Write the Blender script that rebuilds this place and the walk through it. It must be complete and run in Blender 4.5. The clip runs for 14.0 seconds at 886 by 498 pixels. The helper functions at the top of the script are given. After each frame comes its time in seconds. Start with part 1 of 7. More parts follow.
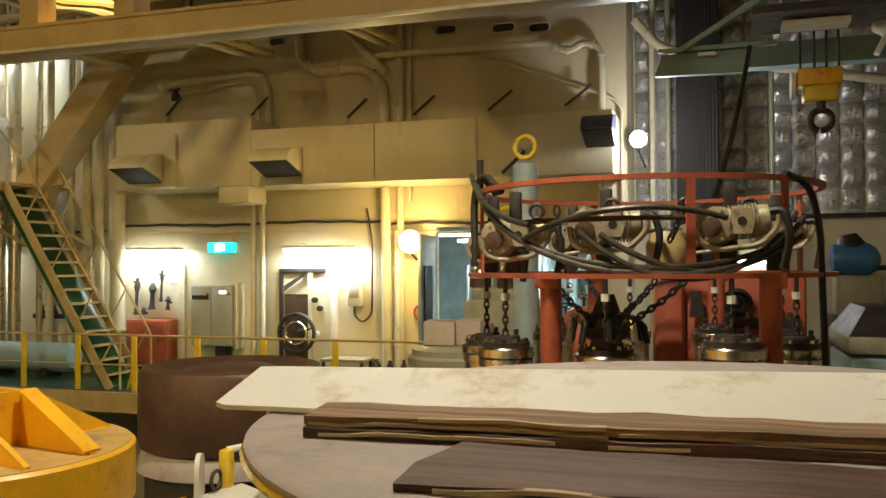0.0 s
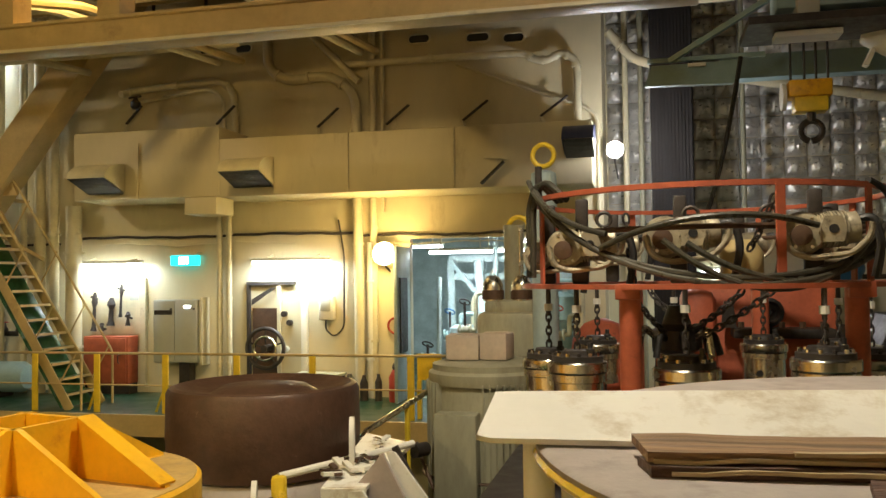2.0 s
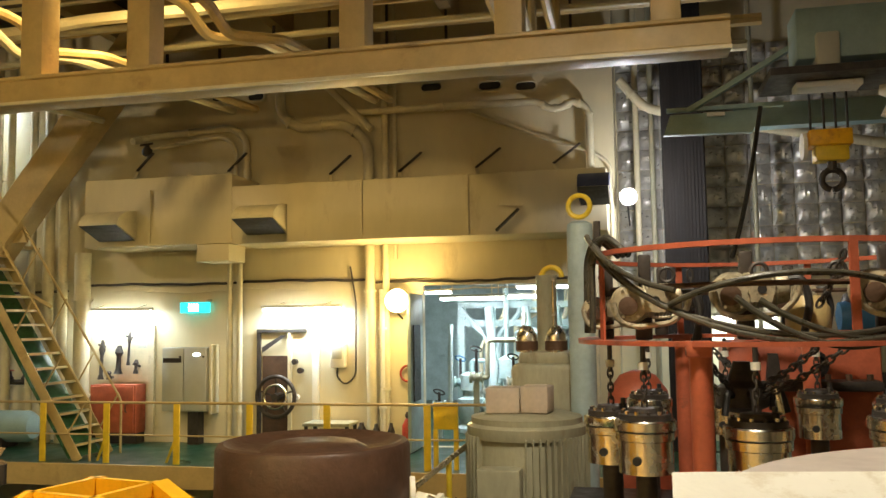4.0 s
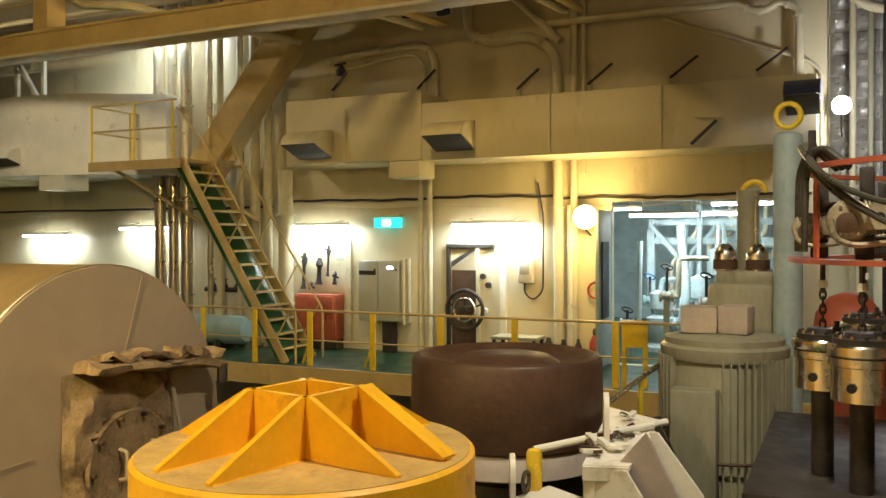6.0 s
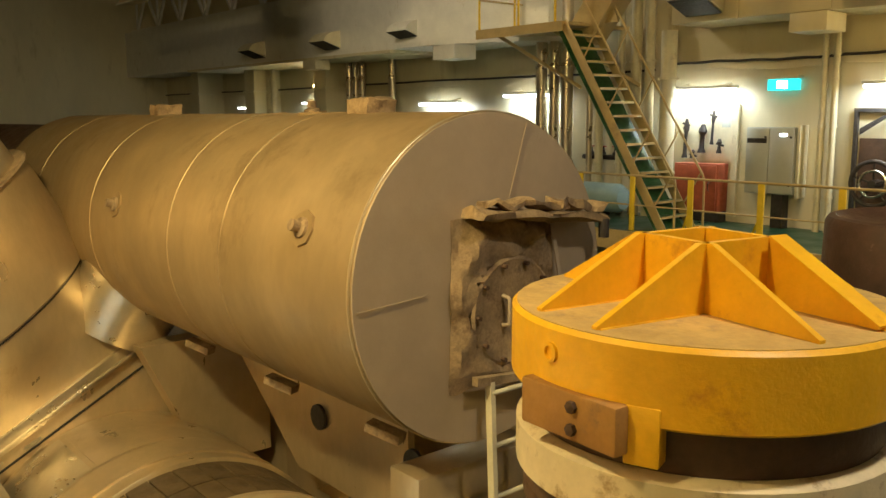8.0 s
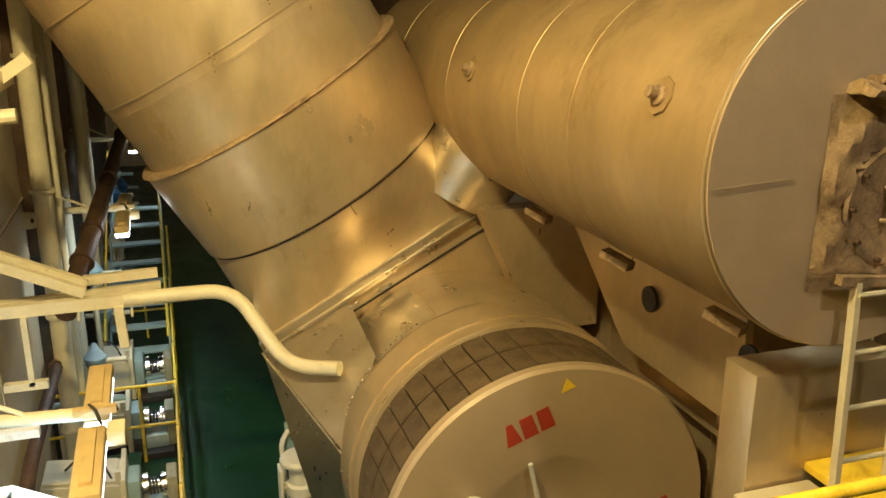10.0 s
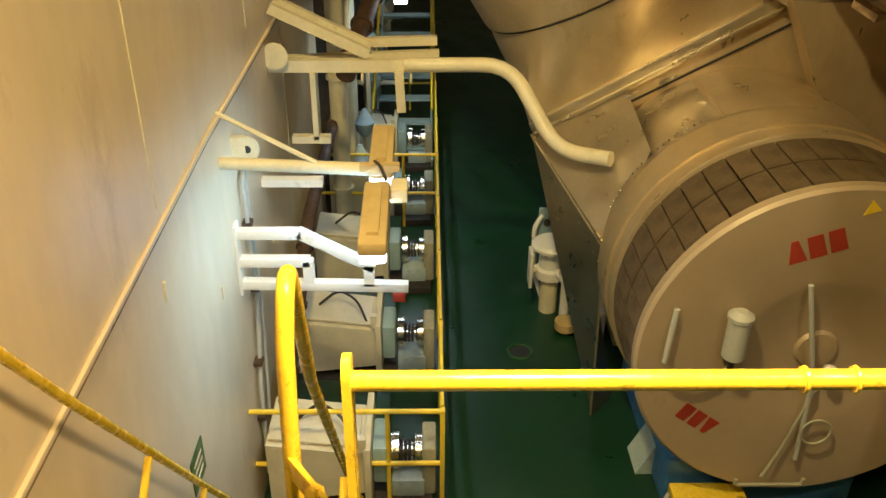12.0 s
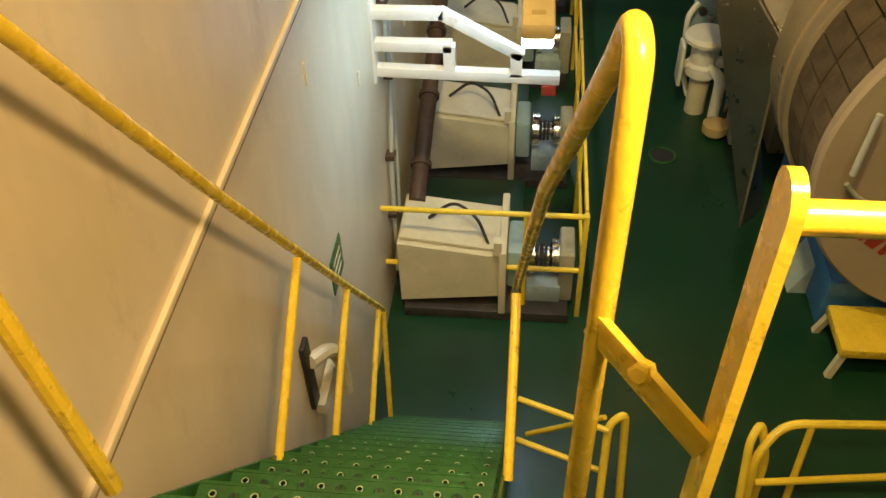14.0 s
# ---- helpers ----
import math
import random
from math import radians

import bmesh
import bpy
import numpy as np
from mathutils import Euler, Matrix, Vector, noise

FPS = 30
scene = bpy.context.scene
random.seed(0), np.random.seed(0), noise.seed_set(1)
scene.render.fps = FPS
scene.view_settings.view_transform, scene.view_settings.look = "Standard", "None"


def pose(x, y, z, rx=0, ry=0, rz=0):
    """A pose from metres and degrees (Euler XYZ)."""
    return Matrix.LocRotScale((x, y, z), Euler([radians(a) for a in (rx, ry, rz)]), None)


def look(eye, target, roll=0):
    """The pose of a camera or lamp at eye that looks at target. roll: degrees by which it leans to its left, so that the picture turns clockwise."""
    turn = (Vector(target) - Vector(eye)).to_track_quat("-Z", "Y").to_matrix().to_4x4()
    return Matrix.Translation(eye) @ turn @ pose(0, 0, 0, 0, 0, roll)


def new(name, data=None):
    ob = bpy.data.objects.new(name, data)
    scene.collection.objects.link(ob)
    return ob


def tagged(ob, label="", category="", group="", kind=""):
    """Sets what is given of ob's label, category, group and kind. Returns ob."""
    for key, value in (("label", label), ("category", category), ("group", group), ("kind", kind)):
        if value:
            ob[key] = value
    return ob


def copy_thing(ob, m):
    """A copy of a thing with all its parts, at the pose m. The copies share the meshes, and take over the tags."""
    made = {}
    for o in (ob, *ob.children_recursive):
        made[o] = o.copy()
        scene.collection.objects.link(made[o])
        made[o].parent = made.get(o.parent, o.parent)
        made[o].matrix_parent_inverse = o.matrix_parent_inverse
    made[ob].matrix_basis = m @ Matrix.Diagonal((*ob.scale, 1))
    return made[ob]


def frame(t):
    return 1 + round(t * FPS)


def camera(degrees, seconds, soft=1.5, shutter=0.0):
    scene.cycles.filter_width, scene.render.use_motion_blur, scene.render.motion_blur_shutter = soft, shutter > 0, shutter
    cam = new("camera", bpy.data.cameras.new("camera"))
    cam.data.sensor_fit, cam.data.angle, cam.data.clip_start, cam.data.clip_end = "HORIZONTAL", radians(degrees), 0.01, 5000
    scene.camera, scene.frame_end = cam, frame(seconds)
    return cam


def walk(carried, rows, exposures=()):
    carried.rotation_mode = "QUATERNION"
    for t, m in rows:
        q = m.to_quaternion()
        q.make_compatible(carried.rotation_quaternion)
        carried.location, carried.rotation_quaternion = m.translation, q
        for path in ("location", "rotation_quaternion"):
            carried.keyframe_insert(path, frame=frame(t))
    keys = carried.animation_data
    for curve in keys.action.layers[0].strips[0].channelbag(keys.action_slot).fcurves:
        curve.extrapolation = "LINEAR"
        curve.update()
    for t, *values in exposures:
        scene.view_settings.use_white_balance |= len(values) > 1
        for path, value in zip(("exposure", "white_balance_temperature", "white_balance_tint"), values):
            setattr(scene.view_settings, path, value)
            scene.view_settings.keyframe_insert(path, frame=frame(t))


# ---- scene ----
cam = camera(54.7, 14.0)

PATH = [
    (0, (-0.102, -0.054, 1.911), (-0.705, 1.853, 1.948), -0.3),
    (0.5, (-0.262, -0.004, 1.917), (-0.857, 1.906, 1.955), -0.6),
    (1, (-0.421, 0.011, 1.923), (-1.001, 1.924, 1.967), -0.3),
    (1.5, (-0.61, 0.003, 1.926), (-1.106, 1.939, 1.988), -0.7),
    (2, (-0.756, -0.014, 1.913), (-1.218, 1.931, 1.977), -0.7),
    (2.5, (-0.854, 0.031, 1.908), (-1.31, 1.977, 1.974), -0.6),
    (2.7, (-0.885, 0.041, 1.912), (-1.338, 1.988, 1.985), -0.5),
    (4.8, (-1.144, -0.122, 2.002), (-1.596, 1.816, 2.198), -1.4),
    (5, (-1.132, -0.126, 1.975), (-1.651, 1.798, 2.154), -1.1),
    (5.5, (-1.133, -0.063, 1.968), (-1.867, 1.797, 2.022), -0.5),
    (6, (-1.145, -0.027, 1.971), (-1.996, 1.783, 1.945), -0.2),
    (6.5, (-1.217, 0.075, 1.917), (-2.22, 1.802, 1.812), -0.0),
    (7, (-1.329, 0.155, 1.861), (-2.58, 1.703, 1.662), 0.5),
    (7.2, (-1.343, 0.167, 1.856), (-2.654, 1.66, 1.627), 0.5),
    (9.3, (-1.54, 0.256, 1.706), (-3.288, 1.13, 1.279), -0.6),
    (9.5, (-1.55, 0.228, 1.705), (-3.321, 1.035, 1.247), -0.2),
    (10, (-1.582, 0.181, 1.667), (-3.407, 0.775, 1.103), 0.2),
    (10.5, (-1.626, 0.145, 1.658), (-3.455, 0.579, 0.973), 0.2),
    (11, (-1.687, 0.07, 1.586), (-3.503, 0.347, 0.797), 0.8),
    (11.5, (-1.743, -0.013, 1.529), (-3.528, 0.136, 0.638), 1.3),
    (12, (-1.826, -0.084, 1.477), (-3.558, -0.05, 0.478), 0.5),
    (12.5, (-1.887, -0.164, 1.405), (-3.57, -0.192, 0.325), -0.4),
    (13, (-1.989, -0.274, 1.281), (-3.593, -0.383, 0.09), -1.8),
    (13.5, (-2.128, -0.355, 1.175), (-3.654, -0.54, -0.105), -2.8),
    (14, (-2.288, -0.432, 1.137), (-3.729, -0.619, -0.237), -2.4),
]
walk(cam, [(t, look(e, g, r)) for t, e, g, r in PATH],
     [(0, 0.1), (2.5, 0.15), (5, 0.4), (5.5, 0.25), (6.5, 0.02), (7, -0.08), (9.5, 0.2), (11, 0.12), (12, -0.16), (12.5, -0.26), (14, -0.32)])

# ---- light and exposure ----
world = bpy.data.worlds.new("world")
scene.world = world
world.use_nodes = True
world.node_tree.nodes["Background"].inputs[0].default_value = (0.9, 0.8, 0.6, 1)
world.node_tree.nodes["Background"].inputs[1].default_value = 0.004
scene.view_settings.exposure = 0.0

SODIUM = (1.0, 0.7, 0.27)
WARM = (1.0, 0.69, 0.31)
WHITISH = (1.0, 0.92, 0.82)
TUBE = (0.82, 0.95, 1.0)


def area_lamp(name, eye, target, sx, sy, watts, colour, spread=180):
    data = bpy.data.lights.new(name, "AREA")
    data.shape, data.size, data.size_y, data.energy, data.color = "RECTANGLE", sx, sy, watts, colour
    data.spread = radians(spread)
    ob = new(name, data)
    ob.matrix_world = look(eye, target)
    return ob


def point_lamp(name, place, watts, colour, radius=0.08):
    data = bpy.data.lights.new(name, "POINT")
    data.energy, data.color, data.shadow_soft_size = watts, colour, radius
    ob = new(name, data)
    ob.location = place
    return ob


# ---- materials ----
def mat(name, col, rough=0.5, metal=0.0, var=0.18, scale=3.0, dirt=0.0, dirtcol=(0.06, 0.035, 0.02), dscale=1.6,
        bump=0.15, bscale=45.0, streak=1.0, emit=0.0, random_tint=0.0, coat=0.0):
    m = bpy.data.materials.new(name)
    m.use_nodes = True
    n, l = m.node_tree.nodes, m.node_tree.links
    b = n["Principled BSDF"]
    tc = n.new("ShaderNodeTexCoord")
    mp = n.new("ShaderNodeMapping")
    mp.inputs["Scale"].default_value = streak if isinstance(streak, tuple) else (1, 1, streak)
    l.new(tc.outputs["Object"], mp.inputs[0])

    def noise_tex(sc, detail, rgh=0.6):
        t = n.new("ShaderNodeTexNoise")
        t.inputs["Scale"].default_value, t.inputs["Detail"].default_value, t.inputs["Roughness"].default_value = sc, detail, rgh
        l.new(mp.outputs[0], t.inputs["Vector"])
        return t.outputs[0]

    def ramp(sock, a, b2, c0, c1):
        r = n.new("ShaderNodeValToRGB")
        r.color_ramp.elements[0].position, r.color_ramp.elements[1].position = a, b2
        r.color_ramp.elements[0].color, r.color_ramp.elements[1].color = (*c0, 1), (*c1, 1)
        l.new(sock, r.inputs[0])
        return r.outputs[0]

    def mix(f, a, c, mode="MIX"):
        x = n.new("ShaderNodeMix")
        x.data_type, x.blend_type = "RGBA", mode
        for sock, val in ((x.inputs[0], f), (x.inputs[6], a), (x.inputs[7], c)):
            if isinstance(val, (int, float)):
                sock.default_value = val
            elif isinstance(val, tuple):
                sock.default_value = (*val, 1)
            else:
                l.new(val, sock)
        return x.outputs[2]

    lo = tuple(max(0, c * (1 - var)) for c in col)
    hi = tuple(min(1, c * (1 + var)) for c in col)
    c = ramp(noise_tex(scale, 5), 0.3, 0.7, lo, hi)
    fine = ramp(noise_tex(scale * 9, 3), 0.35, 0.65, (1 - var * 0.5,) * 3, (1, 1, 1))
    c = mix(1.0, c, fine, "MULTIPLY")
    if random_tint:
        oi = n.new("ShaderNodeObjectInfo")
        c = mix(1.0, c, ramp(oi.outputs["Random"], 0, 1, (1 - random_tint,) * 3, (1, 1, 1)), "MULTIPLY")
    if dirt:
        d = noise_tex(dscale, 8, 0.72)
        e0 = 0.68 - 0.3 * dirt
        f = ramp(d, e0, e0 + 0.14, (0, 0, 0), (0.85, 0.85, 0.85))
        c = mix(f, c, dirtcol)
    l.new(c, b.inputs["Base Color"])
    b.inputs["Metallic"].default_value = metal
    r = ramp(noise_tex(scale * 2.3, 4), 0.3, 0.7, (max(0.05, rough - 0.1),) * 3, (min(1, rough + 0.12),) * 3)
    l.new(r, b.inputs["Roughness"])
    if coat:
        b.inputs["Coat Weight"].default_value = coat
    if bump:
        bp = n.new("ShaderNodeBump")
        bp.inputs["Strength"].default_value, bp.inputs["Distance"].default_value = bump, 0.01
        l.new(noise_tex(bscale, 4), bp.inputs["Height"])
        l.new(bp.outputs[0], b.inputs["Normal"])
    if emit:
        b.inputs["Emission Color"].default_value = (*col, 1)
        b.inputs["Emission Strength"].default_value = emit
    return m


CREAM = mat("cream_paint", (0.67, 0.59, 0.39), 0.45, var=0.07, scale=0.8, dirt=0.28, dirtcol=(0.44, 0.35, 0.2), dscale=1.1, bump=0.2, bscale=12, streak=0.35)
CREAM2 = mat("cream_wall_plain", (0.7, 0.57, 0.38), 0.4, var=0.1, scale=0.9, dirt=0.33, dirtcol=(0.46, 0.35, 0.22), dscale=0.9, bump=0.06, bscale=6, streak=0.4)
CREAMP = mat("cream_pipe_paint", (0.68, 0.61, 0.42), 0.4, var=0.1, scale=4, dirt=0.2, dirtcol=(0.3, 0.22, 0.12), dscale=3)
BEAMC = mat("ochre_beam_paint", (0.54, 0.4, 0.18), 0.45, var=0.14, scale=2, dirt=0.34, dirtcol=(0.3, 0.2, 0.09), dscale=1.5)
YELLOW = mat("yellow_paint", (0.86, 0.58, 0.04), 0.24, var=0.1, scale=8, dirt=0.36, dirtcol=(0.2, 0.09, 0.02), dscale=19, bump=0.12, bscale=60, coat=0.3)
YELLOW2 = mat("yellow_paint_clean", (0.85, 0.6, 0.04), 0.42, var=0.12, scale=6, dirt=0.15, dirtcol=(0.35, 0.2, 0.04), dscale=8)
ORANGE = mat("orange_paint", (0.95, 0.49, 0.015), 0.4, var=0.12, scale=3, dirt=0.42, dirtcol=(0.5, 0.15, 0.02), dscale=2.2, bump=0.2)
DUSTO = mat("dusty_orange_top", (0.56, 0.36, 0.11), 0.75, var=0.2, scale=4, dirt=0.4, dirtcol=(0.3, 0.2, 0.1), dscale=5, bump=0.2)
DRUMB = mat("black_brown_steel", (0.085, 0.043, 0.026), 0.5, 0.05, var=0.4, scale=2.2, dirt=0.16, dirtcol=(0.24, 0.16, 0.1), dscale=11, bump=0.35, bscale=24)
HOSE = mat("oily_grey_hose", (0.06, 0.055, 0.042), 0.32, var=0.3, scale=9)
PALEWD = mat("pale_split_wood", (0.62, 0.47, 0.27), 0.7, var=0.3, scale=9, dirt=0.4, dirtcol=(0.2, 0.12, 0.06), dscale=9, bump=0.5, streak=(0.2, 2.5, 2.5))
RECV = mat("brown_aged_cladding", (0.4, 0.28, 0.14), 0.48, 0.5, var=0.16, scale=1.2, dirt=0.34, dirtcol=(0.2, 0.125, 0.055), dscale=1.0, bump=0.1, bscale=6, streak=0.5)
REDO = mat("red_oxide_paint", (0.5, 0.12, 0.06), 0.5, var=0.2, scale=5, dirt=0.3, dirtcol=(0.1, 0.05, 0.03), dscale=7)
GREEN = mat("green_deck_paint", (0.007, 0.042, 0.017), 0.36, var=0.2, scale=0.8, dirt=0.18, dirtcol=(0.012, 0.05, 0.03), dscale=1.2, bump=0.12, bscale=14)
GREENP = mat("green_step_paint", (0.022, 0.1, 0.022), 0.35, var=0.3, scale=12, dirt=0.3, dirtcol=(0.16, 0.17, 0.06), dscale=30, bump=0.3)
SHEET = mat("aluminium_cladding", (0.58, 0.46, 0.29), 0.36, 0.65, var=0.14, scale=1.4, dirt=0.27, dirtcol=(0.36, 0.23, 0.1), dscale=0.9, bump=0.1, bscale=7, streak=0.5)
SHEETB = mat("bright_cladding", (0.62, 0.54, 0.4), 0.33, 0.85, var=0.1, scale=2, dirt=0.0, dirtcol=(0.4, 0.3, 0.18), bump=0.08, bscale=8)
DISC = mat("matt_end_cladding", (0.46, 0.36, 0.25), 0.55, 0.25, var=0.08, scale=1.2, dirt=0.2, dirtcol=(0.34, 0.24, 0.13), dscale=1.3)
FILTER = mat("filter_mesh_brown", (0.14, 0.095, 0.05), 0.7, 0.2, var=0.3, scale=5, dirt=0.35, dirtcol=(0.12, 0.07, 0.04), dscale=4, bump=0.6, bscale=160, random_tint=0.3)
SILENCER = mat("grey_beige_enamel", (0.44, 0.34, 0.22), 0.45, 0.1, var=0.05, scale=1.5, dirt=0.15, dirtcol=(0.32, 0.22, 0.12), dscale=1.5)
LAGGING = mat("dirty_lagging_cloth", (0.32, 0.22, 0.12), 0.9, var=0.4, scale=6, dirt=0.48, dirtcol=(0.08, 0.04, 0.02), dscale=5, bump=0.8, bscale=30)
STEEL = mat("machined_steel", (0.72, 0.68, 0.6), 0.22, 1.0, var=0.08, scale=5, dirt=0.03, dscale=9, bump=0.05)
DARKM = mat("dark_oily_metal", (0.06, 0.05, 0.045), 0.5, 0.3, var=0.4, scale=5, dirt=0.2, dirtcol=(0.14, 0.09, 0.05))
BLACK = mat("black_rubber", (0.022, 0.02, 0.02), 0.5, var=0.3, scale=8)
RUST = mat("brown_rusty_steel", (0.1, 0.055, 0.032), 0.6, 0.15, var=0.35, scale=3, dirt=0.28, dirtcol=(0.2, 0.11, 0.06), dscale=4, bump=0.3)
WOOD = mat("weathered_board", (0.34, 0.2, 0.1), 0.7, var=0.65, scale=9, dirt=0.56, dirtcol=(0.07, 0.04, 0.025), dscale=6, bump=0.9, bscale=40, streak=(0.12, 2.6, 2.6))
WOODD = mat("dark_stained_board", (0.13, 0.062, 0.038), 0.55, var=0.65, scale=7, dirt=0.4, dirtcol=(0.035, 0.02, 0.014), dscale=7, bump=0.9, bscale=40, streak=(0.12, 2.6, 2.6))
WHITE = mat("white_paint", (0.8, 0.77, 0.69), 0.42, var=0.06, scale=3, dirt=0.27, dirtcol=(0.42, 0.33, 0.2), dscale=2.6)
STAINW = mat("stained_white_panel", (0.84, 0.81, 0.74), 0.4, var=0.05, scale=3, dirt=0.52, dirtcol=(0.46, 0.36, 0.22), dscale=3.4)
LILAC = mat("grey_lilac_top", (0.42, 0.36, 0.33), 0.55, var=0.15, scale=3, dirt=0.36, dirtcol=(0.2, 0.15, 0.13), dscale=2.2)
GREYG = mat("grey_green_paint", (0.38, 0.36, 0.25), 0.5, var=0.2, scale=4, dirt=0.3, dirtcol=(0.2, 0.15, 0.085), dscale=5, streak=0.3)
GREYC = mat("grey_cabinet_enamel", (0.48, 0.48, 0.42), 0.4, var=0.05, scale=3)
TEAL = mat("teal_grey_paint", (0.3, 0.42, 0.42), 0.5, var=0.12, scale=3, dirt=0.15, dirtcol=(0.2, 0.26, 0.26))
BLUEP = mat("pale_blue_machine_paint", (0.42, 0.52, 0.52), 0.45, var=0.2, scale=3, dirt=0.25, dirtcol=(0.17, 0.21, 0.21))
BLUE = mat("blue_paint", (0.06, 0.2, 0.42), 0.4, var=0.15, scale=5)
PINK = mat("faded_pink_box", (0.58, 0.48, 0.38), 0.75, var=0.15, scale=4, dirt=0.2, dirtcol=(0.3, 0.22, 0.15))
FOIL = mat("crinkled_foil", (0.8, 0.78, 0.74), 0.34, 0.6, var=0.1, scale=5, bump=0.7, bscale=13, random_tint=0.3, dirt=0.08, dirtcol=(0.22, 0.18, 0.11), dscale=3)
DARKC = mat("dark_grey_column", (0.02, 0.016, 0.014), 0.85, var=0.3, scale=3, streak=0.06)
RED = mat("red_paint", (0.38, 0.045, 0.025), 0.4)
NAVY = mat("navy_metal", (0.04, 0.05, 0.12), 0.5)
OILY = mat("oily_cream_metal", (0.42, 0.36, 0.25), 0.4, 0.2, var=0.25, scale=9, dirt=0.5, dirtcol=(0.06, 0.045, 0.03), dscale=14)
PALEW = mat("worn_pale_metal", (0.5, 0.55, 0.36), 0.35, 0.3)
LAMPW = mat("lamp_tube_glow", (0.85, 0.96, 1.0), emit=14.0, var=0, bump=0)
LAMPY = mat("sodium_glow", (1.0, 0.72, 0.3), emit=60.0, var=0, bump=0)
LAMPF = mat("flood_glow", (0.95, 0.95, 1.0), emit=60.0, var=0, bump=0)
CYAN = mat("sign_glow", (0.02, 0.55, 0.62), emit=2.2, var=0, bump=0)


# ---- mesh helpers ----
LOC = {}


def thing(name, label, category, loc=(0, 0, 0), group="", kind=""):
    ob = new(name)
    ob.empty_display_size = 0.1
    ob.location = loc
    LOC[ob.name] = Vector(loc)
    return tagged(ob, label, category, group, kind)


def finish(bm, name, material, smooth=True):
    me = bpy.data.meshes.new(name)
    bmesh.ops.recalc_face_normals(bm, faces=bm.faces)
    if smooth:
        for f in bm.faces:
            f.smooth = True
        for e in bm.edges:
            if len(e.link_faces) == 2 and e.calc_face_angle(0) > 0.6:
                e.smooth = False
    bm.to_mesh(me)
    bm.free()
    me.materials.append(material)
    return me


def part(name, bm, material, parent=None, label=""):
    """Links a bmesh in world metres as one mesh object under a thing or part."""
    off = LOC.get(parent.name, Vector()) if parent else Vector()
    if off.length:
        bmesh.ops.translate(bm, verts=bm.verts, vec=-off)
    ob = new(name, finish(bm, name, material))
    LOC[ob.name] = off
    ob.parent = parent
    return tagged(ob, label)


def solid(name, bm, material, label, category, group="", kind=""):
    ob = new(name, finish(bm, name, material))
    LOC[ob.name] = Vector()
    return tagged(ob, label, category, group, kind)


def piece(name, me, parent, m):
    ob = new(name, me)
    ob.parent = parent
    ob.matrix_local = Matrix.Translation(-LOC.get(parent.name, Vector())) @ m
    return ob


def B():
    return bmesh.new()


def box(bm, x0, x1, y0, y1, z0, z1, bevel=0.0):
    g = bmesh.ops.create_cube(bm, size=1)["verts"]
    for v in g:
        v.co = Vector(((x0 + x1) / 2 + v.co.x * (x1 - x0), (y0 + y1) / 2 + v.co.y * (y1 - y0), (z0 + z1) / 2 + v.co.z * (z1 - z0)))
    if bevel:
        es = list({e for v in g for e in v.link_edges})
        bmesh.ops.bevel(bm, geom=es, offset=bevel, segments=2, affect="EDGES", profile=0.5)
    return bm


def bar(bm, a, b, w, h, up=(0, 0, 1), bevel=0.0):
    """A rectangular bar from a to b, w across and h along up."""
    a, b = Vector(a), Vector(b)
    d = (b - a).normalized()
    s = d.cross(Vector(up))
    if s.length < 1e-4:
        s = d.cross(Vector((1, 0, 0)))
    s.normalize()
    u = s.cross(d)
    vs = [bm.verts.new(p + s * i * w / 2 + u * j * h / 2) for p in (a, b) for i, j in ((-1, -1), (1, -1), (1, 1), (-1, 1))]
    fs = [(0, 1, 2, 3), (7, 6, 5, 4), (0, 4, 5, 1), (1, 5, 6, 2), (2, 6, 7, 3), (3, 7, 4, 0)]
    new_f = [bm.faces.new([vs[i] for i in f]) for f in fs]
    if bevel:
        bmesh.ops.bevel(bm, geom=list({e for f in new_f for e in f.edges}), offset=bevel, segments=2, affect="EDGES", profile=0.5)
    return bm


def ring_frame(d):
    d = d.normalized()
    s = d.cross(Vector((0, 0, 1)))
    if s.length < 1e-3:
        s = d.cross(Vector((1, 0, 0)))
    s.normalize()
    return s, s.cross(d).normalized()


def lathe(bm, base, axis, profile, seg=32, cap=True):
    """Revolves a profile of (radius, distance along the axis) about the axis through base."""
    base, axis = Vector(base), Vector(axis).normalized()
    s, u = ring_frame(axis)
    rings = []
    for r, h in profile:
        rings.append([bm.verts.new(base + axis * h + (s * math.cos(a) + u * math.sin(a)) * max(r, 1e-4)) for a in (2 * math.pi * i / seg for i in range(seg))])
    for a, b in zip(rings, rings[1:]):
        for i in range(seg):
            bm.faces.new((a[i], a[(i + 1) % seg], b[(i + 1) % seg], b[i]))
    if cap:
        bm.faces.new(rings[0][::-1])
        bm.faces.new(rings[-1])
    return bm


def cyl(bm, a, b, r, seg=16, r2=None):
    a, b = Vector(a), Vector(b)
    return lathe(bm, a, b - a, [(r, 0), (r if r2 is None else r2, (b - a).length)], seg)


def smooth_path(pts, rad=0.08, steps=5):
    pts = [Vector(p) for p in pts]
    out = [pts[0]]
    for p, q, r in zip(pts, pts[1:], pts[2:]):
        k = min(rad, (p - q).length * 0.49, (r - q).length * 0.49)
        a, c = q + (p - q).normalized() * k, q + (r - q).normalized() * k
        out += [a * (1 - t) ** 2 + q * 2 * t * (1 - t) + c * t * t for t in (i / steps for i in range(steps + 1))]
    return out + [pts[-1]]


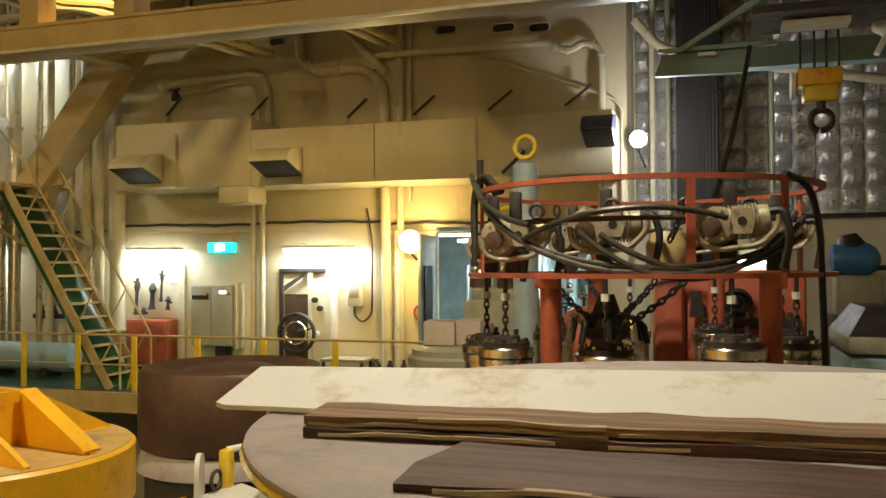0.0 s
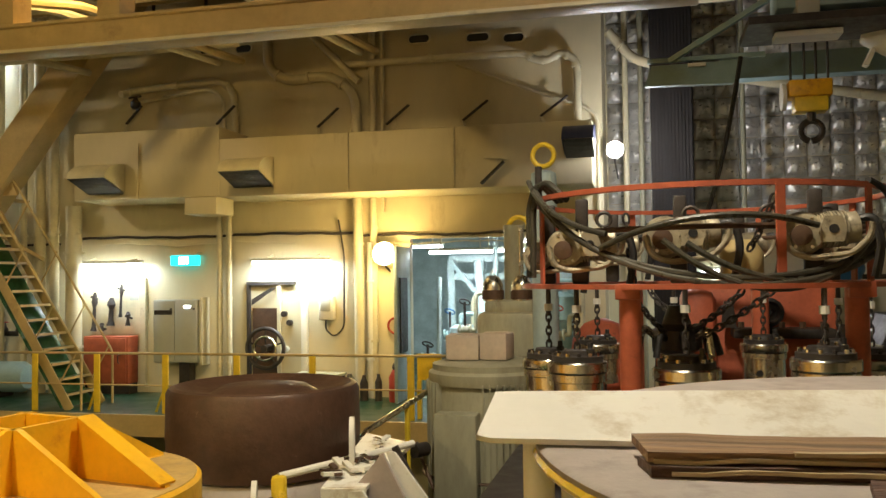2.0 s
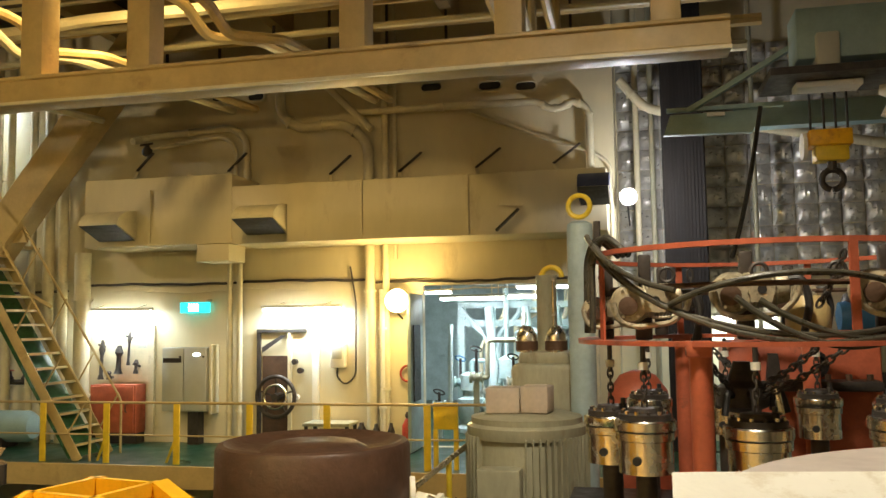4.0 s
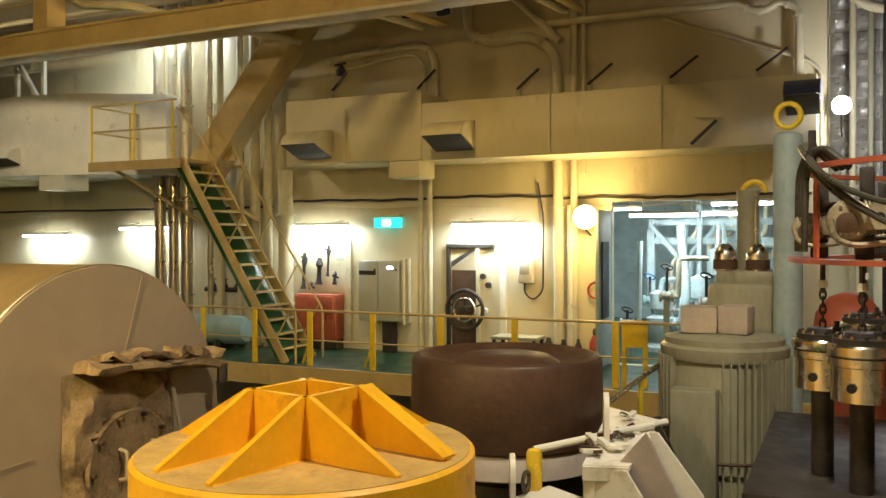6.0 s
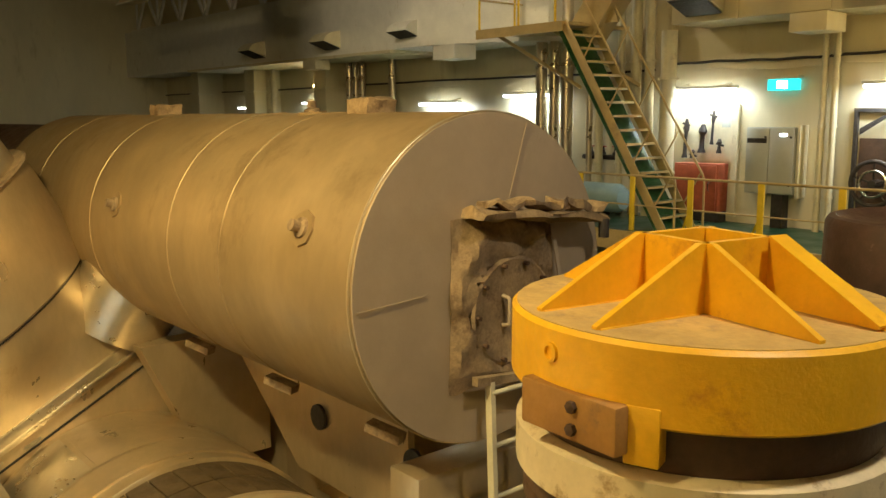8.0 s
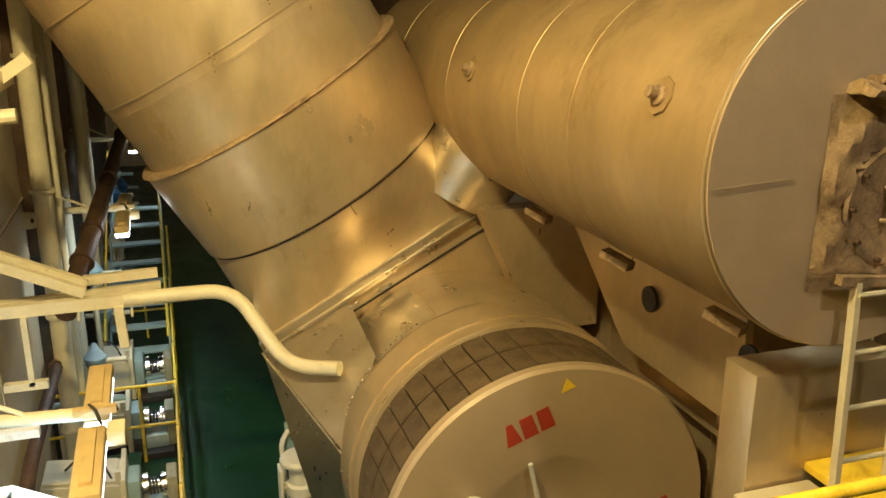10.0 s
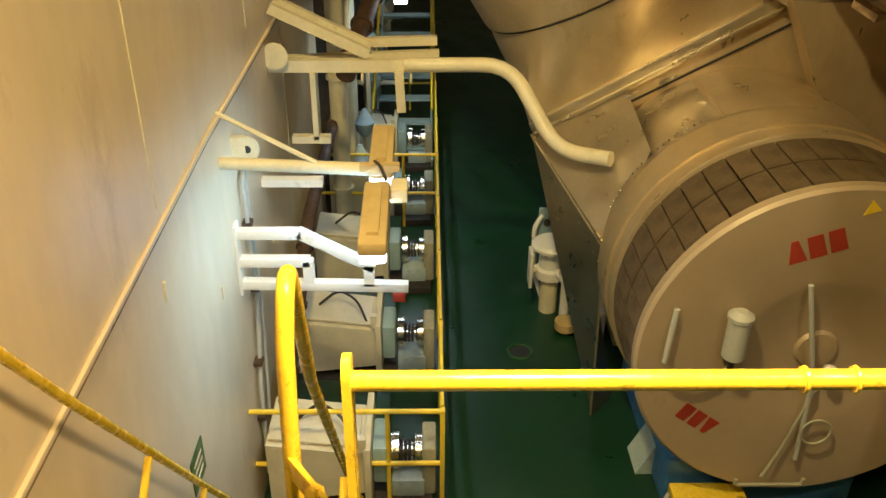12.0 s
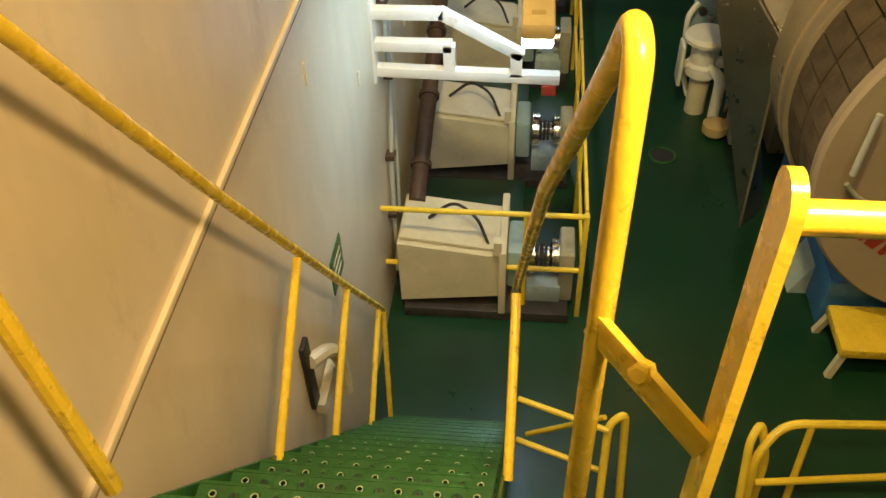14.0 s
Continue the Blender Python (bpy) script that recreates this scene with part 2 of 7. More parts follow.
def tube(bm, pts, r, rad=0.0, seg=10, closed=False):
    pts = smooth_path(pts, rad) if rad else [Vector(p) for p in pts]
    n = len(pts)
    rings, s = [], None
    for i, p in enumerate(pts):
        d = pts[(i + 1) % n] - pts[i - 1] if closed or 0 < i < n - 1 else (pts[1] - pts[0] if i == 0 else pts[-1] - pts[-2])
        d = d.normalized()
        if s is None:
            s, _ = ring_frame(d)
        s = (s - d * s.dot(d)).normalized()
        u = s.cross(d)
        rings.append([bm.verts.new(p + (s * math.cos(a) + u * math.sin(a)) * r) for a in (2 * math.pi * k / seg for k in range(seg))])
    pairs = list(zip(rings, rings[1:])) + ([(rings[-1], rings[0])] if closed else [])
    for a, b in pairs:
        for i in range(seg):
            bm.faces.new((a[i], a[(i + 1) % seg], b[(i + 1) % seg], b[i]))
    if not closed:
        bm.faces.new(rings[0][::-1])
        bm.faces.new(rings[-1])
    return bm


def circle_pts(c, r, axis=(0, 0, 1), n=28, a0=0.0, a1=2 * math.pi, full=True):
    s, u = ring_frame(Vector(axis))
    return [Vector(c) + (s * math.cos(a) + u * math.sin(a)) * r for a in (a0 + (a1 - a0) * i / (n if full else n - 1) for i in range(n))]


def prism(bm, pts, vec):
    """Extrudes a flat polygon by vec."""
    a = [bm.verts.new(Vector(p)) for p in pts]
    b = [bm.verts.new(Vector(p) + Vector(vec)) for p in pts]
    bm.faces.new(a)
    bm.faces.new(b[::-1])
    for i in range(len(a)):
        j = (i + 1) % len(a)
        bm.faces.new((a[i], b[i], b[j], a[j]))
    return bm


def sag(a, b, drop, n=14):
    a, b = Vector(a), Vector(b)
    return [a.lerp(b, i / n) - Vector((0, 0, drop * 4 * (i / n) * (1 - i / n))) for i in range(n + 1)]


def rough_slab(a, b, w, h, amp, seed):
    """A worn slab from a to b with ragged faces and ends."""
    bm = bar(B(), a, b, w, h)
    bmesh.ops.subdivide_edges(bm, edges=bm.edges[:], cuts=7, use_grid_fill=True)
    for v in bm.verts:
        v.co += Vector([amp * noise.noise(v.co * 9 + Vector((seed + k * 5, 0, k))) for k in range(3)])
    return bm


# ---- the setting ----
DECK, PLAT, FARP, WY, NY = -4.2, -0.2, -0.1, 13.8, -1.53
solid("floor", box(B(), -34, 6, -1.6, 14, DECK - 0.2, DECK), GREEN, "dark green painted steel deck plating", "floor", kind="structure")
wn = solid("wall_south", box(B(), -34, 6, NY - 0.12, NY, DECK, 7.6), CREAM2, "cream painted steel casing wall", "wall", kind="structure")
wf = solid("wall_north", box(B(), -34, -4.6, WY, WY + 0.15, DECK, 8), CREAM, "cream painted bulkhead with pipes and lamps", "wall", kind="structure")
part("wall_panel", box(B(), -1.9, -1.4, WY, WY + 0.15, DECK, 8), CREAM, wf)
part("wall_panel", box(B(), -4.6, -1.9, WY, WY + 0.15, 2.55, 8), CREAM, wf)
part("wall_panel", box(B(), -4.6, -1.9, WY, WY + 0.15, DECK, FARP), CREAM, wf)
part("corner_panel", box(B(), -1.55, -1.4, WY + 0.15, 15.1, DECK, 8), CREAM, wf)
solid("wall_foil_backing", box(B(), -1.4, 6, 15.1, 15.25, DECK, 8), CREAM, "cream bulkhead behind foil insulation", "wall", kind="structure")
solid("wall_west", box(B(), -34.2, -34, -1.6, 14, DECK, 8), CREAM, "cream end bulkhead far along the hall", "wall", kind="structure")
solid("wall_east", box(B(), 6, 6.2, -1.6, 22, DECK, 8), CREAM, "cream painted end bulkhead", "wall", kind="structure")
solid("ceiling", box(B(), -34, 6, -1.6, 22, 7.6, 7.8), DARKM, "dark deckhead with pipes", "ceiling", kind="structure")
solid("platform_near", box(B(), -2.88, 3.5, NY, 7.6, PLAT - 0.12, PLAT), GREEN, "green painted engine top platform", "platform", kind="structure")
fp = solid("platform_far", box(B(), -34, 5, 11.5, WY, FARP - 0.06, FARP), GREEN, "green painted walkway platform", "platform", kind="structure")
part("fascia", box(B(), -34, 5, 11.44, 11.5, FARP - 0.32, FARP + 0.0), BEAMC, fp, "tan painted edge girder")
solid("platform_right", box(B(), 0.4, 5.9, 7.7, 15.1, FARP - 0.06, FARP), GREEN, "green painted deck beside foil wall", "platform", kind="structure")

# room seen through the doorway
solid("room_floor", box(B(), -9, 6, WY + 0.15, 22, FARP - 0.1, FARP), GREEN, "green painted floor of pump room", "floor", kind="structure")
solid("room_wall_back", box(B(), -9, 6, 21.9, 22, FARP, 4), BLUEP, "pale blue-grey room wall", "wall", kind="structure")
solid("room_wall_side", box(B(), -9.1, -9, 13.95, 22, FARP, 4), CREAM, "cream room side wall", "wall", kind="structure")
solid("room_ceiling", box(B(), -9, 6, 15.3, 22, 3.2, 3.3), CREAM, "cream room deckhead", "ceiling", kind="structure")


# ---- lamps of the place and added lamps ----
def tube_lamp(place, length, along=(1, 0, 0), label="white fluorescent tube lamp fixed to the bulkhead", watts=60, top=0.0, wall=None):
    x, y, z = place
    t = thing("fluorescent_lamp", label, "lamp", place, "fluorescent lamps")
    d = Vector(along) * length / 2
    p = Vector(place)
    part("housing", bar(B(), p - d, p + d, 0.12, 0.05, bevel=0.01), WHITE, t)
    part("diffuser", bar(B(), p - d * 0.96 - Vector((0, 0, 0.055)), p + d * 0.96 - Vector((0, 0, 0.055)), 0.1, 0.05, bevel=0.015), LAMPW, t, "glowing tube cover")
    for k in (-0.6, 0.6):
        hang = tube(B(), [p + d * k + Vector((0, 0, 0.02)), Vector((p.x + d.x * k, p.y, 0)) + Vector((0, 0, top))], 0.012, seg=6) if top else bar(B(), p + d * k + Vector((0, 0, 0.02)), Vector((p.x + d.x * k, (wall or WY) + 0.005, p.z + 0.08)), 0.03, 0.02)
        part("bracket", hang, CREAMP, t)
    if watts:
        area_lamp("tube_light", p - Vector((0, 0, 0.1)), p - Vector((0, -0.3, 1)), length, 0.12, watts, TUBE)
    return t


for xa, xb, w in ((-10.88, -9.45, 34), (-7.36, -5.93, 40), (-15.1, -13.7, 30)):
    tube_lamp(((xa + xb) / 2, WY - 0.28, 2.24), xb - xa, watts=w)
for x, z, w in ((-17.3, 2.1, 30), (-22.8, 2.2, 45), (-26.8, 2.1, 0), (-30.0, 2.1, 0)):
    tube_lamp((x, WY - 0.28, z), 1.5, watts=w)
for x, y, z, w in ((-4.0, 15.0, 2.4, 70), (-3.4, 16.5, 2.45, 60), (-2.7, 15.6, 2.6, 0), (-5.5, 17.5, 2.6, 60)):
    tube_lamp((x, y, z), 1.2, label="white fluorescent tube lamp under room deckhead", watts=w, top=3.22)
tube_lamp((0.6, 14.75, 2.0), 1.0, label="white fluorescent tube lamp below the foil wall", watts=25, wall=15.1)
tube_lamp((-13.6, 13.0, 6.3), 1.2, label="white fluorescent lamp high under the deckhead", watts=90, top=7.62)


def flood(name, label, place, toward, glow, r=0.17):
    p, d = Vector(place), (Vector(toward) - Vector(place)).normalized()
    t = thing(name, label, "lamp", place)
    part("reflector", lathe(B(), p - d * 0.16, d, [(0.05, 0), (0.1, 0.03), (r, 0.14), (r + 0.01, 0.16)], 24), WHITE, t)
    part("lens", lathe(B(), p, d, [(r - 0.01, 0.004), (r - 0.03, 0.03), (0.03, 0.05)], 24), glow, t, "glowing lamp glass")
    part("bracket", tube(B(), [p - d * 0.12, p - d * 0.2 + Vector((0, 0, -0.2)), Vector((p.x, WY + (0.01 if p.x < -1.4 else 1.31), p.z - 0.3))], 0.015, 0.05), DARKM, t)
    return t


flood("floodlight", "round sodium floodlight glowing warm on bulkhead", (-4.95, WY - 0.35, 2.3), (-1.5, 0, 1.9), LAMPY, 0.19)
point_lamp("sodium_light", (-4.85, WY - 0.8, 2.28), 90, SODIUM, 0.15)
flood("floodlight", "round white floodlight at the bulkhead corner", (-1.2, WY - 0.3, 3.85), (-0.5, 0, 2.0), LAMPF, 0.13)
point_lamp("white_light", (-0.85, WY - 1.1, 3.7), 95, (0.95, 0.96, 1.0), 0.12)
# lamps added out of view to light the hall; rail shadows suggest the first
ADDED_LAMPS = (
    ((-2.6, 0.25, 2.02), (-3.0, -0.1, 0), 78, WARM, 128),
    ((-4.2, -0.7, 4.5), (-9.6, 1.4, 0.4), 370, (1.0, 0.79, 0.35), 155),
    ((-6.5, 8.0, 6.0), (-6.5, 8.3, 0), 140, SODIUM, 180),
    ((-14.0, 6.0, 6.4), (-18, 13.0, 3.4), 210, (1.0, 0.84, 0.55), 180),
    ((-1.2, 2.8, 5.0), (-1.1, 3.4, 0), 138, (1.0, 0.89, 0.68), 180),
)
for (x, y, z), aim, w, tone, spread in ADDED_LAMPS:
    t = thing("high_bay_lamp", "unseen bell-shaped lamp added to light the hall", "lamp", (x, y, z), "high-bay lamps")
    part("bell", lathe(B(), (x, y, z + 0.3), (0, 0, -1), [(0.06, 0), (0.09, 0.1), (0.24, 0.26), (0.25, 0.3)], 24, cap=False), TEAL, t)
    part("bulb", lathe(B(), (x, y, z + 0.22), (0, 0, -1), [(0.03, 0), (0.07, 0.06), (0.06, 0.14), (0.02, 0.17)], 16), LAMPY, t, "glowing bulb of the added lamp")
    part("rod", cyl(B(), (x, y, z + 0.3), (x, y, 7.6), 0.015, 8), DARKM, t)
    area_lamp("added_bell_light", (x, y, z - 0.02), aim, 0.3, 0.3, w, tone, spread)


# ---- far bulkhead ----
duct = thing("air_duct", "cream painted ventilation duct along the bulkhead", "duct", (-6, 13.2, 3.8))
part("duct_body", box(B(), -10.25, -7.53, 12.72, WY - 0.01, 3.27, 4.42, 0.02), CREAM, duct)
part("duct_body", box(B(), -7.52, -1.5, 12.7, WY - 0.01, 3.25, 4.2, 0.02), CREAM, duct)
part("drop_box", box(B(), -8.14, -7.56, 12.69, 13.3, 2.98, 3.26, 0.015), CREAM, duct)
for x in (-9.0, -5.3, -3.6):
    part("flange_seam", box(B(), x - 0.02, x + 0.02, 12.67, 12.69, 3.26, 4.2), CREAM, duct)


def hood(x0, x1, z0, z1, tilt_mat=CREAMP, y=12.7):
    t = thing("vent_hood", "quarter-round cream air outlet hood with dark mouth", "vent", (x0, y, z0), "vent hoods")
    n = 8
    d = 0.56
    zl = z0 + (z1 - z0) * 0.42
    prof = [(y, z1)] + [(y - d * math.sin(a), zl + (z1 - zl) * math.cos(a)) for a in (math.pi / 2 * i / n for i in range(1, n + 1))]
    bm = B()
    outer = [[bm.verts.new((x, p, q)) for p, q in prof] for x in (x0, x1)]
    for i in range(n):
        bm.faces.new((outer[0][i], outer[0][i + 1], outer[1][i + 1], outer[1][i]))
    for x, row in zip((x0, x1), outer):
        c = bm.verts.new((x, y, z0))
        bm.faces.new([c] + row)
    part("shell", bm, tilt_mat, t)
    part("mouth", prism(B(), [(x0 + 0.015, y - d - 0.004, zl - 0.004), (x0 + 0.015, y - 0.02, z0 - 0.008), (x1 - 0.015, y - 0.02, z0 - 0.008), (x1 - 0.015, y - d - 0.004, zl - 0.004)], (0, -0.003, -0.006)), BLACK, t, "dark open mouth")
    for k in range(4):
        u = 0.15 + 0.22 * k
        yy, zz = y - d * (1 - u), zl + (z0 - zl) * u - 0.012
        part("louvre", box(B(), x0 + 0.02, x1 - 0.02, yy - 0.012, yy, zz - 0.004, zz), DARKM, t)


hood(-9.95, -9.25, 3.38, 3.86)
hood(-7.25, -6.55, 3.4, 3.86)
hood(-1.9, -1.45, 3.65, 4.1, NAVY)
t = thing("vent_flap", "dark hinged vent flap on the duct side", "vent", (-2.9, 12.6, 3.4))
part("flap", bar(B(), (-3.15, 12.6, 3.3), (-2.8, 12.6, 3.62), 0.03, 0.11, (0, 1, 0)), BLACK, t)
part("arm", bar(B(), (-3.1, 12.62, 3.7), (-2.75, 12.65, 3.68), 0.03, 0.04), CREAMP, t)

for x, z in ((-9.65, 4.87), (-7.85, 4.77), (-5.95, 4.62), (-4.72, 4.6), (-3.4, 4.6), (-2.12, 4.6)):
    t = thing("duct_stay", "angled steel stay lug holding the duct", "bracket", (x, 13.7, z), "duct stays")
    part("upper_arm", bar(B(), (x - 0.25, 13.72, z - 0.12), (x + 0.2, 13.5, z + 0.14), 0.05, 0.02), DARKM, t)
    part("lower_arm", bar(B(), (x - 0.24, 13.72, z - 0.14), (x - 0.12, 13.4, z - 0.38), 0.05, 0.02), CREAMP, t)


def pipe(label, pts, r, m=CREAMP, rad=0.15, name="pipe", group="", clamps=0, seg=12):
    t = thing(name, label, "pipe", pts[0], group)
    part("pipe_run", tube(B(), pts, r, rad, seg), m, t)
    for a, b in zip(pts, pts[1:]):
        a, b = Vector(a), Vector(b)
        for k in range(clamps):
            p = a.lerp(b, (k + 0.5) / clamps)
            part("clamp", cyl(B(), p - (b - a).normalized() * 0.02, p + (b - a).normalized() * 0.02, r * 1.3, 12), m, t)
    return t


W1 = WY - 0.12
pipe("cream painted pipe bending down the bulkhead", [(-7.1, W1, 7.5), (-7.1, W1, 5.55), (-6.72, W1, 5.31), (-5.96, W1, 5.38), (-5.5, W1, 5.05), (-5.45, W1, FARP)], 0.085, clamps=1, rad=0.25)
pipe("cream painted pipe running up the bulkhead", [(-5.2, W1, FARP), (-5.2, W1, 7.5)], 0.06, clamps=4)
pipe("thin cream pipe up the bulkhead", [(-5.03, W1, 3.0), (-5.03, W1, 7.5)], 0.035, clamps=3)
pipe("cream pipe slanting down into the upright pipe", [(-6.6, W1 - 0.12, 6.4), (-5.62, W1 - 0.12, 5.42), (-5.4, W1 - 0.12, 5.2)], 0.06, rad=0.1)
pipe("cream horizontal pipe under the deckhead", [(-5.75, W1 - 0.05, 5.52), (-2.6, W1 - 0.05, 5.5), (-2.42, W1 - 0.05, 5.36), (-2.2, W1 - 0.05, 5.36), (-2.05, W1 - 0.05, 5.47), (-1.8, W1 - 0.05, 5.36), (-1.77, W1 - 0.05, 5.1), (-1.77, W1 - 0.05, FARP)], 0.06, clamps=1, rad=0.12)
pipe("slim cream pipe sloping along the bulkhead", [(-3.75, W1, 5.41), (-1.64, W1, 4.56), (-1.46, W1, 4.4), (-1.46, W1, 2.9)], 0.028)
pipe("cream pipe bend on the bulkhead", [(-9.75, W1 - 0.35, 5.2), (-9.7, W1, 5.33), (-8.0, W1, 5.42), (-7.74, W1, 5.2), (-7.72, W1, 4.4)], 0.06, clamps=1, rad=0.2)
pipe("thin cream pipe under the bend", [(-9.62, W1, 5.12), (-8.2, W1, 5.28), (-7.95, W1, 5.1), (-7.93, W1, 4.4)], 0.035, rad=0.15)
t = thing("pipe_valve", "dark small valve at the end of a bulkhead pipe", "valve", (-9.62, W1, 5.1))
part("body", lathe(B(), (-9.62, W1 - 0.1, 4.98), (0, 0, 1), [(0.05, 0), (0.09, 0.03), (0.09, 0.12), (0.05, 0.16), (0.03, 0.22)], 12), DARKM, t)
part("handle", cyl(B(), (-9.74, W1 - 0.12, 5.18), (-9.5, W1 - 0.12, 5.2), 0.02, 8), DARKM, t)
for x in (-7.98, -7.8):
    pipe("cream downpipe from the duct", [(x, W1 - 0.1, 3.26), (x, W1 - 0.1, FARP)], 0.05, clamps=3)
pipe("white painted standpipe at the doorway", [(-5.25, W1, 2.5), (-5.25, W1, FARP)], 0.07, WHITE, clamps=2)
pipe("stout cream column standing on the walkway", [(-10.75, 13.4, FARP), (-10.75, 13.4, 3.25)], 0.14, clamps=2, name="column")
for x, r, m in ((-11.2, 0.09, CREAMP), (-11.5, 0.1, CREAMP), (-11.85, 0.07, CREAMP), (-13.2, 0.12, SHEETB), (-13.55, 0.1, SHEETB), (-13.9, 0.12, SHEETB), (-12.6, 0.06, SHEETB), (-12.35, 0.08, CREAMP)):
    pipe("tall vertical pipe rising to the deckhead" if m is CREAMP else "silver clad vertical steam pipe", [(x, 13.45, FARP), (x, 13.45, 7.5)], r, m, clamps=4)
for x in (-19.0, -20.3, -20.6, -20.9, -25.0, -25.3):
    pipe("pale vertical pipe on the far bulkhead", [(x, 13.4, FARP), (x, 13.4, 3.6)], 0.09, SHEETB if x > -21 else CREAMP)
for z, x0, x1 in ((2.68, -10.9, -5.5), (2.62, -5.4, -1.6), (2.6, -34, -11.3)):
    t = thing("cable_run", "dark cable run clipped along the bulkhead", "cable", (x0, WY - 0.06, z))
    pts = [(x0 + (x1 - x0) * i / 24, WY - 0.05, z + 0.008 * math.sin(i * 1.9) + 0.012 * math.sin(i * 0.47)) for i in range(25)]
    part("cable", tube(B(), pts, 0.025, seg=6), DARKM, t)
    part("cable", tube(B(), [(a, b - 0.03, c - 0.14 + 0.02 * math.sin(a * 3)) for a, b, c in pts[2:20]], 0.012, seg=6), CREAMP, t)
pipe("black cable looping down to the socket box", [(-5.85, WY - 0.05, 2.9), (-5.75, WY - 0.05, 2.3), (-5.76, WY - 0.06, 1.05), (-5.95, WY - 0.06, 0.9), (-6.1, WY - 0.06, 1.05), (-6.08, WY - 0.06, 1.2)], 0.015, DARKM, 0.12, name="cable")

t = thing("exit_sign", "cyan glowing emergency exit sign box", "sign", (-8.7, WY, 2.25))
part("sign_box", box(B(), -8.97, -8.46, WY - 0.16, WY - 0.02, 2.16, 2.34, 0.01), CYAN, t)
part("hood_plate", box(B(), -9.0, -8.43, WY - 0.2, WY - 0.01, 2.345, 2.4), CREAMP, t)
part("pictogram", box(B(), -8.8, -8.62, WY - 0.168, WY - 0.163, 2.19, 2.31), LAMPW, t, "white pictogram")

t = thing("electrical_cabinet", "grey wall-mounted electrical cabinet with two doors", "cabinet", (-8.78, WY, 0.5))
part("body", box(B(), -9.23, -8.36, WY - 0.28, WY - 0.02, 0.46, 1.56, 0.012), GREYC, t)
for x0, x1 in ((-9.215, -8.815), (-8.8, -8.375)):
    d = part("door", box(B(), x0, x1, WY - 0.305, WY - 0.282, 0.48, 1.54, 0.006), GREYC, t)
    for z in (0.62, 1.4):
        part("latch", cyl(B(), (x1 - 0.05, WY - 0.31, z), (x1 - 0.05, WY - 0.33, z), 0.018, 10), DARKM, d)
part("nameplate", box(B(), -9.2, -8.85, WY - 0.31, WY - 0.306, 1.3, 1.38), DARKM, t)
part("indicator", box(B(), -8.62, -8.5, WY - 0.312, WY - 0.306, 1.42, 1.46), LAMPW, t)
part("side_rail", box(B(), -8.33, -8.28, WY - 0.3, WY - 0.02, 0.42, 1.6, 0.006), CREAMP, t)
part("stand", box(B(), -8.75, -8.55, WY - 0.25, WY - 0.05, FARP, 0.46), DARKM, t)

t = thing("tool_locker", "red-orange steel locker on the bulkhead", "locker", (-10.15, WY, 0))
part("body", box(B(), -10.6, -9.7, WY - 0.34, WY - 0.02, 0.08, 0.92, 0.015), REDO, t)
part("door", box(B(), -10.57, -9.73, WY - 0.37, WY - 0.342, 0.11, 0.89, 0.008), REDO, t)
part("handle", tube(B(), [(-9.85, WY - 0.38, 0.45), (-9.85, WY - 0.42, 0.47), (-9.85, WY - 0.42, 0.58), (-9.85, WY - 0.38, 0.6)], 0.01), DARKM, t)
part("plinth", box(B(), -10.6, -9.7, WY - 0.3, WY - 0.05, FARP, 0.08), DARKM, t)
t = thing("tool_board", "bulkhead tool board with hanging dark tools", "tools", (-10.1, WY, 1.3))
part("board", box(B(), -10.62, -9.62, WY - 0.04, WY - 0.015, 0.95, 1.92), CREAMP, t)
part("frame_bar", box(B(), -9.62, -9.52, WY - 0.08, WY - 0.01, 0.0, 1.95), CREAMP, t)
random.seed(3)
for x, z0, z1, r in ((-10.55, 1.0, 1.7, 0.06), (-10.2, 1.1, 1.6, 0.08), (-10.0, 1.25, 1.85, 0.04), (-9.85, 1.1, 1.35, 0.05), (-10.38, 1.0, 1.15, 0.05)):
    h = part("hanging_tool", lathe(B(), (x, WY - 0.12, z0), (0.05, 0, 1), [(r, 0), (r * 0.6, 0.08), (r * 0.5, (z1 - z0) * 0.6), (r, (z1 - z0) * 0.75), (r * 0.4, z1 - z0)], 10), DARKM, t)
    part("grip", cyl(B(), (x - 0.05, WY - 0.12, z1 - 0.08), (x + 0.09, WY - 0.12, z1 - 0.12), 0.02, 8), DARKM, h)
part("notice", box(B(), -9.85, -9.68, WY - 0.05, WY - 0.041, 1.55, 1.85), GREYC, t)

t = thing("handwheel_panel", "framed bulkhead hatch with large dark handwheel", "panel", (-7.1, WY, 0.9))
for x in (-7.52, -6.95):
    part("frame_post", box(B(), x - 0.03, x + 0.03, WY - 0.07, WY - 0.01, FARP, 1.82), DARKM if x < -7.2 else CREAMP, t)
part("frame_top", box(B(), -7.55, -6.65, WY - 0.08, WY - 0.01, 1.8, 1.86), DARKM, t)
part("mirror_plate", prism(B(), [(-7.45, WY - 0.06, 1.45), (-7.0, WY - 0.06, 1.75), (-7.1, WY - 0.06, 1.75), (-7.45, WY - 0.06, 1.55)], (0, -0.02, 0)), DARKM, t)
part("wheel", tube(B(), circle_pts((-7.13, WY - 0.22, 0.72), 0.34, (0, 1, 0)), 0.035, closed=True), DARKM, t)
part("inner_wheel", tube(B(), circle_pts((-7.13, WY - 0.24, 0.72), 0.2, (0, 1, 0)), 0.025, closed=True), STEEL, t)
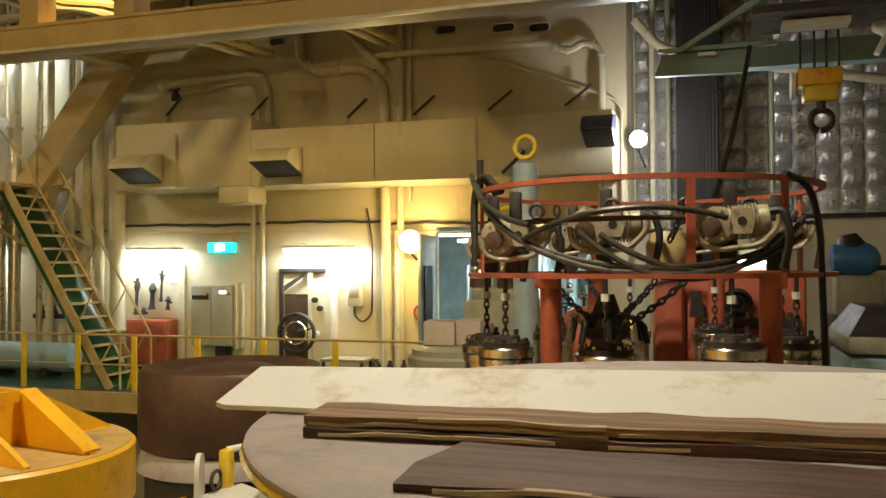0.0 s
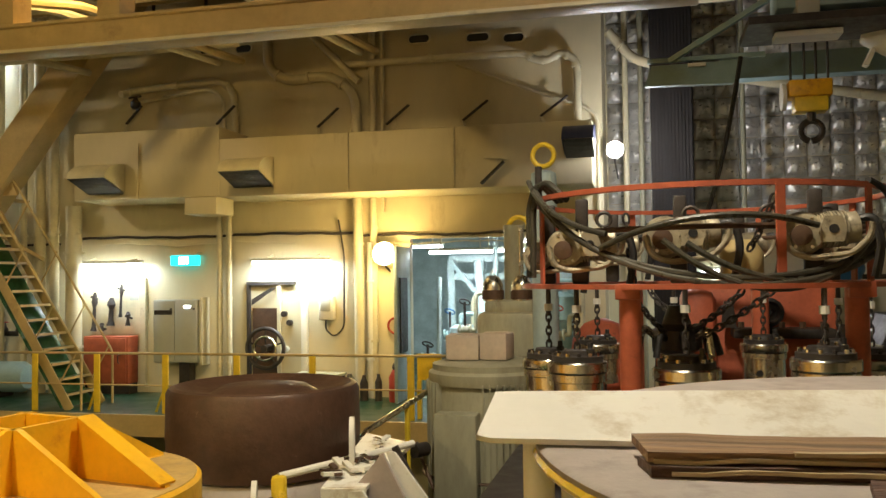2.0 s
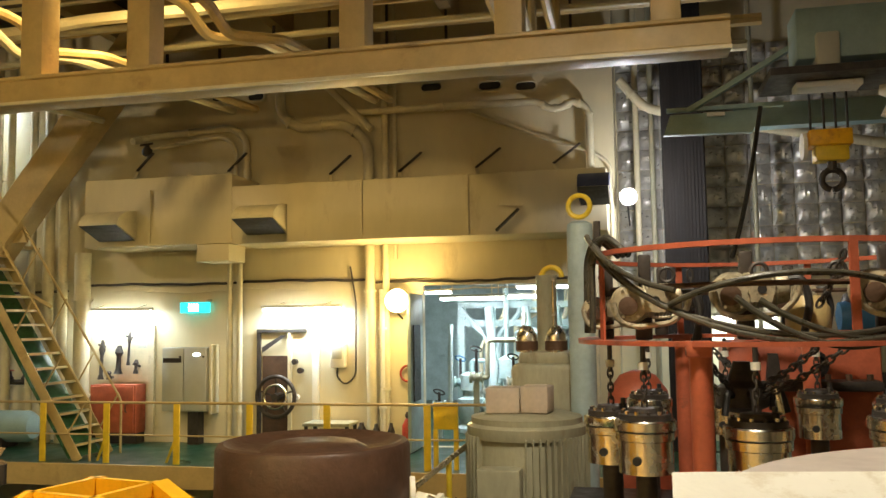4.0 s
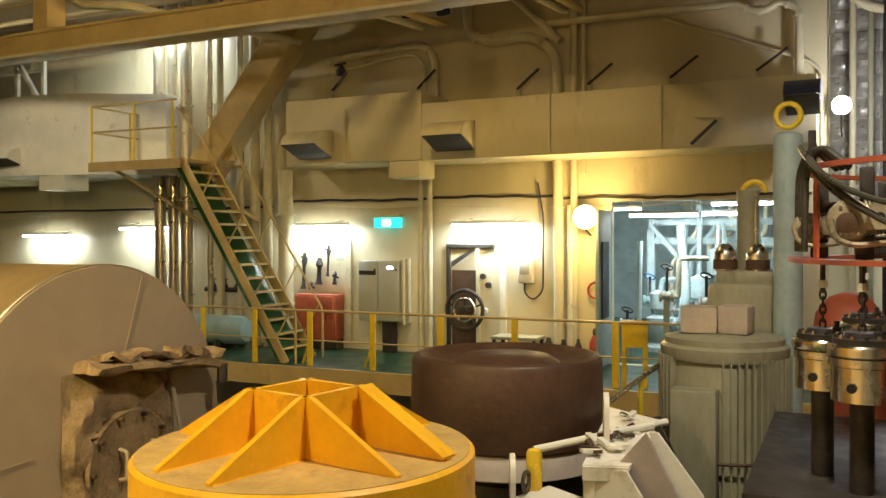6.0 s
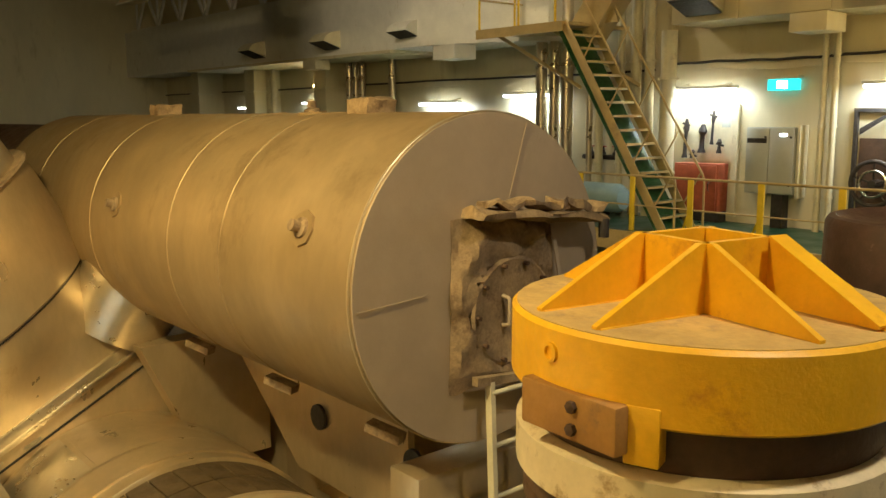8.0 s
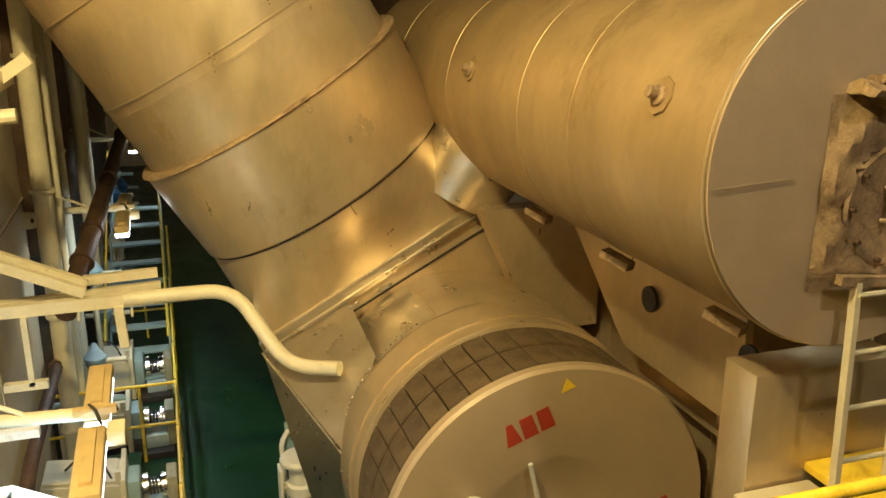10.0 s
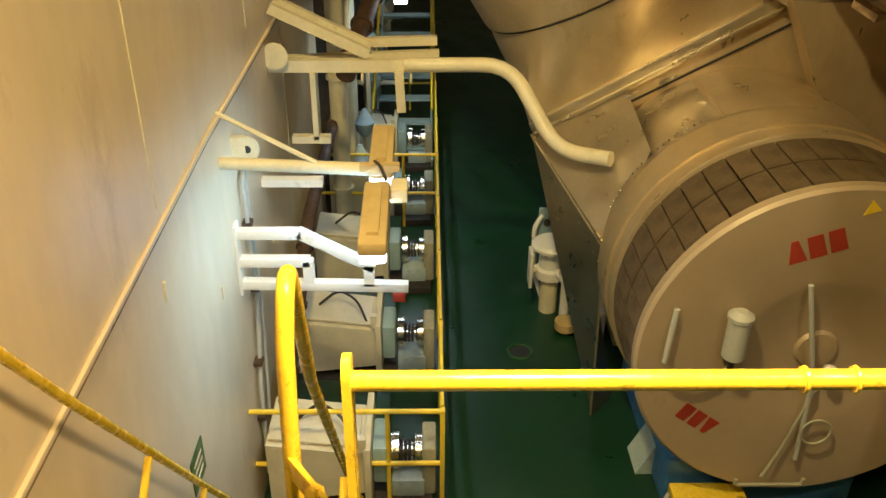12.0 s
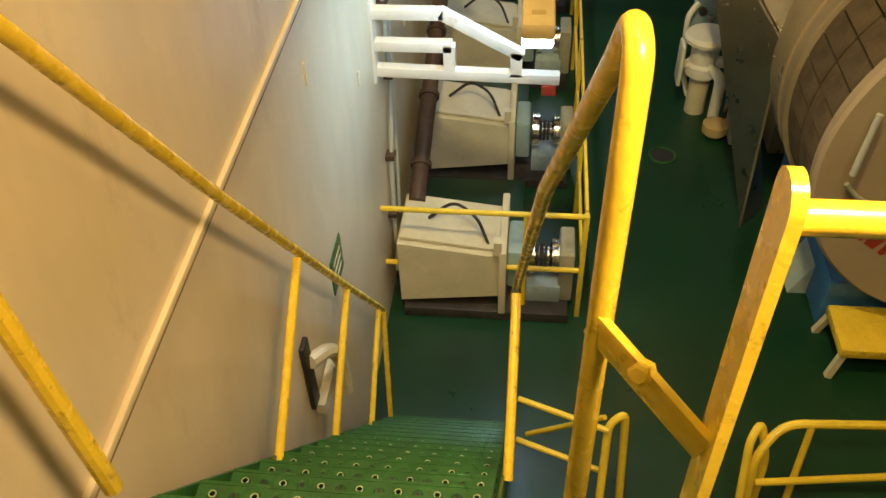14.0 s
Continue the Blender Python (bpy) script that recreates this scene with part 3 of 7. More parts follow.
for k in range(5):
    a = k * 2 * math.pi / 5 + 0.3
    part("spoke", cyl(B(), (-7.13, WY - 0.22, 0.72), (-7.13 + 0.33 * math.cos(a), WY - 0.22, 0.72 + 0.33 * math.sin(a)), 0.016, 8), DARKM, t)
part("hub", cyl(B(), (-7.13, WY - 0.02, 0.72), (-7.13, WY - 0.28, 0.72), 0.06, 12), DARKM, t)
part("backplate", box(B(), -7.46, -7.0, WY - 0.03, WY - 0.012, FARP + 0.1, 1.4), RUST, t)
for x, z in ((-6.85, 1.3), (-6.75, 1.15), (-6.82, 0.7)):
    part("gauge", cyl(B(), (x, WY - 0.02, z), (x, WY - 0.1, z), 0.05, 12), DARKM if z > 0.9 else WHITE, t)
t = thing("steel_upright", "pale steel upright bar on the bulkhead", "bar", (-6.5, WY, 0))
part("bar", box(B(), -6.53, -6.42, WY - 0.1, WY - 0.005, FARP, 1.85, 0.01), WHITE, t)
t = thing("socket_box", "white socket box on the bulkhead", "socket", (-6.05, WY, 1.4))
part("box", box(B(), -6.18, -5.92, WY - 0.16, WY - 0.01, 1.2, 1.6, 0.02), WHITE, t)
part("cover", box(B(), -6.14, -5.96, WY - 0.18, WY - 0.161, 1.35, 1.56, 0.008), GREYC, t)
t = thing("work_bench", "low grey workbench against the bulkhead", "bench", (-6.1, 13.5, 0))
part("top", box(B(), -6.5, -5.7, 13.2, 13.7, 0.28, 0.33, 0.008), GREYG, t)
for x in (-6.45, -5.75):
    for y in (13.25, 13.65):
        part("leg", box(B(), x - 0.025, x + 0.025, y - 0.025, y + 0.025, FARP, 0.28), DARKM, t)
for x, r, h in ((-5.55, 0.09, 0.3), (-5.3, 0.07, 0.28), (-5.05, 0.06, 0.3)):
    t = thing("gas_bottle", "small dark bottle standing on the walkway", "bottle", (x, 13.4, FARP), "bottles")
    part("bottle", lathe(B(), (x, 13.4, FARP), (0, 0, 1), [(r, 0), (r, h), (r * 0.5, h + 0.08), (r * 0.4, h + 0.13)], 14), DARKM, t)
t = thing("fire_extinguisher", "red fire extinguisher standing beside the doorway", "extinguisher", (-4.75, 13.3, FARP))
part("cylinder", lathe(B(), (-4.75, 13.3, FARP), (0, 0, 1), [(0.08, 0), (0.09, 0.03), (0.09, 0.4), (0.05, 0.48), (0.03, 0.52)], 16), RED, t)
part("valve", lathe(B(), (-4.75, 13.3, FARP + 0.52), (0, 0, 1), [(0.025, 0), (0.04, 0.04), (0.02, 0.1)], 10), DARKM, t)
part("hose", tube(B(), [(-4.75, 13.3, 0.5), (-4.62, 13.25, 0.45), (-4.62, 13.25, 0.1)], 0.012, 0.06), BLACK, t)
t = thing("door_leaf", "pale steel door standing open at the doorway", "door", (-4.58, 13.9, FARP))
part("leaf", box(B(), -4.66, -4.6, 13.0, 13.78, FARP + 0.02, 2.4, 0.01), BLUEP, t)
part("gasket", box(B(), -4.59, -4.57, 13.1, 13.5, 0.7, 1.9), BLACK, t)
t = thing("breathing_set", "small red hose hanging on the bulkhead", "hose", (-4.8, WY, 1.1))
part("coil", tube(B(), circle_pts((-4.85, WY - 0.06, 1.1), 0.13, (0, 1, 0), 20), 0.02, closed=True, seg=8), RED, t)
part("hook", cyl(B(), (-4.85, WY, 1.24), (-4.85, WY - 0.1, 1.24), 0.015, 8), DARKM, t)

# walkway railing
rail = thing("walkway_railing", "yellow steel railing along the far walkway", "railing", (-7, 11.6, FARP))
posts = [-12.6, -11.2, -10.1, -9.0, -7.83, -6.66, -5.47, -4.0]
for x in posts:
    part("post", box(B(), x - 0.05, x + 0.05, 11.585, 11.615, FARP, 0.8, 0.006), YELLOW2, rail)
for z in (0.8, 0.32):
    part("rail", tube(B(), [(-34, 11.6, z), (-4.0, 11.6, z), (-3.1, 11.7, z), (-2.2, 11.9, z)], 0.02 if z > 0.5 else 0.013, 0.2, 8), BEAMC, rail)
for x in (-9.0, -7.83, -6.66):
    part("strut", bar(B(), (x - 0.25, 11.75, FARP), (x - 0.02, 11.62, 0.3), 0.04, 0.01), YELLOW2, rail)
t = thing("yellow_stand", "small yellow steel stand on the walkway", "stand", (-3.7, 11.8, FARP))
part("plate", box(B(), -3.95, -3.6, 11.75, 11.8, 0.45, 0.82, 0.008), YELLOW2, t)
for x in (-3.92, -3.63):
    part("leg", box(B(), x - 0.03, x + 0.03, 11.74, 11.8, FARP, 0.45), YELLOW2, t)
t = thing("sloping_handrail", "galvanised handrail sloping down from the walkway", "railing", (-2.4, 5.5, PLAT))
part("rail", tube(B(), [(-2.3, 6.3, 1.1), (-2.36, 5.9, 1.05), (-2.45, 5.0, 0.97), (-2.47, 4.9, 0.9)], 0.02, 0.06), STEEL, t)
part("post", cyl(B(), (-2.45, 5.0, PLAT), (-2.45, 5.0, 0.96), 0.02, 8), YELLOW2, t)
part("post", cyl(B(), (-2.38, 5.7, PLAT), (-2.38, 5.7, 1.03), 0.02, 8), YELLOW2, t)


# inclined ladder to the upper platform
def ladder_stair(name, label, top, bottom, half, axis, n, tread_mat, side_mat, tread_d, rails=True, post_n=4):
    top, bottom = Vector(top), Vector(bottom)
    ax = Vector(axis)
    t = thing(name, label, "stairs", bottom)
    d = (bottom - top)
    for s in (-1, 1):
        part("stringer", bar(B(), top + ax * s * half, bottom + ax * s * half, 0.02, 0.16, bevel=0.004), side_mat, t)
    run = Vector((d.x, d.y, 0)).normalized()
    for i in range(1, n):
        p = top + d * i / n
        part("tread", bar(B(), p - ax * (half - 0.012), p + ax * (half - 0.012), tread_d, 0.02), tread_mat, t)
        part("nosing", bar(B(), p - ax * (half - 0.012) + run * tread_d / 2, p + ax * (half - 0.012) + run * tread_d / 2, 0.012, 0.04), side_mat, t)
    return t


st = ladder_stair("inclined_ladder", "steep green and cream steel ladder to upper platform", (-11.75, 12.1, 3.38), (-9.55, 12.1, FARP), 0.4, (0, 1, 0), 15, GREENP, BEAMC, 0.2)
part("riser_plate", bar(B(), (-11.9, 12.1, 3.28), (-9.72, 12.1, FARP + 0.02), 0.78, 0.01), GREENP, st, "dark green backing plate")
for y in (11.7, 12.5):
    part("handrail", tube(B(), [(-11.85, y, 4.3), (-11.3, y, 3.7), (-9.35, y, 0.75), (-9.35, y, FARP)], 0.02, 0.1, 8), BEAMC, st)
    for k in (0.2, 0.45, 0.7, 0.9):
        p = Vector((-11.75, y, 3.38)).lerp(Vector((-9.55, y, FARP)), k)
        part("baluster", cyl(B(), p, p + Vector((0.36, 0, 0.6)), 0.014, 8), BEAMC, st)
t = thing("upper_platform", "cream steel landing with guard rails", "platform", (-12.8, 12.2, 3.4))
part("deck_plate", box(B(), -13.9, -11.7, 11.6, 13.3, 3.33, 3.39), BEAMC, t)
for z in (3.95, 4.43):
    part("rail", tube(B(), [(-11.8, 11.65, z), (-13.85, 11.65, z), (-13.85, 13.25, z)], 0.02, 0.04, 8), BEAMC, t)
for x, y in ((-13.85, 11.65), (-12.8, 11.65), (-11.9, 11.65), (-13.85, 12.6)):
    part("post", cyl(B(), (x, y, 3.39), (x, y, 4.43), 0.022, 8), YELLOW2, t)
for x in (-13.6, -12.2):
    part("brace", bar(B(), (x, 11.8, 3.33), (x + 0.9, 13.3, 2.3), 0.06, 0.06), BEAMC, t)
part("skirt_beam", bar(B(), (-13.9, 11.62, 3.28), (-11.7, 11.62, 3.28), 0.04, 0.12), BEAMC, t)
t = thing("diagonal_brace", "massive cream box-section diagonal brace", "beam", (-11.5, 12.4, 3.5))
part("brace", bar(B(), (-12.0, 12.6, 3.2), (-8.4, 12.6, 7.6), 0.5, 0.55, (0, 0, 1), 0.02), BEAMC, t)
part("gusset", prism(B(), [(-12.2, 12.5, 3.39), (-11.2, 12.5, 3.39), (-11.5, 12.5, 4.1)], (0, 0.05, 0)), BEAMC, t)
# curved duct further along
t = thing("curved_duct", "white curved ventilation duct on the bulkhead", "duct", (-15.5, 12.6, 4))
bm = B()
pts = [(-34, WY), (-34, 12.3), (-17.6, 12.2)] + [(-17.6 + 4.2 * i / 10, 12.2 - 0.35 * math.sin(math.pi * i / 10) + 0.9 * (i / 10) ** 2) for i in range(1, 11)] + [(-13.4, WY)]
prism(bm, [(x, y, 3.25) for x, y in pts], (0, 0, 1.6))
part("duct_body", bm, WHITE, t)
part("outlet_box", box(B(), -15.8, -15.1, 12.1, 12.7, 2.95, 3.25), WHITE, t)
hood(-16.9, -16.2, 3.4, 3.85, WHITE, 12.25)
hood(-20.2, -19.5, 3.4, 3.85, CREAMP, 12.3)
hood(-24.0, -23.3, 3.4, 3.85, CREAMP, 12.3)
t = thing("window_frame_bars", "pale steel frame bars above the duct", "frame", (-17.5, 12.8, 5.3))
for x in (-19.0, -18.0, -17.2, -16.4):
    part("upright", box(B(), x - 0.04, x + 0.04, 12.7, 12.78, 4.86, 6.0), WHITE, t)
part("crossbar", box(B(), -19.0, -16.4, 12.7, 12.77, 5.5, 5.58), WHITE, t)
t = thing("air_receiver_tank", "small horizontal blue-grey tank on the walkway", "tank", (-12.2, 12.9, FARP))
part("shell", lathe(B(), (-13.3, 12.9, 0.25), (1, 0, 0), [(0.05, 0), (0.22, 0.05), (0.27, 0.15), (0.27, 1.9), (0.2, 2.02), (0.04, 2.06)], 24), TEAL, t)
for x in (-12.9, -11.8):
    part("saddle", box(B(), x - 0.05, x + 0.05, 12.7, 13.1, FARP, 0.1), DARKM, t)
t = thing("valve_manifold", "cluster of small valves on the bulkhead", "valve", (-12.3, WY, 1.0))
for x in (-12.85, -11.95):
    part("stub", cyl(B(), (x, WY + 0.01, 0.95), (x, WY - 0.15, 0.95), 0.03, 8), DARKM, t)
part("manifold", tube(B(), [(-12.9, WY - 0.15, 0.95), (-11.9, WY - 0.15, 0.95)], 0.05), DARKM, t)
for x in (-12.7, -12.4, -12.1):
    v = part("valve_body", lathe(B(), (x, WY - 0.15, 0.95), (0, 0, 1), [(0.05, 0), (0.06, 0.08), (0.03, 0.12), (0.02, 0.2)], 10), DARKM, t)
    part("valve_wheel", tube(B(), circle_pts((x, WY - 0.15, 1.16), 0.06, n=14), 0.01, closed=True, seg=6), RED, v)

# ---- doorway room ----
random.seed(11)
t = thing("pump_skid", "pale blue steel machinery frame in the pump room", "machine", (-3.5, 17, FARP))
for x in (-4.5, -3.9, -2.9, -2.0):
    part("upright", box(B(), x - 0.07, x + 0.07, 16.4, 16.54, FARP, 2.3), BLUEP, t)
for z in (0.9, 1.9, 2.25):
    part("crossbeam", box(B(), -4.55, -1.9, 16.42, 16.52, z - 0.06, z + 0.06), BLUEP, t)
part("diagonal", bar(B(), (-4.5, 16.38, 2.2), (-3.9, 16.38, 1.5), 0.08, 0.08), BLUEP, t)
for x, y, z, r, h in ((-4.2, 15.8, 0, 0.25, 1.1), (-3.5, 15.9, 0, 0.22, 1.4), (-2.9, 15.7, 0, 0.2, 1.0), (-2.3, 16.0, 0, 0.3, 1.7), (-3.3, 17.6, 0, 0.4, 1.9), (-1.6, 17.2, 0, 0.35, 2.0)):
    t = thing("pump_unit", "vertical pale blue-green pump with motor", "pump", (x, y, FARP), "room pumps")
    m = BLUEP if x < -3.2 else TEAL
    part("casing", lathe(B(), (x, y, FARP), (0, 0, 1), [(r * 1.2, 0), (r * 1.2, 0.08), (r * 0.7, 0.15), (r, 0.3), (r, h * 0.55), (r * 0.5, h * 0.6), (r * 0.5, h * 0.68), (r * 0.8, h * 0.7), (r * 0.8, h * 0.95), (r * 0.3, h)], 18), m, t)
    part("discharge", tube(B(), [(x, y, 0.35), (x + 0.4, y - 0.1, 0.4), (x + 0.45, y, 1.0), (x + 0.3, y + 0.3, 2.2)], 0.08, 0.15, 10), m, t)
    part("flange", cyl(B(), (x + 0.3, y - 0.08, 0.38), (x + 0.36, y - 0.1, 0.39), 0.14, 14), m, t)
for k in range(16):
    x, y = -4.6 + 0.21 * k, 14.9 + 2.4 * ((k * 0.37) % 1)
    h, m = 0.7 + 0.9 * ((k * 0.61) % 1), (BLUEP, TEAL, GREYC, GREYG)[k % 4]
    t = thing("room_valve_manifold", "grey-green valve and pipe stand in the pump room", "machine", (x, y, FARP), "room manifolds")
    part("stand", box(B(), x - 0.05, x + 0.05, y - 0.05, y + 0.05, FARP, h * 0.6), m, t)
    part("valve_body", lathe(B(), (x - 0.12, y, h * 0.65), (1, 0, 0), [(0.1, 0), (0.1, 0.03), (0.06, 0.05), (0.09, 0.12), (0.06, 0.19), (0.1, 0.21), (0.1, 0.24)], 12), m, t)
    part("spindle", cyl(B(), (x, y, h * 0.65), (x, y, h), 0.025, 8), DARKM, t)
    part("hand_wheel", tube(B(), circle_pts((x, y, h), 0.1, (0.2, 0.6, 1), 14), 0.014, closed=True, seg=6), (DARKM, BLUE, RED)[k % 3], t)
    part("riser", tube(B(), [(x + 0.12, y, h * 0.65), (x + 0.2, y, h * 0.65), (x + 0.2, y + 0.05, 1.0 + 0.2 * (k % 5)), (x + 0.2 + 0.5 * (k % 2), y + 0.1, 1.0 + 0.2 * (k % 5) + 0.9 * ((k + 1) % 2))], 0.045, 0.08, 8), m, t)
for i in range(9):
    x = -4.4 + i * 0.33
    pipe("thin pale pipe in the pump room", [(x, 18 + (i % 3) * 0.4, FARP), (x, 18 + (i % 3) * 0.4, 1.4 + (i % 4) * 0.25), (x + 0.5, 18.2, 2.1), (x + 0.5, 18.2, 3.1)], 0.04 + 0.015 * (i % 3), BLUEP if i % 2 else CREAMP, name="room_pipe", group="room pipes")


# trusses, bays and lamp further along the far bulkhead
t = thing("roof_truss", "pale zigzag steel truss above the duct", "truss", (-22, 12.6, 5.4))
for a, b in ((-34, -16.5),):
    for z in (4.9, 6.2):
        part("chord", bar(B(), (a, 12.6, z), (b, 12.6, z), 0.1, 0.12), WHITE, t)
for k in range(9):
    x = -33.5 + 1.9 * k
    part("diagonal", bar(B(), (x, 12.6, 4.9), (x + 0.95, 12.6, 6.2), 0.08, 0.08), WHITE, t)
    part("diagonal", bar(B(), (x + 0.95, 12.6, 6.2), (x + 1.9, 12.6, 4.9), 0.08, 0.08), WHITE, t)
    part("upright", bar(B(), (x, 12.6, 4.9), (x, 12.6, 6.2), 0.07, 0.07, (0, 1, 0)), WHITE, t)
for x in (-21.6, -25.6, -29.5):
    t = thing("bulkhead_pillar", "cream boxed pillar on the far bulkhead", "pillar", (x, 13.3, FARP), "bulkhead pillars")
    part("shaft", box(B(), x - 0.3, x + 0.3, 12.9, WY + 0.01, FARP, 3.3, 0.02), CREAM, t)
    part("collar", box(B(), x - 0.34, x + 0.34, 12.86, WY, 2.5, 2.56), CREAMP, t)
t = thing("soffit_plate", "cream soffit plate under the far duct", "plate", (-22, 12.6, 3.2))
part("plate", box(B(), -28, -17.2, 12.0, 13.75, 3.18, 3.245), CREAM, t)
part("drop_box", box(B(), -20.9, -20.3, 11.98, 12.4, 2.95, 3.18), CREAMP, t)
flood("floodlight", "round sodium floodlight on the far bulkhead", (-22.5, WY - 0.35, 2.6), (-10, 3, 2), LAMPY)


# ---- overhead ----
t = thing("crane_girder", "ochre painted crane runway girder overhead", "beam", (-4, 7, 4.2))
part("web", box(B(), -20, -0.3, 7.03, 7.13, 4.16, 4.36), BEAMC, t)
part("bottom_flange", box(B(), -20, -0.3, 6.98, 7.3, 4.125, 4.16, 0.006), BEAMC, t)
part("top_flange", box(B(), -20, -0.3, 6.98, 7.3, 4.36, 4.395, 0.006), BEAMC, t)
part("edge_rail", box(B(), -20, -0.3, 6.95, 6.98, 4.105, 4.135), CREAMP, t)
for x in (-15.5, -12.5, -9.6, -6.78, -5.62, -3.5, -2.1, -0.8):
    part("hanger", box(B(), x - 0.12, x + 0.12, 7.0, 7.26, 4.395, 7.6, 0.01), BEAMC, t)
t = thing("deckhead_beams", "ochre transverse deckhead beams", "beam", (-5, 9, 7), kind="structure")
for x in (-16, -13, -10, -7, -4, -1, 2):
    part("beam", box(B(), x - 0.1, x + 0.1, -1, 13.8, 7.0, 7.6), BEAMC, t)
random.seed(5)
for i in range(16):
    y, z = 7.5 + i * 0.36, 5.5 + 0.12 * ((i * 7) % 9)
    pipe("cream service pipe under the deckhead", [(-22, y, z), (-8 + random.uniform(-3, 3), y, z), (-7.5 + random.uniform(-1, 3), y + 0.2, z + 0.15), (0.5, y + 0.2, z + 0.15)], random.choice((0.03, 0.045, 0.06, 0.08)), random.choice((CREAMP, CREAMP, BEAMC, DARKM)), 0.15, name="deckhead_pipe", group="deckhead pipes", seg=8)
for i, x in enumerate((-8.0, -7.6, -5.6, -5.35, -10.4, -2.6, -2.3, -2.0)):
    pipe("ochre pipe crossing under the deckhead", [(x - 2.2, 3.0, 6.2), (x, 7.8, 5.3), (x, 8.3, 5.1), (x + 0.5, 8.6, 5.1), (x + 0.6, 12.5, 5.4)] if i < 5 else [(x, 8.0, 7.5), (x, 8.4, 5.6), (x, 10.5, 5.4), (x, 10.6, 7.4)], 0.06, BEAMC if i % 2 else CREAMP, 0.12, name="deckhead_pipe", group="deckhead pipes", seg=8)
for x, z, w in ((-3.4, 5.85, 0.24), (-2.8, 5.8, 0.2), (-7.6, 5.97, 0.16), (-8.3, 6.0, 0.16), (-4.4, 5.9, 0.22)):
    t = thing("deckhead_opening", "dark oval lightening hole in the bulkhead stringer", "opening", (x, WY, z), "lightening holes")
    oval = [(x + w * (1 if math.cos(a) > 0 else -1) * 0.5 + 0.08 * math.cos(a), WY - 0.02, z + 0.08 * math.sin(a)) for a in (2 * math.pi * (k + 0.5) / 24 for k in range(24))]
    part("hole", prism(B(), oval, (0, -0.012, 0)), BLACK, t)
    part("lip", tube(B(), [Vector(p) - Vector((0, 0.016, 0)) for p in oval], 0.018, closed=True, seg=6), CREAMP, t)
t = thing("bulkhead_stringer", "dark hung cable tray along the top of the bulkhead", "tray", (-5, 13.4, 6.2))
part("tray", box(B(), -11, -1.4, 13.1, 13.78, 6.25, 6.32), DARKM, t)
for x in range(-10, -1):
    part("hanger", box(B(), x - 0.02, x + 0.02, 13.15, 13.19, 6.3, 7.6), DARKM, t)

# foil wall corner
t = thing("dark_column", "dark grey ribbed steel column before the foil wall", "column", (-0.3, 14.2, FARP))
part("shaft", box(B(), -0.65, 0.0, 13.9, 14.3, FARP, 7.6, 0.02), DARKC, t)
for x in [-0.63 + 0.052 * k for k in range(12)]:
    part("rib", box(B(), x, x + 0.034, 13.885, 13.9, FARP, 7.6), DARKC, t)
for x, r in ((-1.05, 0.05), (-0.8, 0.045), (0.8, 0.04)):
    pipe("grey vertical pipe beside the dark column", [(x, 14.5, FARP), (x, 14.5, 7.5)], r, GREYG if r < 0.048 else CREAMP)
pipe("cream pipe sloping across the foil wall", [(-1.3, 14.2, 5.9), (-0.9, 14.2, 5.4), (0.6, 14.1, 5.0), (5.5, 14.0, 4.0)], 0.08, CREAMP, 0.2, clamps=1)
t = thing("strip_light_fixture", "unlit teal-grey strip light fixture on a hanger", "lamp", (-0.25, 10.2, 4.15))
part("reflector", prism(B(), [(-0.74, 10.2, 4.1), (-0.66, 10.3, 4.36), (0.34, 10.3, 4.36), (0.25, 10.2, 4.08)], (0.0, 0.25, 0.03)), TEAL, t)
part("ballast", box(B(), -0.25, -0.05, 10.2, 10.24, 4.3, 4.34), WHITE, t)
part("hanger", bar(B(), (-0.45, 10.3, 4.4), (0.75, 9.78, 4.98), 0.06, 0.06), TEAL, t)
part("rail", bar(B(), (-0.7, 10.35, 4.42), (0.6, 10.25, 4.4), 0.06, 0.05), TEAL, t)
part("cable", tube(B(), sag((0.3, 9.9, 4.3), (-0.1, 9.6, 2.6), 0.15), 0.025, seg=6), BLACK, t)
t = thing("crane_bridge", "dark teal overhead crane bridge beam", "crane", (1.8, 9.5, 5.4))
part("girder", box(B(), 0.6, 6.05, 9.3, 9.8, 5.05, 5.6, 0.02), TEAL, t)
part("lower_flange", box(B(), 0.3, 5.9, 9.1, 10.0, 4.85, 4.93), DARKM, t)
part("trolley", box(B(), 0.78, 1.0, 9.2, 9.9, 4.95, 5.3, 0.02), GREYC, t)
part("trolley_plate", box(B(), 0.6, 1.25, 9.4, 9.7, 4.78, 4.84), WHITE, t)
t.location.z -= 0.42
t = thing("crane_rail_beam", "pale teal crane runway beam before the foil wall", "beam", (1.8, 12.5, 4.7))
part("web", box(B(), 0.3, 6.02, 12.5, 12.56, 4.62, 4.95), TEAL, t)
part("flange", box(B(), 0.3, 6.02, 12.4, 12.66, 4.6, 4.63), TEAL, t)
t = thing("hoist_block", "yellow crane hook block hanging on wire ropes", "hook", (0.85, 9.9, 4.2))
part("block", box(B(), 0.68, 1.12, 9.75, 10.05, 4.1, 4.28, 0.02), ORANGE, t)
part("block_lower", box(B(), 0.74, 1.08, 9.78, 10.02, 3.94, 4.1, 0.015), YELLOW2, t)
part("guard", lathe(B(), (0.62, 9.9, 4.12), (1, 0, 0), [(0.15, 0), (0.15, 0.04)], 16), WHITE, t)
part("hook", tube(B(), circle_pts((0.92, 9.9, 3.74), 0.11, (0, 1, 0), 18, -1.6, 4.5, False), 0.035, seg=8), DARKM, t)
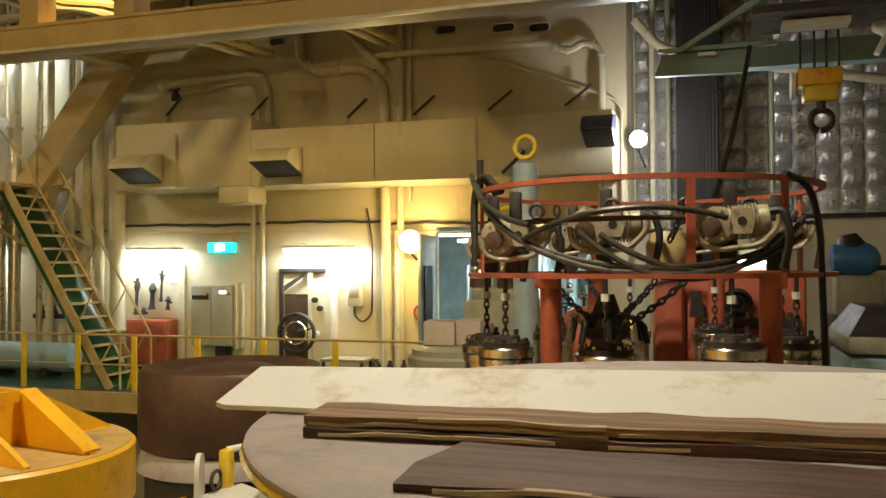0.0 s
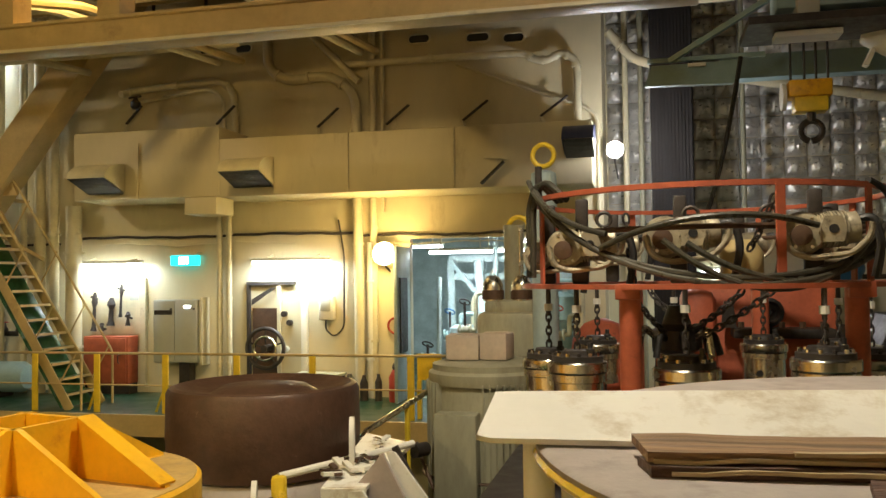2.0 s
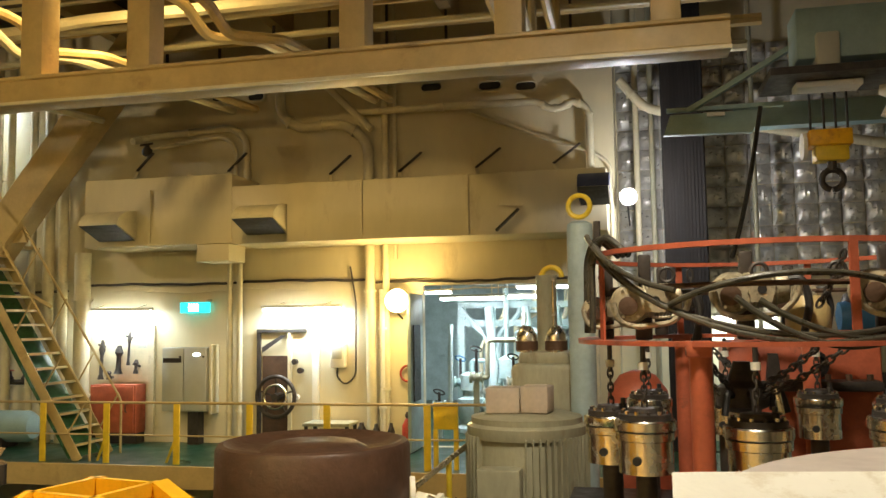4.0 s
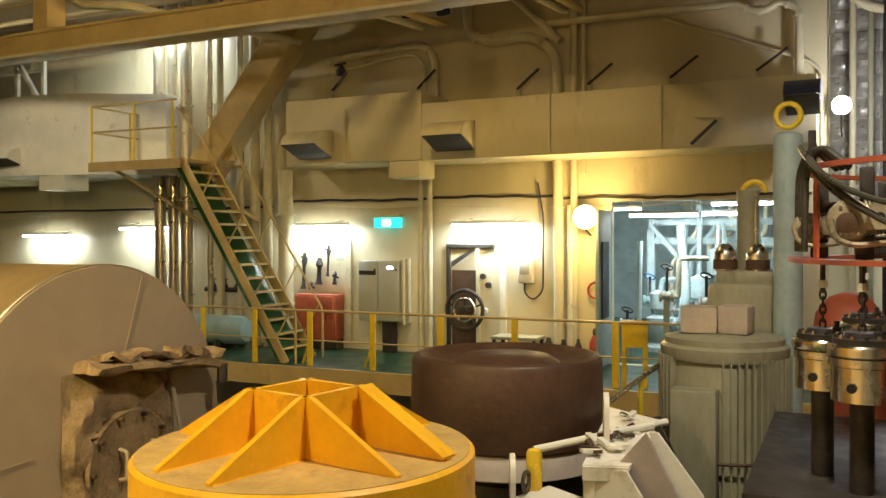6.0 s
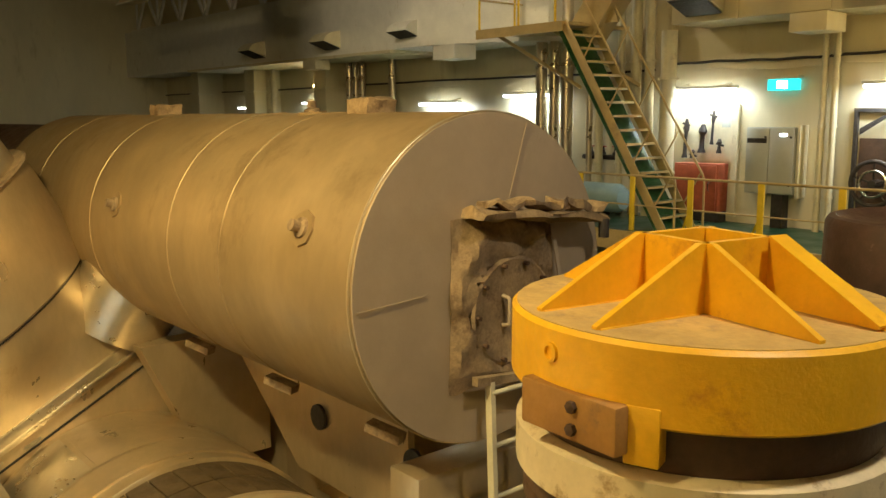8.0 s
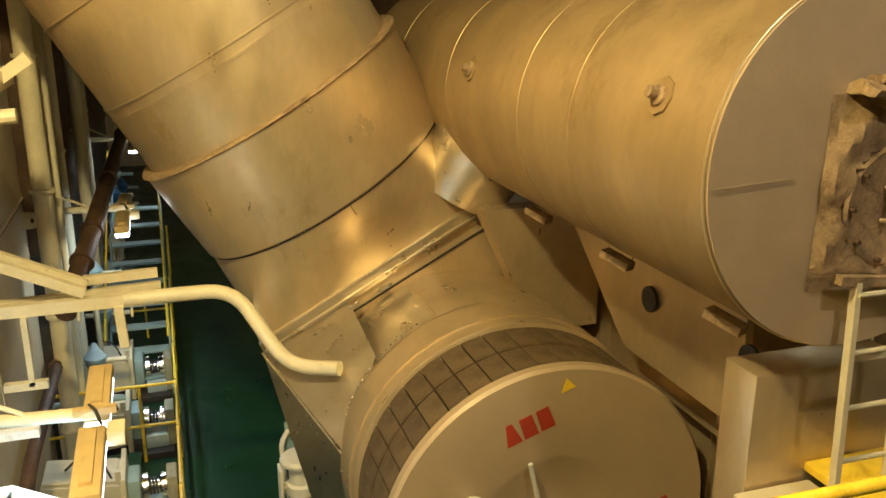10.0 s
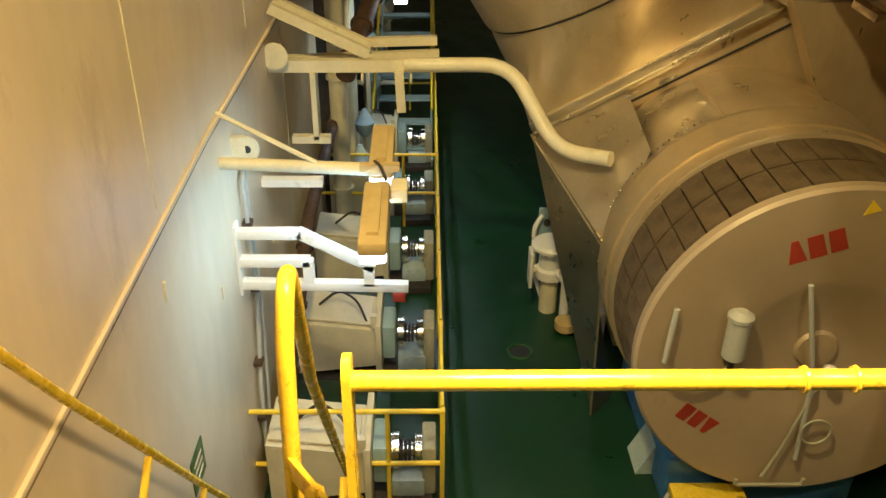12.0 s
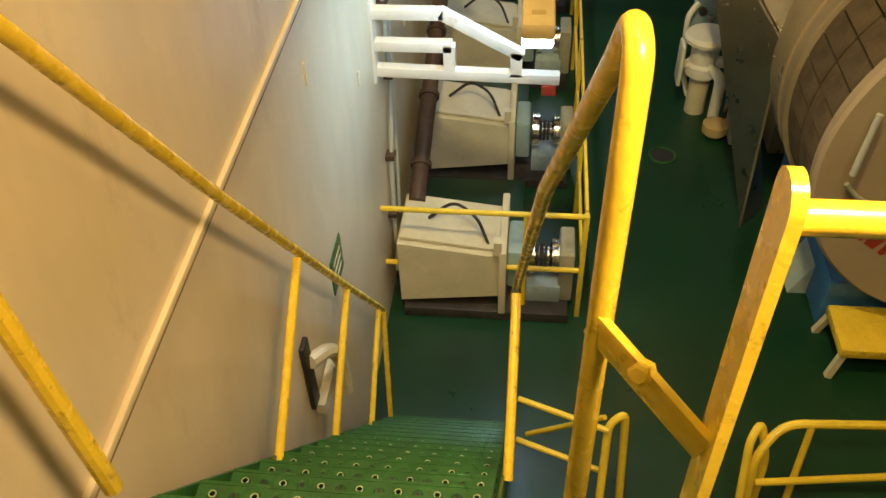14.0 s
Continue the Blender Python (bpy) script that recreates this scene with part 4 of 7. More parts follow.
part("shank", cyl(B(), (0.92, 9.9, 3.84), (0.92, 9.9, 3.96), 0.05, 10), DARKM, t)
for x in (0.72, 0.86, 0.98, 1.1):
    part("wire_rope", cyl(B(), (x, 9.9, 4.28), (x, 9.9, 4.85), 0.014, 6), BLACK, t)
t.location += Vector((0.09, 0, -0.3))
t = thing("swivel_floodlight", "unlit white floodlight on a bracket", "lamp", (1.75, 9.8, 4.6))
part("head", lathe(B(), (1.6, 9.9, 4.75), (1, -0.4, -0.35), [(0.1, 0), (0.14, 0.12), (0.2, 0.3), (0.2, 0.36)], 16), WHITE, t)
part("yoke", bar(B(), (1.72, 9.85, 4.65), (1.6, 9.85, 4.4), 0.12, 0.05), WHITE, t)
part("mount", bar(B(), (1.72, 9.85, 4.7), (1.8, 9.85, 4.9), 0.06, 0.06), TEAL, t)
t.location += Vector((-0.05, 0, -0.3))

t = thing("blue_pump", "dark blue motor on a stand before the pale wall", "pump", (1.55, 11, FARP))
part("motor", lathe(B(), (1.2, 11.0, 1.95), (1, 0, 0), [(0.05, 0), (0.17, 0.03), (0.19, 0.12), (0.19, 0.42), (0.14, 0.5), (0.05, 0.55)], 20), BLUE, t)
part("upper_body", lathe(B(), (1.45, 11.05, 2.0), (-0.2, 0, 1), [(0.16, 0), (0.18, 0.12), (0.1, 0.25)], 16), DARKM, t)
part("base_frame", box(B(), 1.25, 1.75, 10.85, 11.2, 1.3, 1.75, 0.03), GREYG, t)
part("pedestal", box(B(), 1.2, 1.8, 10.8, 11.25, FARP, 1.3, 0.02), DARKM, t)
part("valve_stem", cyl(B(), (1.7, 10.9, 1.85), (2.0, 10.9, 1.85), 0.03, 10), DARKM, t)
t = thing("pale_bulkhead_panel", "pale painted lower bulkhead panel", "panel", (2.5, 12.2, 1.2))
part("panel", box(B(), 0.75, 5.9, 12.2, 12.3, FARP, 2.5), WHITE, t)
part("cap_rail", box(B(), 0.75, 5.9, 12.15, 12.35, 2.5, 2.56), DARKM, t)
t = thing("teal_console", "teal machine housing with dark sloping top", "machine", (1.6, 6.6, PLAT))
part("housing", box(B(), 0.75, 2.6, 6.2, 7.2, PLAT, 1.28, 0.03), TEAL, t)
part("band", box(B(), 0.74, 2.61, 6.19, 7.21, 1.3, 1.42, 0.02), GREYG, t)
part("top", prism(B(), [(0.75, 6.2, 1.42), (0.9, 6.5, 1.6), (0.9, 7.2, 1.6), (0.75, 7.2, 1.42)], (1.85, 0, 0)), DARKM, t)
t = thing("red_engine_casting", "red-orange engine casting with dark bolted ledge", "machine", (0.1, 6.5, PLAT))
part("body", box(B(), -0.38, 0.5, 6.25, 7.0, PLAT, 1.86, 0.05), REDO, t)
part("shoulder", box(B(), -0.52, -0.3, 6.12, 6.8, PLAT, 1.8, 0.07), REDO, t)
part("ledge", box(B(), -0.2, 0.45, 6.05, 6.26, 1.47, 1.54, 0.02), DARKM, t, "dark oily ledge")
part("cover", lathe(B(), (0.05, 6.25, 1.64), (0, -1, 0), [(0.1, 0), (0.1, 0.05), (0.075, 0.06), (0.06, 0.03), (0.03, 0.03), (0.02, 0.05)], 24), BLACK, t, "black round cover")
part("side_lug", prism(B(), [(-0.27, 6.1, 1.54), (-0.17, 6.1, 1.54), (-0.19, 6.1, 1.72), (-0.25, 6.1, 1.72)], (0, 0.05, 0)), DARKM, t)
for k in range(5):
    part("ledge_bolt", cyl(B(), (-0.14 + 0.13 * k, 6.12, 1.53), (-0.14 + 0.13 * k, 6.12, 1.58), 0.022, 6), RUST, t)
t = thing("domed_casting", "red-orange domed casting behind the rack", "machine", (-1.12, 7.0, PLAT))
part("dome", lathe(B(), (-1.12, 7.0, PLAT), (0, 0, 1), [(0.26, 0), (0.26, 1.4), (0.23, 1.6), (0.14, 1.72), (0.04, 1.76)], 24), REDO, t)
part("flange", lathe(B(), (-1.12, 7.0, 1.05), (0, 0, 1), [(0.3, 0), (0.3, 0.05)], 24), REDO, t)

# ---- stud tensioner rack ----
RC, RR = Vector((-0.46, 4.72, 0)), 0.9


def rp(a, r=RR, z=0.0):
    return Vector((RC.x + r * math.cos(radians(a)), RC.y + r * math.sin(radians(a)), z))


ped = thing("engine_pedestal", "dark oily engine block under the rack", "machine", (RC.x, RC.y, PLAT))
part("block", box(B(), -1.5, 0.7, 3.9, 5.7, PLAT, 0.82, 0.04), DARKM, ped)
part("top_plate", box(B(), -1.55, 0.75, 3.85, 5.75, 0.83, 0.87, 0.01), DARKM, ped)
rack = thing("tensioner_rack", "red-oxide ring rack with hydraulic hoses", "rack", (RC.x, RC.y, 0.87))
part("top_ring", lathe(B(), (RC.x, RC.y, 2.288), (0, 0, 1), [(RR - 0.03, 0), (RR + 0.006, 0), (RR + 0.006, 0.024), (RR - 0.03, 0.024), (RR - 0.03, 0)], 64, cap=False), REDO, rack)
bm = B()
prof = [(RR - 0.06, 0), (RR + 0.06, 0), (RR + 0.06, 0.022), (RR - 0.06, 0.022)]
s = 48
rings = [[bm.verts.new((RC.x + r * math.cos(2 * math.pi * i / s), RC.y + r * math.sin(2 * math.pi * i / s), 1.845 + h)) for r, h in prof] for i in range(s)]
for i in range(s):
    for k in range(4):
        bm.faces.new((rings[i][k], rings[(i + 1) % s][k], rings[(i + 1) % s][(k + 1) % 4], rings[i][(k + 1) % 4]))
part("lower_ring", bm, REDO, rack)
part("middle_ring", tube(B(), circle_pts((RC.x, RC.y, 2.12), RR - 0.1, n=40), 0.014, closed=True, seg=6), RUST, rack)
for a in (245, 313, 65, 115):
    part("leg", cyl(B(), rp(a, RR - 0.02, 0.87), rp(a, RR - 0.02, 1.845), 0.05, 18), REDO, rack)
    q = rp(a, RR, 0)
    part("leg_cap", box(B(), q.x - 0.055, q.x + 0.055, q.y - 0.05, q.y + 0.05, 1.8, 1.87, 0.006), REDO, rack)
for a in (206, 287, 318, 25, 65, 115, 155):
    part("upright", bar(B(), rp(a, RR, 1.86), rp(a, RR, 2.3), 0.04, 0.012, (math.cos(radians(a)), math.sin(radians(a)), 0)), REDO, rack)
for k in range(3):
    part("side_bend", tube(B(), [rp(196 + 3 * k, RR + 0.03, 1.9), rp(197 + 3 * k, RR + 0.03, 2.28), rp(202 + 3 * k, RR, 2.4), rp(212 + 3 * k, RR - 0.05, 2.28)], 0.017, 0.1, 8), HOSE, rack)
part("lifting_bolt", cyl(B(), rp(203, RR, 2.3), rp(203, RR, 2.47), 0.018, 8), DARKM, rack)
part("side_bend", tube(B(), [rp(318, RR, 2.32), rp(328, RR + 0.02, 2.28), rp(332, RR + 0.04, 2.1), rp(332, RR + 0.06, 1.4)], 0.016, 0.08, 8), BLACK, rack)
for a in (225, 262, 290, 318):
    part("eye_bolt", tube(B(), circle_pts(rp(a, RR - 0.2, 2.18), 0.035, (0, 1, 0), 12), 0.01, closed=True, seg=6), DARKM, rack)
random.seed(2)
for i, (a0, a1, dr) in enumerate(((203, 318, 0.3), (206, 323, 0.36), (238, 296, -0.1), (262, 325, 0.24), (256, 320, 0.3), (201, 240, 0.05))):
    za, zb = (2.32, 2.02) if a0 < 230 else (2.0, 2.08)
    n = 16
    pts = [rp(a0 + (a1 - a0) * k / n, RR + 0.02 + 0.012 * (i % 3), za + (zb - za) * k / n - dr * 4 * (k / n) * (1 - k / n) * 0.85 + 0.015 * i) for k in range(n + 1)]
    part("hose", tube(B(), pts, 0.014, seg=8), HOSE, rack, "hydraulic hose" if not i else "")


def valve_unit(x, y, z, s=1.0):
    p = Vector((x, y, z))
    ribs = [(0.04, 0)] + [(r, 0.02 + 0.014 * k + e) for k in range(9) for r, e in ((0.066, 0), (0.08, 0.003), (0.08, 0.009), (0.066, 0.012))] + [(0.07, 0.15), (0.07, 0.19), (0.045, 0.2)]
    v = part("pump_unit", lathe(B(), p - Vector((0.03 * s, 0, 0)), (1, 0.1, 0.08), [(r * s, h * s) for r, h in ribs], 22), OILY, rack, "oily cream ribbed hydraulic unit")
    part("gear_head", lathe(B(), p + Vector((-0.07 * s, 0.06 * s, -0.01)), (0, -1, 0), [(0.09 * s, 0), (0.095 * s, 0.1 * s), (0.08 * s, 0.125 * s), (0.05 * s, 0.13 * s)], 22), OILY, v)
    part("port", lathe(B(), p + Vector((-0.08 * s, -0.06 * s, -0.02)), (0, -1, 0), [(0.045 * s, 0), (0.045 * s, 0.035 * s), (0.02 * s, 0.04 * s)], 14), RUST, v)
    e = part("eye_plate", prism(B(), [p + Vector((a * s, -0.1 * s, b * s)) for a, b in ((0.0, -0.05), (0.085, -0.05), (0.1, 0.0), (0.08, 0.06), (0.01, 0.06), (-0.005, 0.01))], (0, 0.025, 0)), OILY, v)
    part("eye_hole", lathe(B(), p + Vector((0.047 * s, -0.1 * s, 0.005 * s)), (0, -1, 0), [(0.02 * s, 0), (0.02 * s, 0.003)], 12), BLACK, e)
    part("guard_strap", tube(B(), [p + Vector((a * s, -0.09 * s, b * s)) for a, b in ((-0.15, 0.0), (-0.13, -0.09), (-0.05, -0.12), (0.12, -0.1), (0.19, -0.03), (0.2, 0.03))], 0.013 * s, 0.04, 8), OILY, v)
    part("mount", box(B(), x - 0.05, x + 0.03, y + 0.02, y + 0.08, 1.868, z - 0.05, 0.01), DARKM, v)
    part("upper_mount", box(B(), x - 0.03, x + 0.03, y + 0.03, y + 0.08, z + 0.05, 2.28, 0.01), DARKM, v)
    part("elbow", tube(B(), [p + Vector((0.16 * s, 0, 0.05)), p + Vector((0.22 * s, -0.02, 0.06)), p + Vector((0.25 * s, -0.03, -0.05)), p + Vector((0.22 * s, -0.02, -0.2))], 0.018, 0.05, 8), BLACK, v)
    for k in range(6):
        c = math.pi * k / 3
        q = p + Vector((-0.07 * s + 0.068 * s * math.cos(c), -0.06 * s, -0.01 + 0.068 * s * math.sin(c)))
        part("bolt", cyl(B(), q, q + Vector((0, -0.014, 0)), 0.008, 6), STEEL, v)


for x, y, z, s in ((-1.06, 4.15, 2.05, 1.0), (-0.6, 4.1, 2.09, 1.05), (-0.03, 3.98, 2.09, 1.0), (-1.25, 4.45, 2.02, 0.8), (-0.95, 5.3, 2.08, 0.9), (-0.2, 5.45, 2.08, 0.9), (0.22, 4.9, 2.08, 0.9)):
    valve_unit(x, y, z, s)
part("canister", lathe(B(), (-0.32, 4.25, 1.868), (0, 0, 1), [(0.09, 0), (0.1, 0.02), (0.1, 0.14), (0.06, 0.2)], 18), BEAMC, rack, "ochre canister")


def chain(parent, a, b, drop=0.0, link=0.045):
    pts = sag(a, b, drop, max(4, int((Vector(b) - Vector(a)).length / (link * 0.8))))
    for i, (p, q) in enumerate(zip(pts, pts[1:])):
        d = (q - p).normalized()
        s1, u1 = ring_frame(d)
        side = s1 if i % 2 else u1
        c = (p + q) / 2
        ring = [c + d * link * 0.62 * math.cos(w) + side * link * 0.32 * math.sin(w) for w in (2 * math.pi * k / 10 for k in range(10))]
        part("chain_link", tube(B(), ring, link * 0.13, closed=True, seg=5), DARKM, parent)


def jack(x, y, top, big=1.0):
    h, R = 0.26 * big, 0.138 * big
    p = Vector((x, y, top - h))
    t = thing("hydraulic_jack", "bright machined steel stud tensioner jack", "jack", p, "tensioner jacks")
    part("cylinder", lathe(B(), p, (0, 0, 1), [(R * 0.9, 0), (R * 0.9, h * 0.56)], 44), STEEL, t)
    part("middle_ring", lathe(B(), p + Vector((0, 0, h * 0.56)), (0, 0, 1), [(R * 0.93, 0), (R * 0.97, 0.004), (R * 0.97, h * 0.15)], 44), STEEL, t)
    part("groove", lathe(B(), p + Vector((0, 0, h * 0.71)), (0, 0, 1), [(R * 0.95, 0), (R * 0.95, h * 0.025)], 44), DARKM, t)
    part("head_ring", lathe(B(), p + Vector((0, 0, h * 0.735)), (0, 0, 1), [(R * 1.0, 0), (R * 1.02, 0.004), (R * 1.02, h * 0.16), (R * 0.98, h * 0.19), (R * 0.86, h * 0.192)], 44), STEEL, t)
    part("top_cap", lathe(B(), p + Vector((0, 0, h * 0.92)), (0, 0, 1), [(R * 0.86, 0), (R * 0.86, h * 0.1), (R * 0.55, h * 0.12), (R * 0.5, h * 0.2), (R * 0.2, h * 0.21)], 32), DARKM, t, "dark oily cap")
    for k in range(12):
        c = 2 * math.pi * (k + 0.3) / 12
        q = p + Vector((R * 0.74 * math.cos(c), R * 0.74 * math.sin(c), h * 1.02))
        part("cap_screw", cyl(B(), q, q + Vector((0, 0, 0.016)), 0.01, 6), STEEL if k % 3 else DARKM, t)
    part("port", cyl(B(), p + Vector((-0.3 * R, -R * 0.86, h * 0.25)), p + Vector((-0.3 * R, -R * 0.96, h * 0.25)), 0.02, 10), BLACK, t)
    part("coupling", lathe(B(), p + Vector((0.45 * R, -0.3 * R, h * 1.03)), (0, 0, 1), [(0.02, 0), (0.02, 0.03), (0.012, 0.035), (0.012, 0.06)], 8), BLACK, t)
    part("stud", cyl(B(), p, Vector((p.x, p.y, 0.87)), 0.05, 14), DARKM, t)
    chain(t, (x, y, top + 0.03), (x, y, 1.72), 0.0, 0.04)
    part("rod", cyl(B(), (x, y, 1.71), (x, y, 1.846), 0.012, 8), DARKM, t)
    part("rod_nut", cyl(B(), (x, y, 1.735), (x, y, 1.77), 0.022, 8), WHITE, t)
    return t


for x, y, z, b in ((-1.08, 4.05, 1.53, 1.0), (-1.24, 4.3, 1.52, 0.95), (-0.59, 4.02, 1.51, 1.08), (-0.03, 3.88, 1.57, 1.02), (0.28, 4.45, 1.52, 0.95), (-1.05, 5.2, 1.52, 0.95), (-0.6, 5.35, 1.52, 0.9), (-0.1, 5.3, 1.52, 0.95), (0.25, 5.0, 1.52, 0.95)):
    jack(x, y, z, b)
hub = part("hose_manifold", lathe(B(), (-0.62, 4.3, 1.52), (0, 0, 1), [(0.06, 0), (0.12, 0.03), (0.12, 0.12), (0.07, 0.15), (0.04, 0.24)], 18), DARKM, rack, "dark oily hose manifold")
for k in range(9):
    a = 2 * math.pi * k / 9
    c, sn = math.cos(a), math.sin(a)
    part("hose_end", tube(B(), [(-0.62 + 0.1 * c, 4.3 + 0.1 * sn, 1.6), (-0.62 + 0.17 * c, 4.3 + 0.17 * sn, 1.63 + 0.02 * (k % 3)), (-0.62 + 0.2 * c, 4.3 + 0.2 * sn, 1.52)], 0.017, 0.05, 8), (BLACK, DARKM, STEEL)[k % 3], hub)
for a, b in (((-0.83, 3.93, 1.84), (-0.66, 4.25, 1.62)), ((-0.75, 4.55, 1.84), (-0.63, 4.33, 1.72)), ((-0.35, 3.9, 1.84), (-0.57, 4.25, 1.64)), ((-0.22, 3.95, 1.84), (-0.55, 4.22, 1.6)), ((-0.85, 4.2, 2.2), (-0.82, 4.2, 1.87)), ((-0.2, 4.0, 2.26), (-0.3, 4.1, 2.02))):
    chain(rack, a, b, 0.02)

# silver valve tops behind the motor, grey-green motor
t = thing("exhaust_valve_unit", "grey valve housing with two steel caps and lifting eye", "machine", (-1.75, 7.0, PLAT))
part("housing", box(B(), -2.12, -1.5, 6.85, 7.4, PLAT, 1.62, 0.06), GREYG, t)
part("neck", box(B(), -2.06, -1.56, 6.9, 7.35, 1.6, 1.71, 0.03), GREYG, t)
for x in (-2.0, -1.76):
    part("cap", lathe(B(), (x, 7.0, 1.705), (0, 0, 1), [(0.085, 0), (0.085, 0.12), (0.08, 0.15), (0.05, 0.2), (0.02, 0.215)], 24), STEEL, t)
    part("band", lathe(B(), (x, 7.0, 1.72), (0, 0, 1), [(0.092, 0), (0.092, 0.075)], 24), RUST, t)
part("cylinder", lathe(B(), (-1.85, 7.2, 1.6), (0, 0, 1), [(0.085, 0), (0.085, 0.7), (0.09, 0.71), (0.09, 0.74)], 20), GREYG, t)
part("rod", cyl(B(), (-1.78, 7.1, 1.7), (-1.78, 7.1, 2.32), 0.018, 10), STEEL, t)
part("lifting_eye", tube(B(), circle_pts((-1.8, 7.15, 2.32), 0.085, (0, 1, 0), 18, 0.0, math.pi, False), 0.022, seg=8), YELLOW2, t)
t = thing("lifting_cylinder", "pale blue upright cylinder with yellow lifting ring", "cylinder", (-1.52, 6.6, PLAT))
part("body", lathe(B(), (-1.52, 6.6, PLAT), (0, 0, 1), [(0.13, 0), (0.13, 0.1), (0.1, 0.14), (0.1, 2.84), (0.095, 2.9), (0.06, 2.92)], 24), BLUEP, t)
part("lifting_ring", tube(B(), circle_pts((-1.52, 6.6, 2.84), 0.085, (0.15, 1, 0), 22), 0.02, closed=True, seg=8), YELLOW2, t, "yellow lifting ring")
MC = Vector((-1.91, 6.2, 0))
t = thing("vertical_motor", "dirty grey-green ribbed electric motor standing upright", "motor", (MC.x, MC.y, PLAT))
part("body", lathe(B(), (MC.x, MC.y, PLAT), (0, 0, 1), [(0.5, 0), (0.5, 0.08), (0.4, 0.1), (0.4, 1.3), (0.38, 1.38)], 40), GREYG, t)
part("end_shield", lathe(B(), (MC.x, MC.y, 1.14), (0, 0, 1), [(0.42, 0), (0.43, 0.04), (0.43, 0.08), (0.4, 0.1), (0.4, 0.14), (0.3, 0.165), (0.1, 0.17)], 40), GREYG, t)
for k in range(56):
    a = 2 * math.pi * k / 56
    if math.cos(a - radians(250)) > 0.93:
        continue
    c, s = math.cos(a), math.sin(a)
    part("cooling_fin", bar(B(), (MC.x + 0.42 * c, MC.y + 0.42 * s, PLAT + 0.12), (MC.x + 0.42 * c, MC.y + 0.42 * s, 1.16), 0.012, 0.05, (c, s, 0)), GREYG, t)
part("terminal_box", box(B(), MC.x - 0.28, MC.x + 0.02, MC.y - 0.54, MC.y - 0.38, 0.1, 0.98, 0.02), GREYG, t)
part("knob", cyl(B(), (MC.x - 0.36, MC.y - 0.42, 0.72), (MC.x - 0.42, MC.y - 0.52, 0.72), 0.05, 12), DARKM, t)
part("strap", tube(B(), circle_pts((MC.x, MC.y, 0.5), 0.475, n=36), 0.012, closed=True, seg=6), RUST, t)
for x, y, w, h, yaw in ((-0.15, -0.1, 0.24, 0.18, 4), (0.09, -0.08, 0.2, 0.19, -8), (0.02, 0.16, 0.3, 0.15, 5)):
    bm = box(B(), -w / 2, w / 2, -0.1, 0.1, 0, h, 0.012)
    bmesh.ops.transform(bm, matrix=Matrix.Translation((MC.x + x, MC.y + y, 1.312)) @ Matrix.Rotation(radians(yaw), 4, "Z"), verts=bm.verts)
    t = thing("cardboard_box", "small faded cardboard box lying on the motor", "box", (MC.x + x, MC.y + y, 1.312), "boxes on the motor")
    part("carton", bm, PINK, t)
    part("lid_flap", bar(B(), (MC.x + x - w * 0.4, MC.y + y - 0.02, 1.316 + h), (MC.x + x + w * 0.4, MC.y + y - 0.03, 1.318 + h), 0.07, 0.006), PINK, t)
t = thing("loose_cable", "thin rusty cable slung round the motor", "cable", (MC.x, MC.y - 0.5, 0.5))
part("cable", tube(B(), [Vector((MC.x + 0.52 * math.cos(a), MC.y + 0.52 * math.sin(a), 0.35 + 0.35 * math.sin(2 * a + 1))) for a in (radians(190 + 8 * k) for k in range(20))], 0.012, seg=6), RUST, t)

# ---- drum, panel and boards close by ----
t = thing("large_drum", "cream steel drum with grey lilac lid", "drum", (-0.05, 1.65, PLAT))
part("shell", lathe(B(), (-0.05, 1.65, PLAT), (0, 0, 1), [(0.87, 0), (0.87, 1.77), (0.86, 1.79)], 64), CREAMP, t)
part("lid", lathe(B(), (-0.05, 1.65, 1.6), (0, 0, 1), [(0.9, 0), (0.915, 0.006), (0.915, 0.02), (0.905, 0.026)], 72), LILAC, t, "grey lilac lid")
part("rim", tube(B(), circle_pts((-0.05, 1.65, 1.604), 0.912, n=72), 0.009, closed=True, seg=6), YELLOW, t)
t = thing("loose_sheet", "stained white painted panel lying on the drum", "panel", (0.2, 1.6, 1.63))
part("panel", prism(B(), [(-1.02, 1.422, 1.63), (-1.045, 1.432, 1.633), (-1.04, 1.6, 1.684), (-1.0, 1.606, 1.685), (1.7, 1.95, 1.7), (1.7, 1.55, 1.634)], (0, 0, 0.009)), STAINW, t)
part("packing", box(B(), -0.7, 0.6, 1.62, 1.68, 1.6262, 1.67, 0.004), WOODD, t, "wooden packing strip")
part("support_leg", cyl(B(), (-0.95, 1.52, PLAT), (-0.95, 1.52, 1.655), 0.028, 16), STAINW, t)
part("support_leg", cyl(B(), (1.5, 1.75, PLAT), (1.5, 1.75, 1.66), 0.04, 12), WHITE, t)


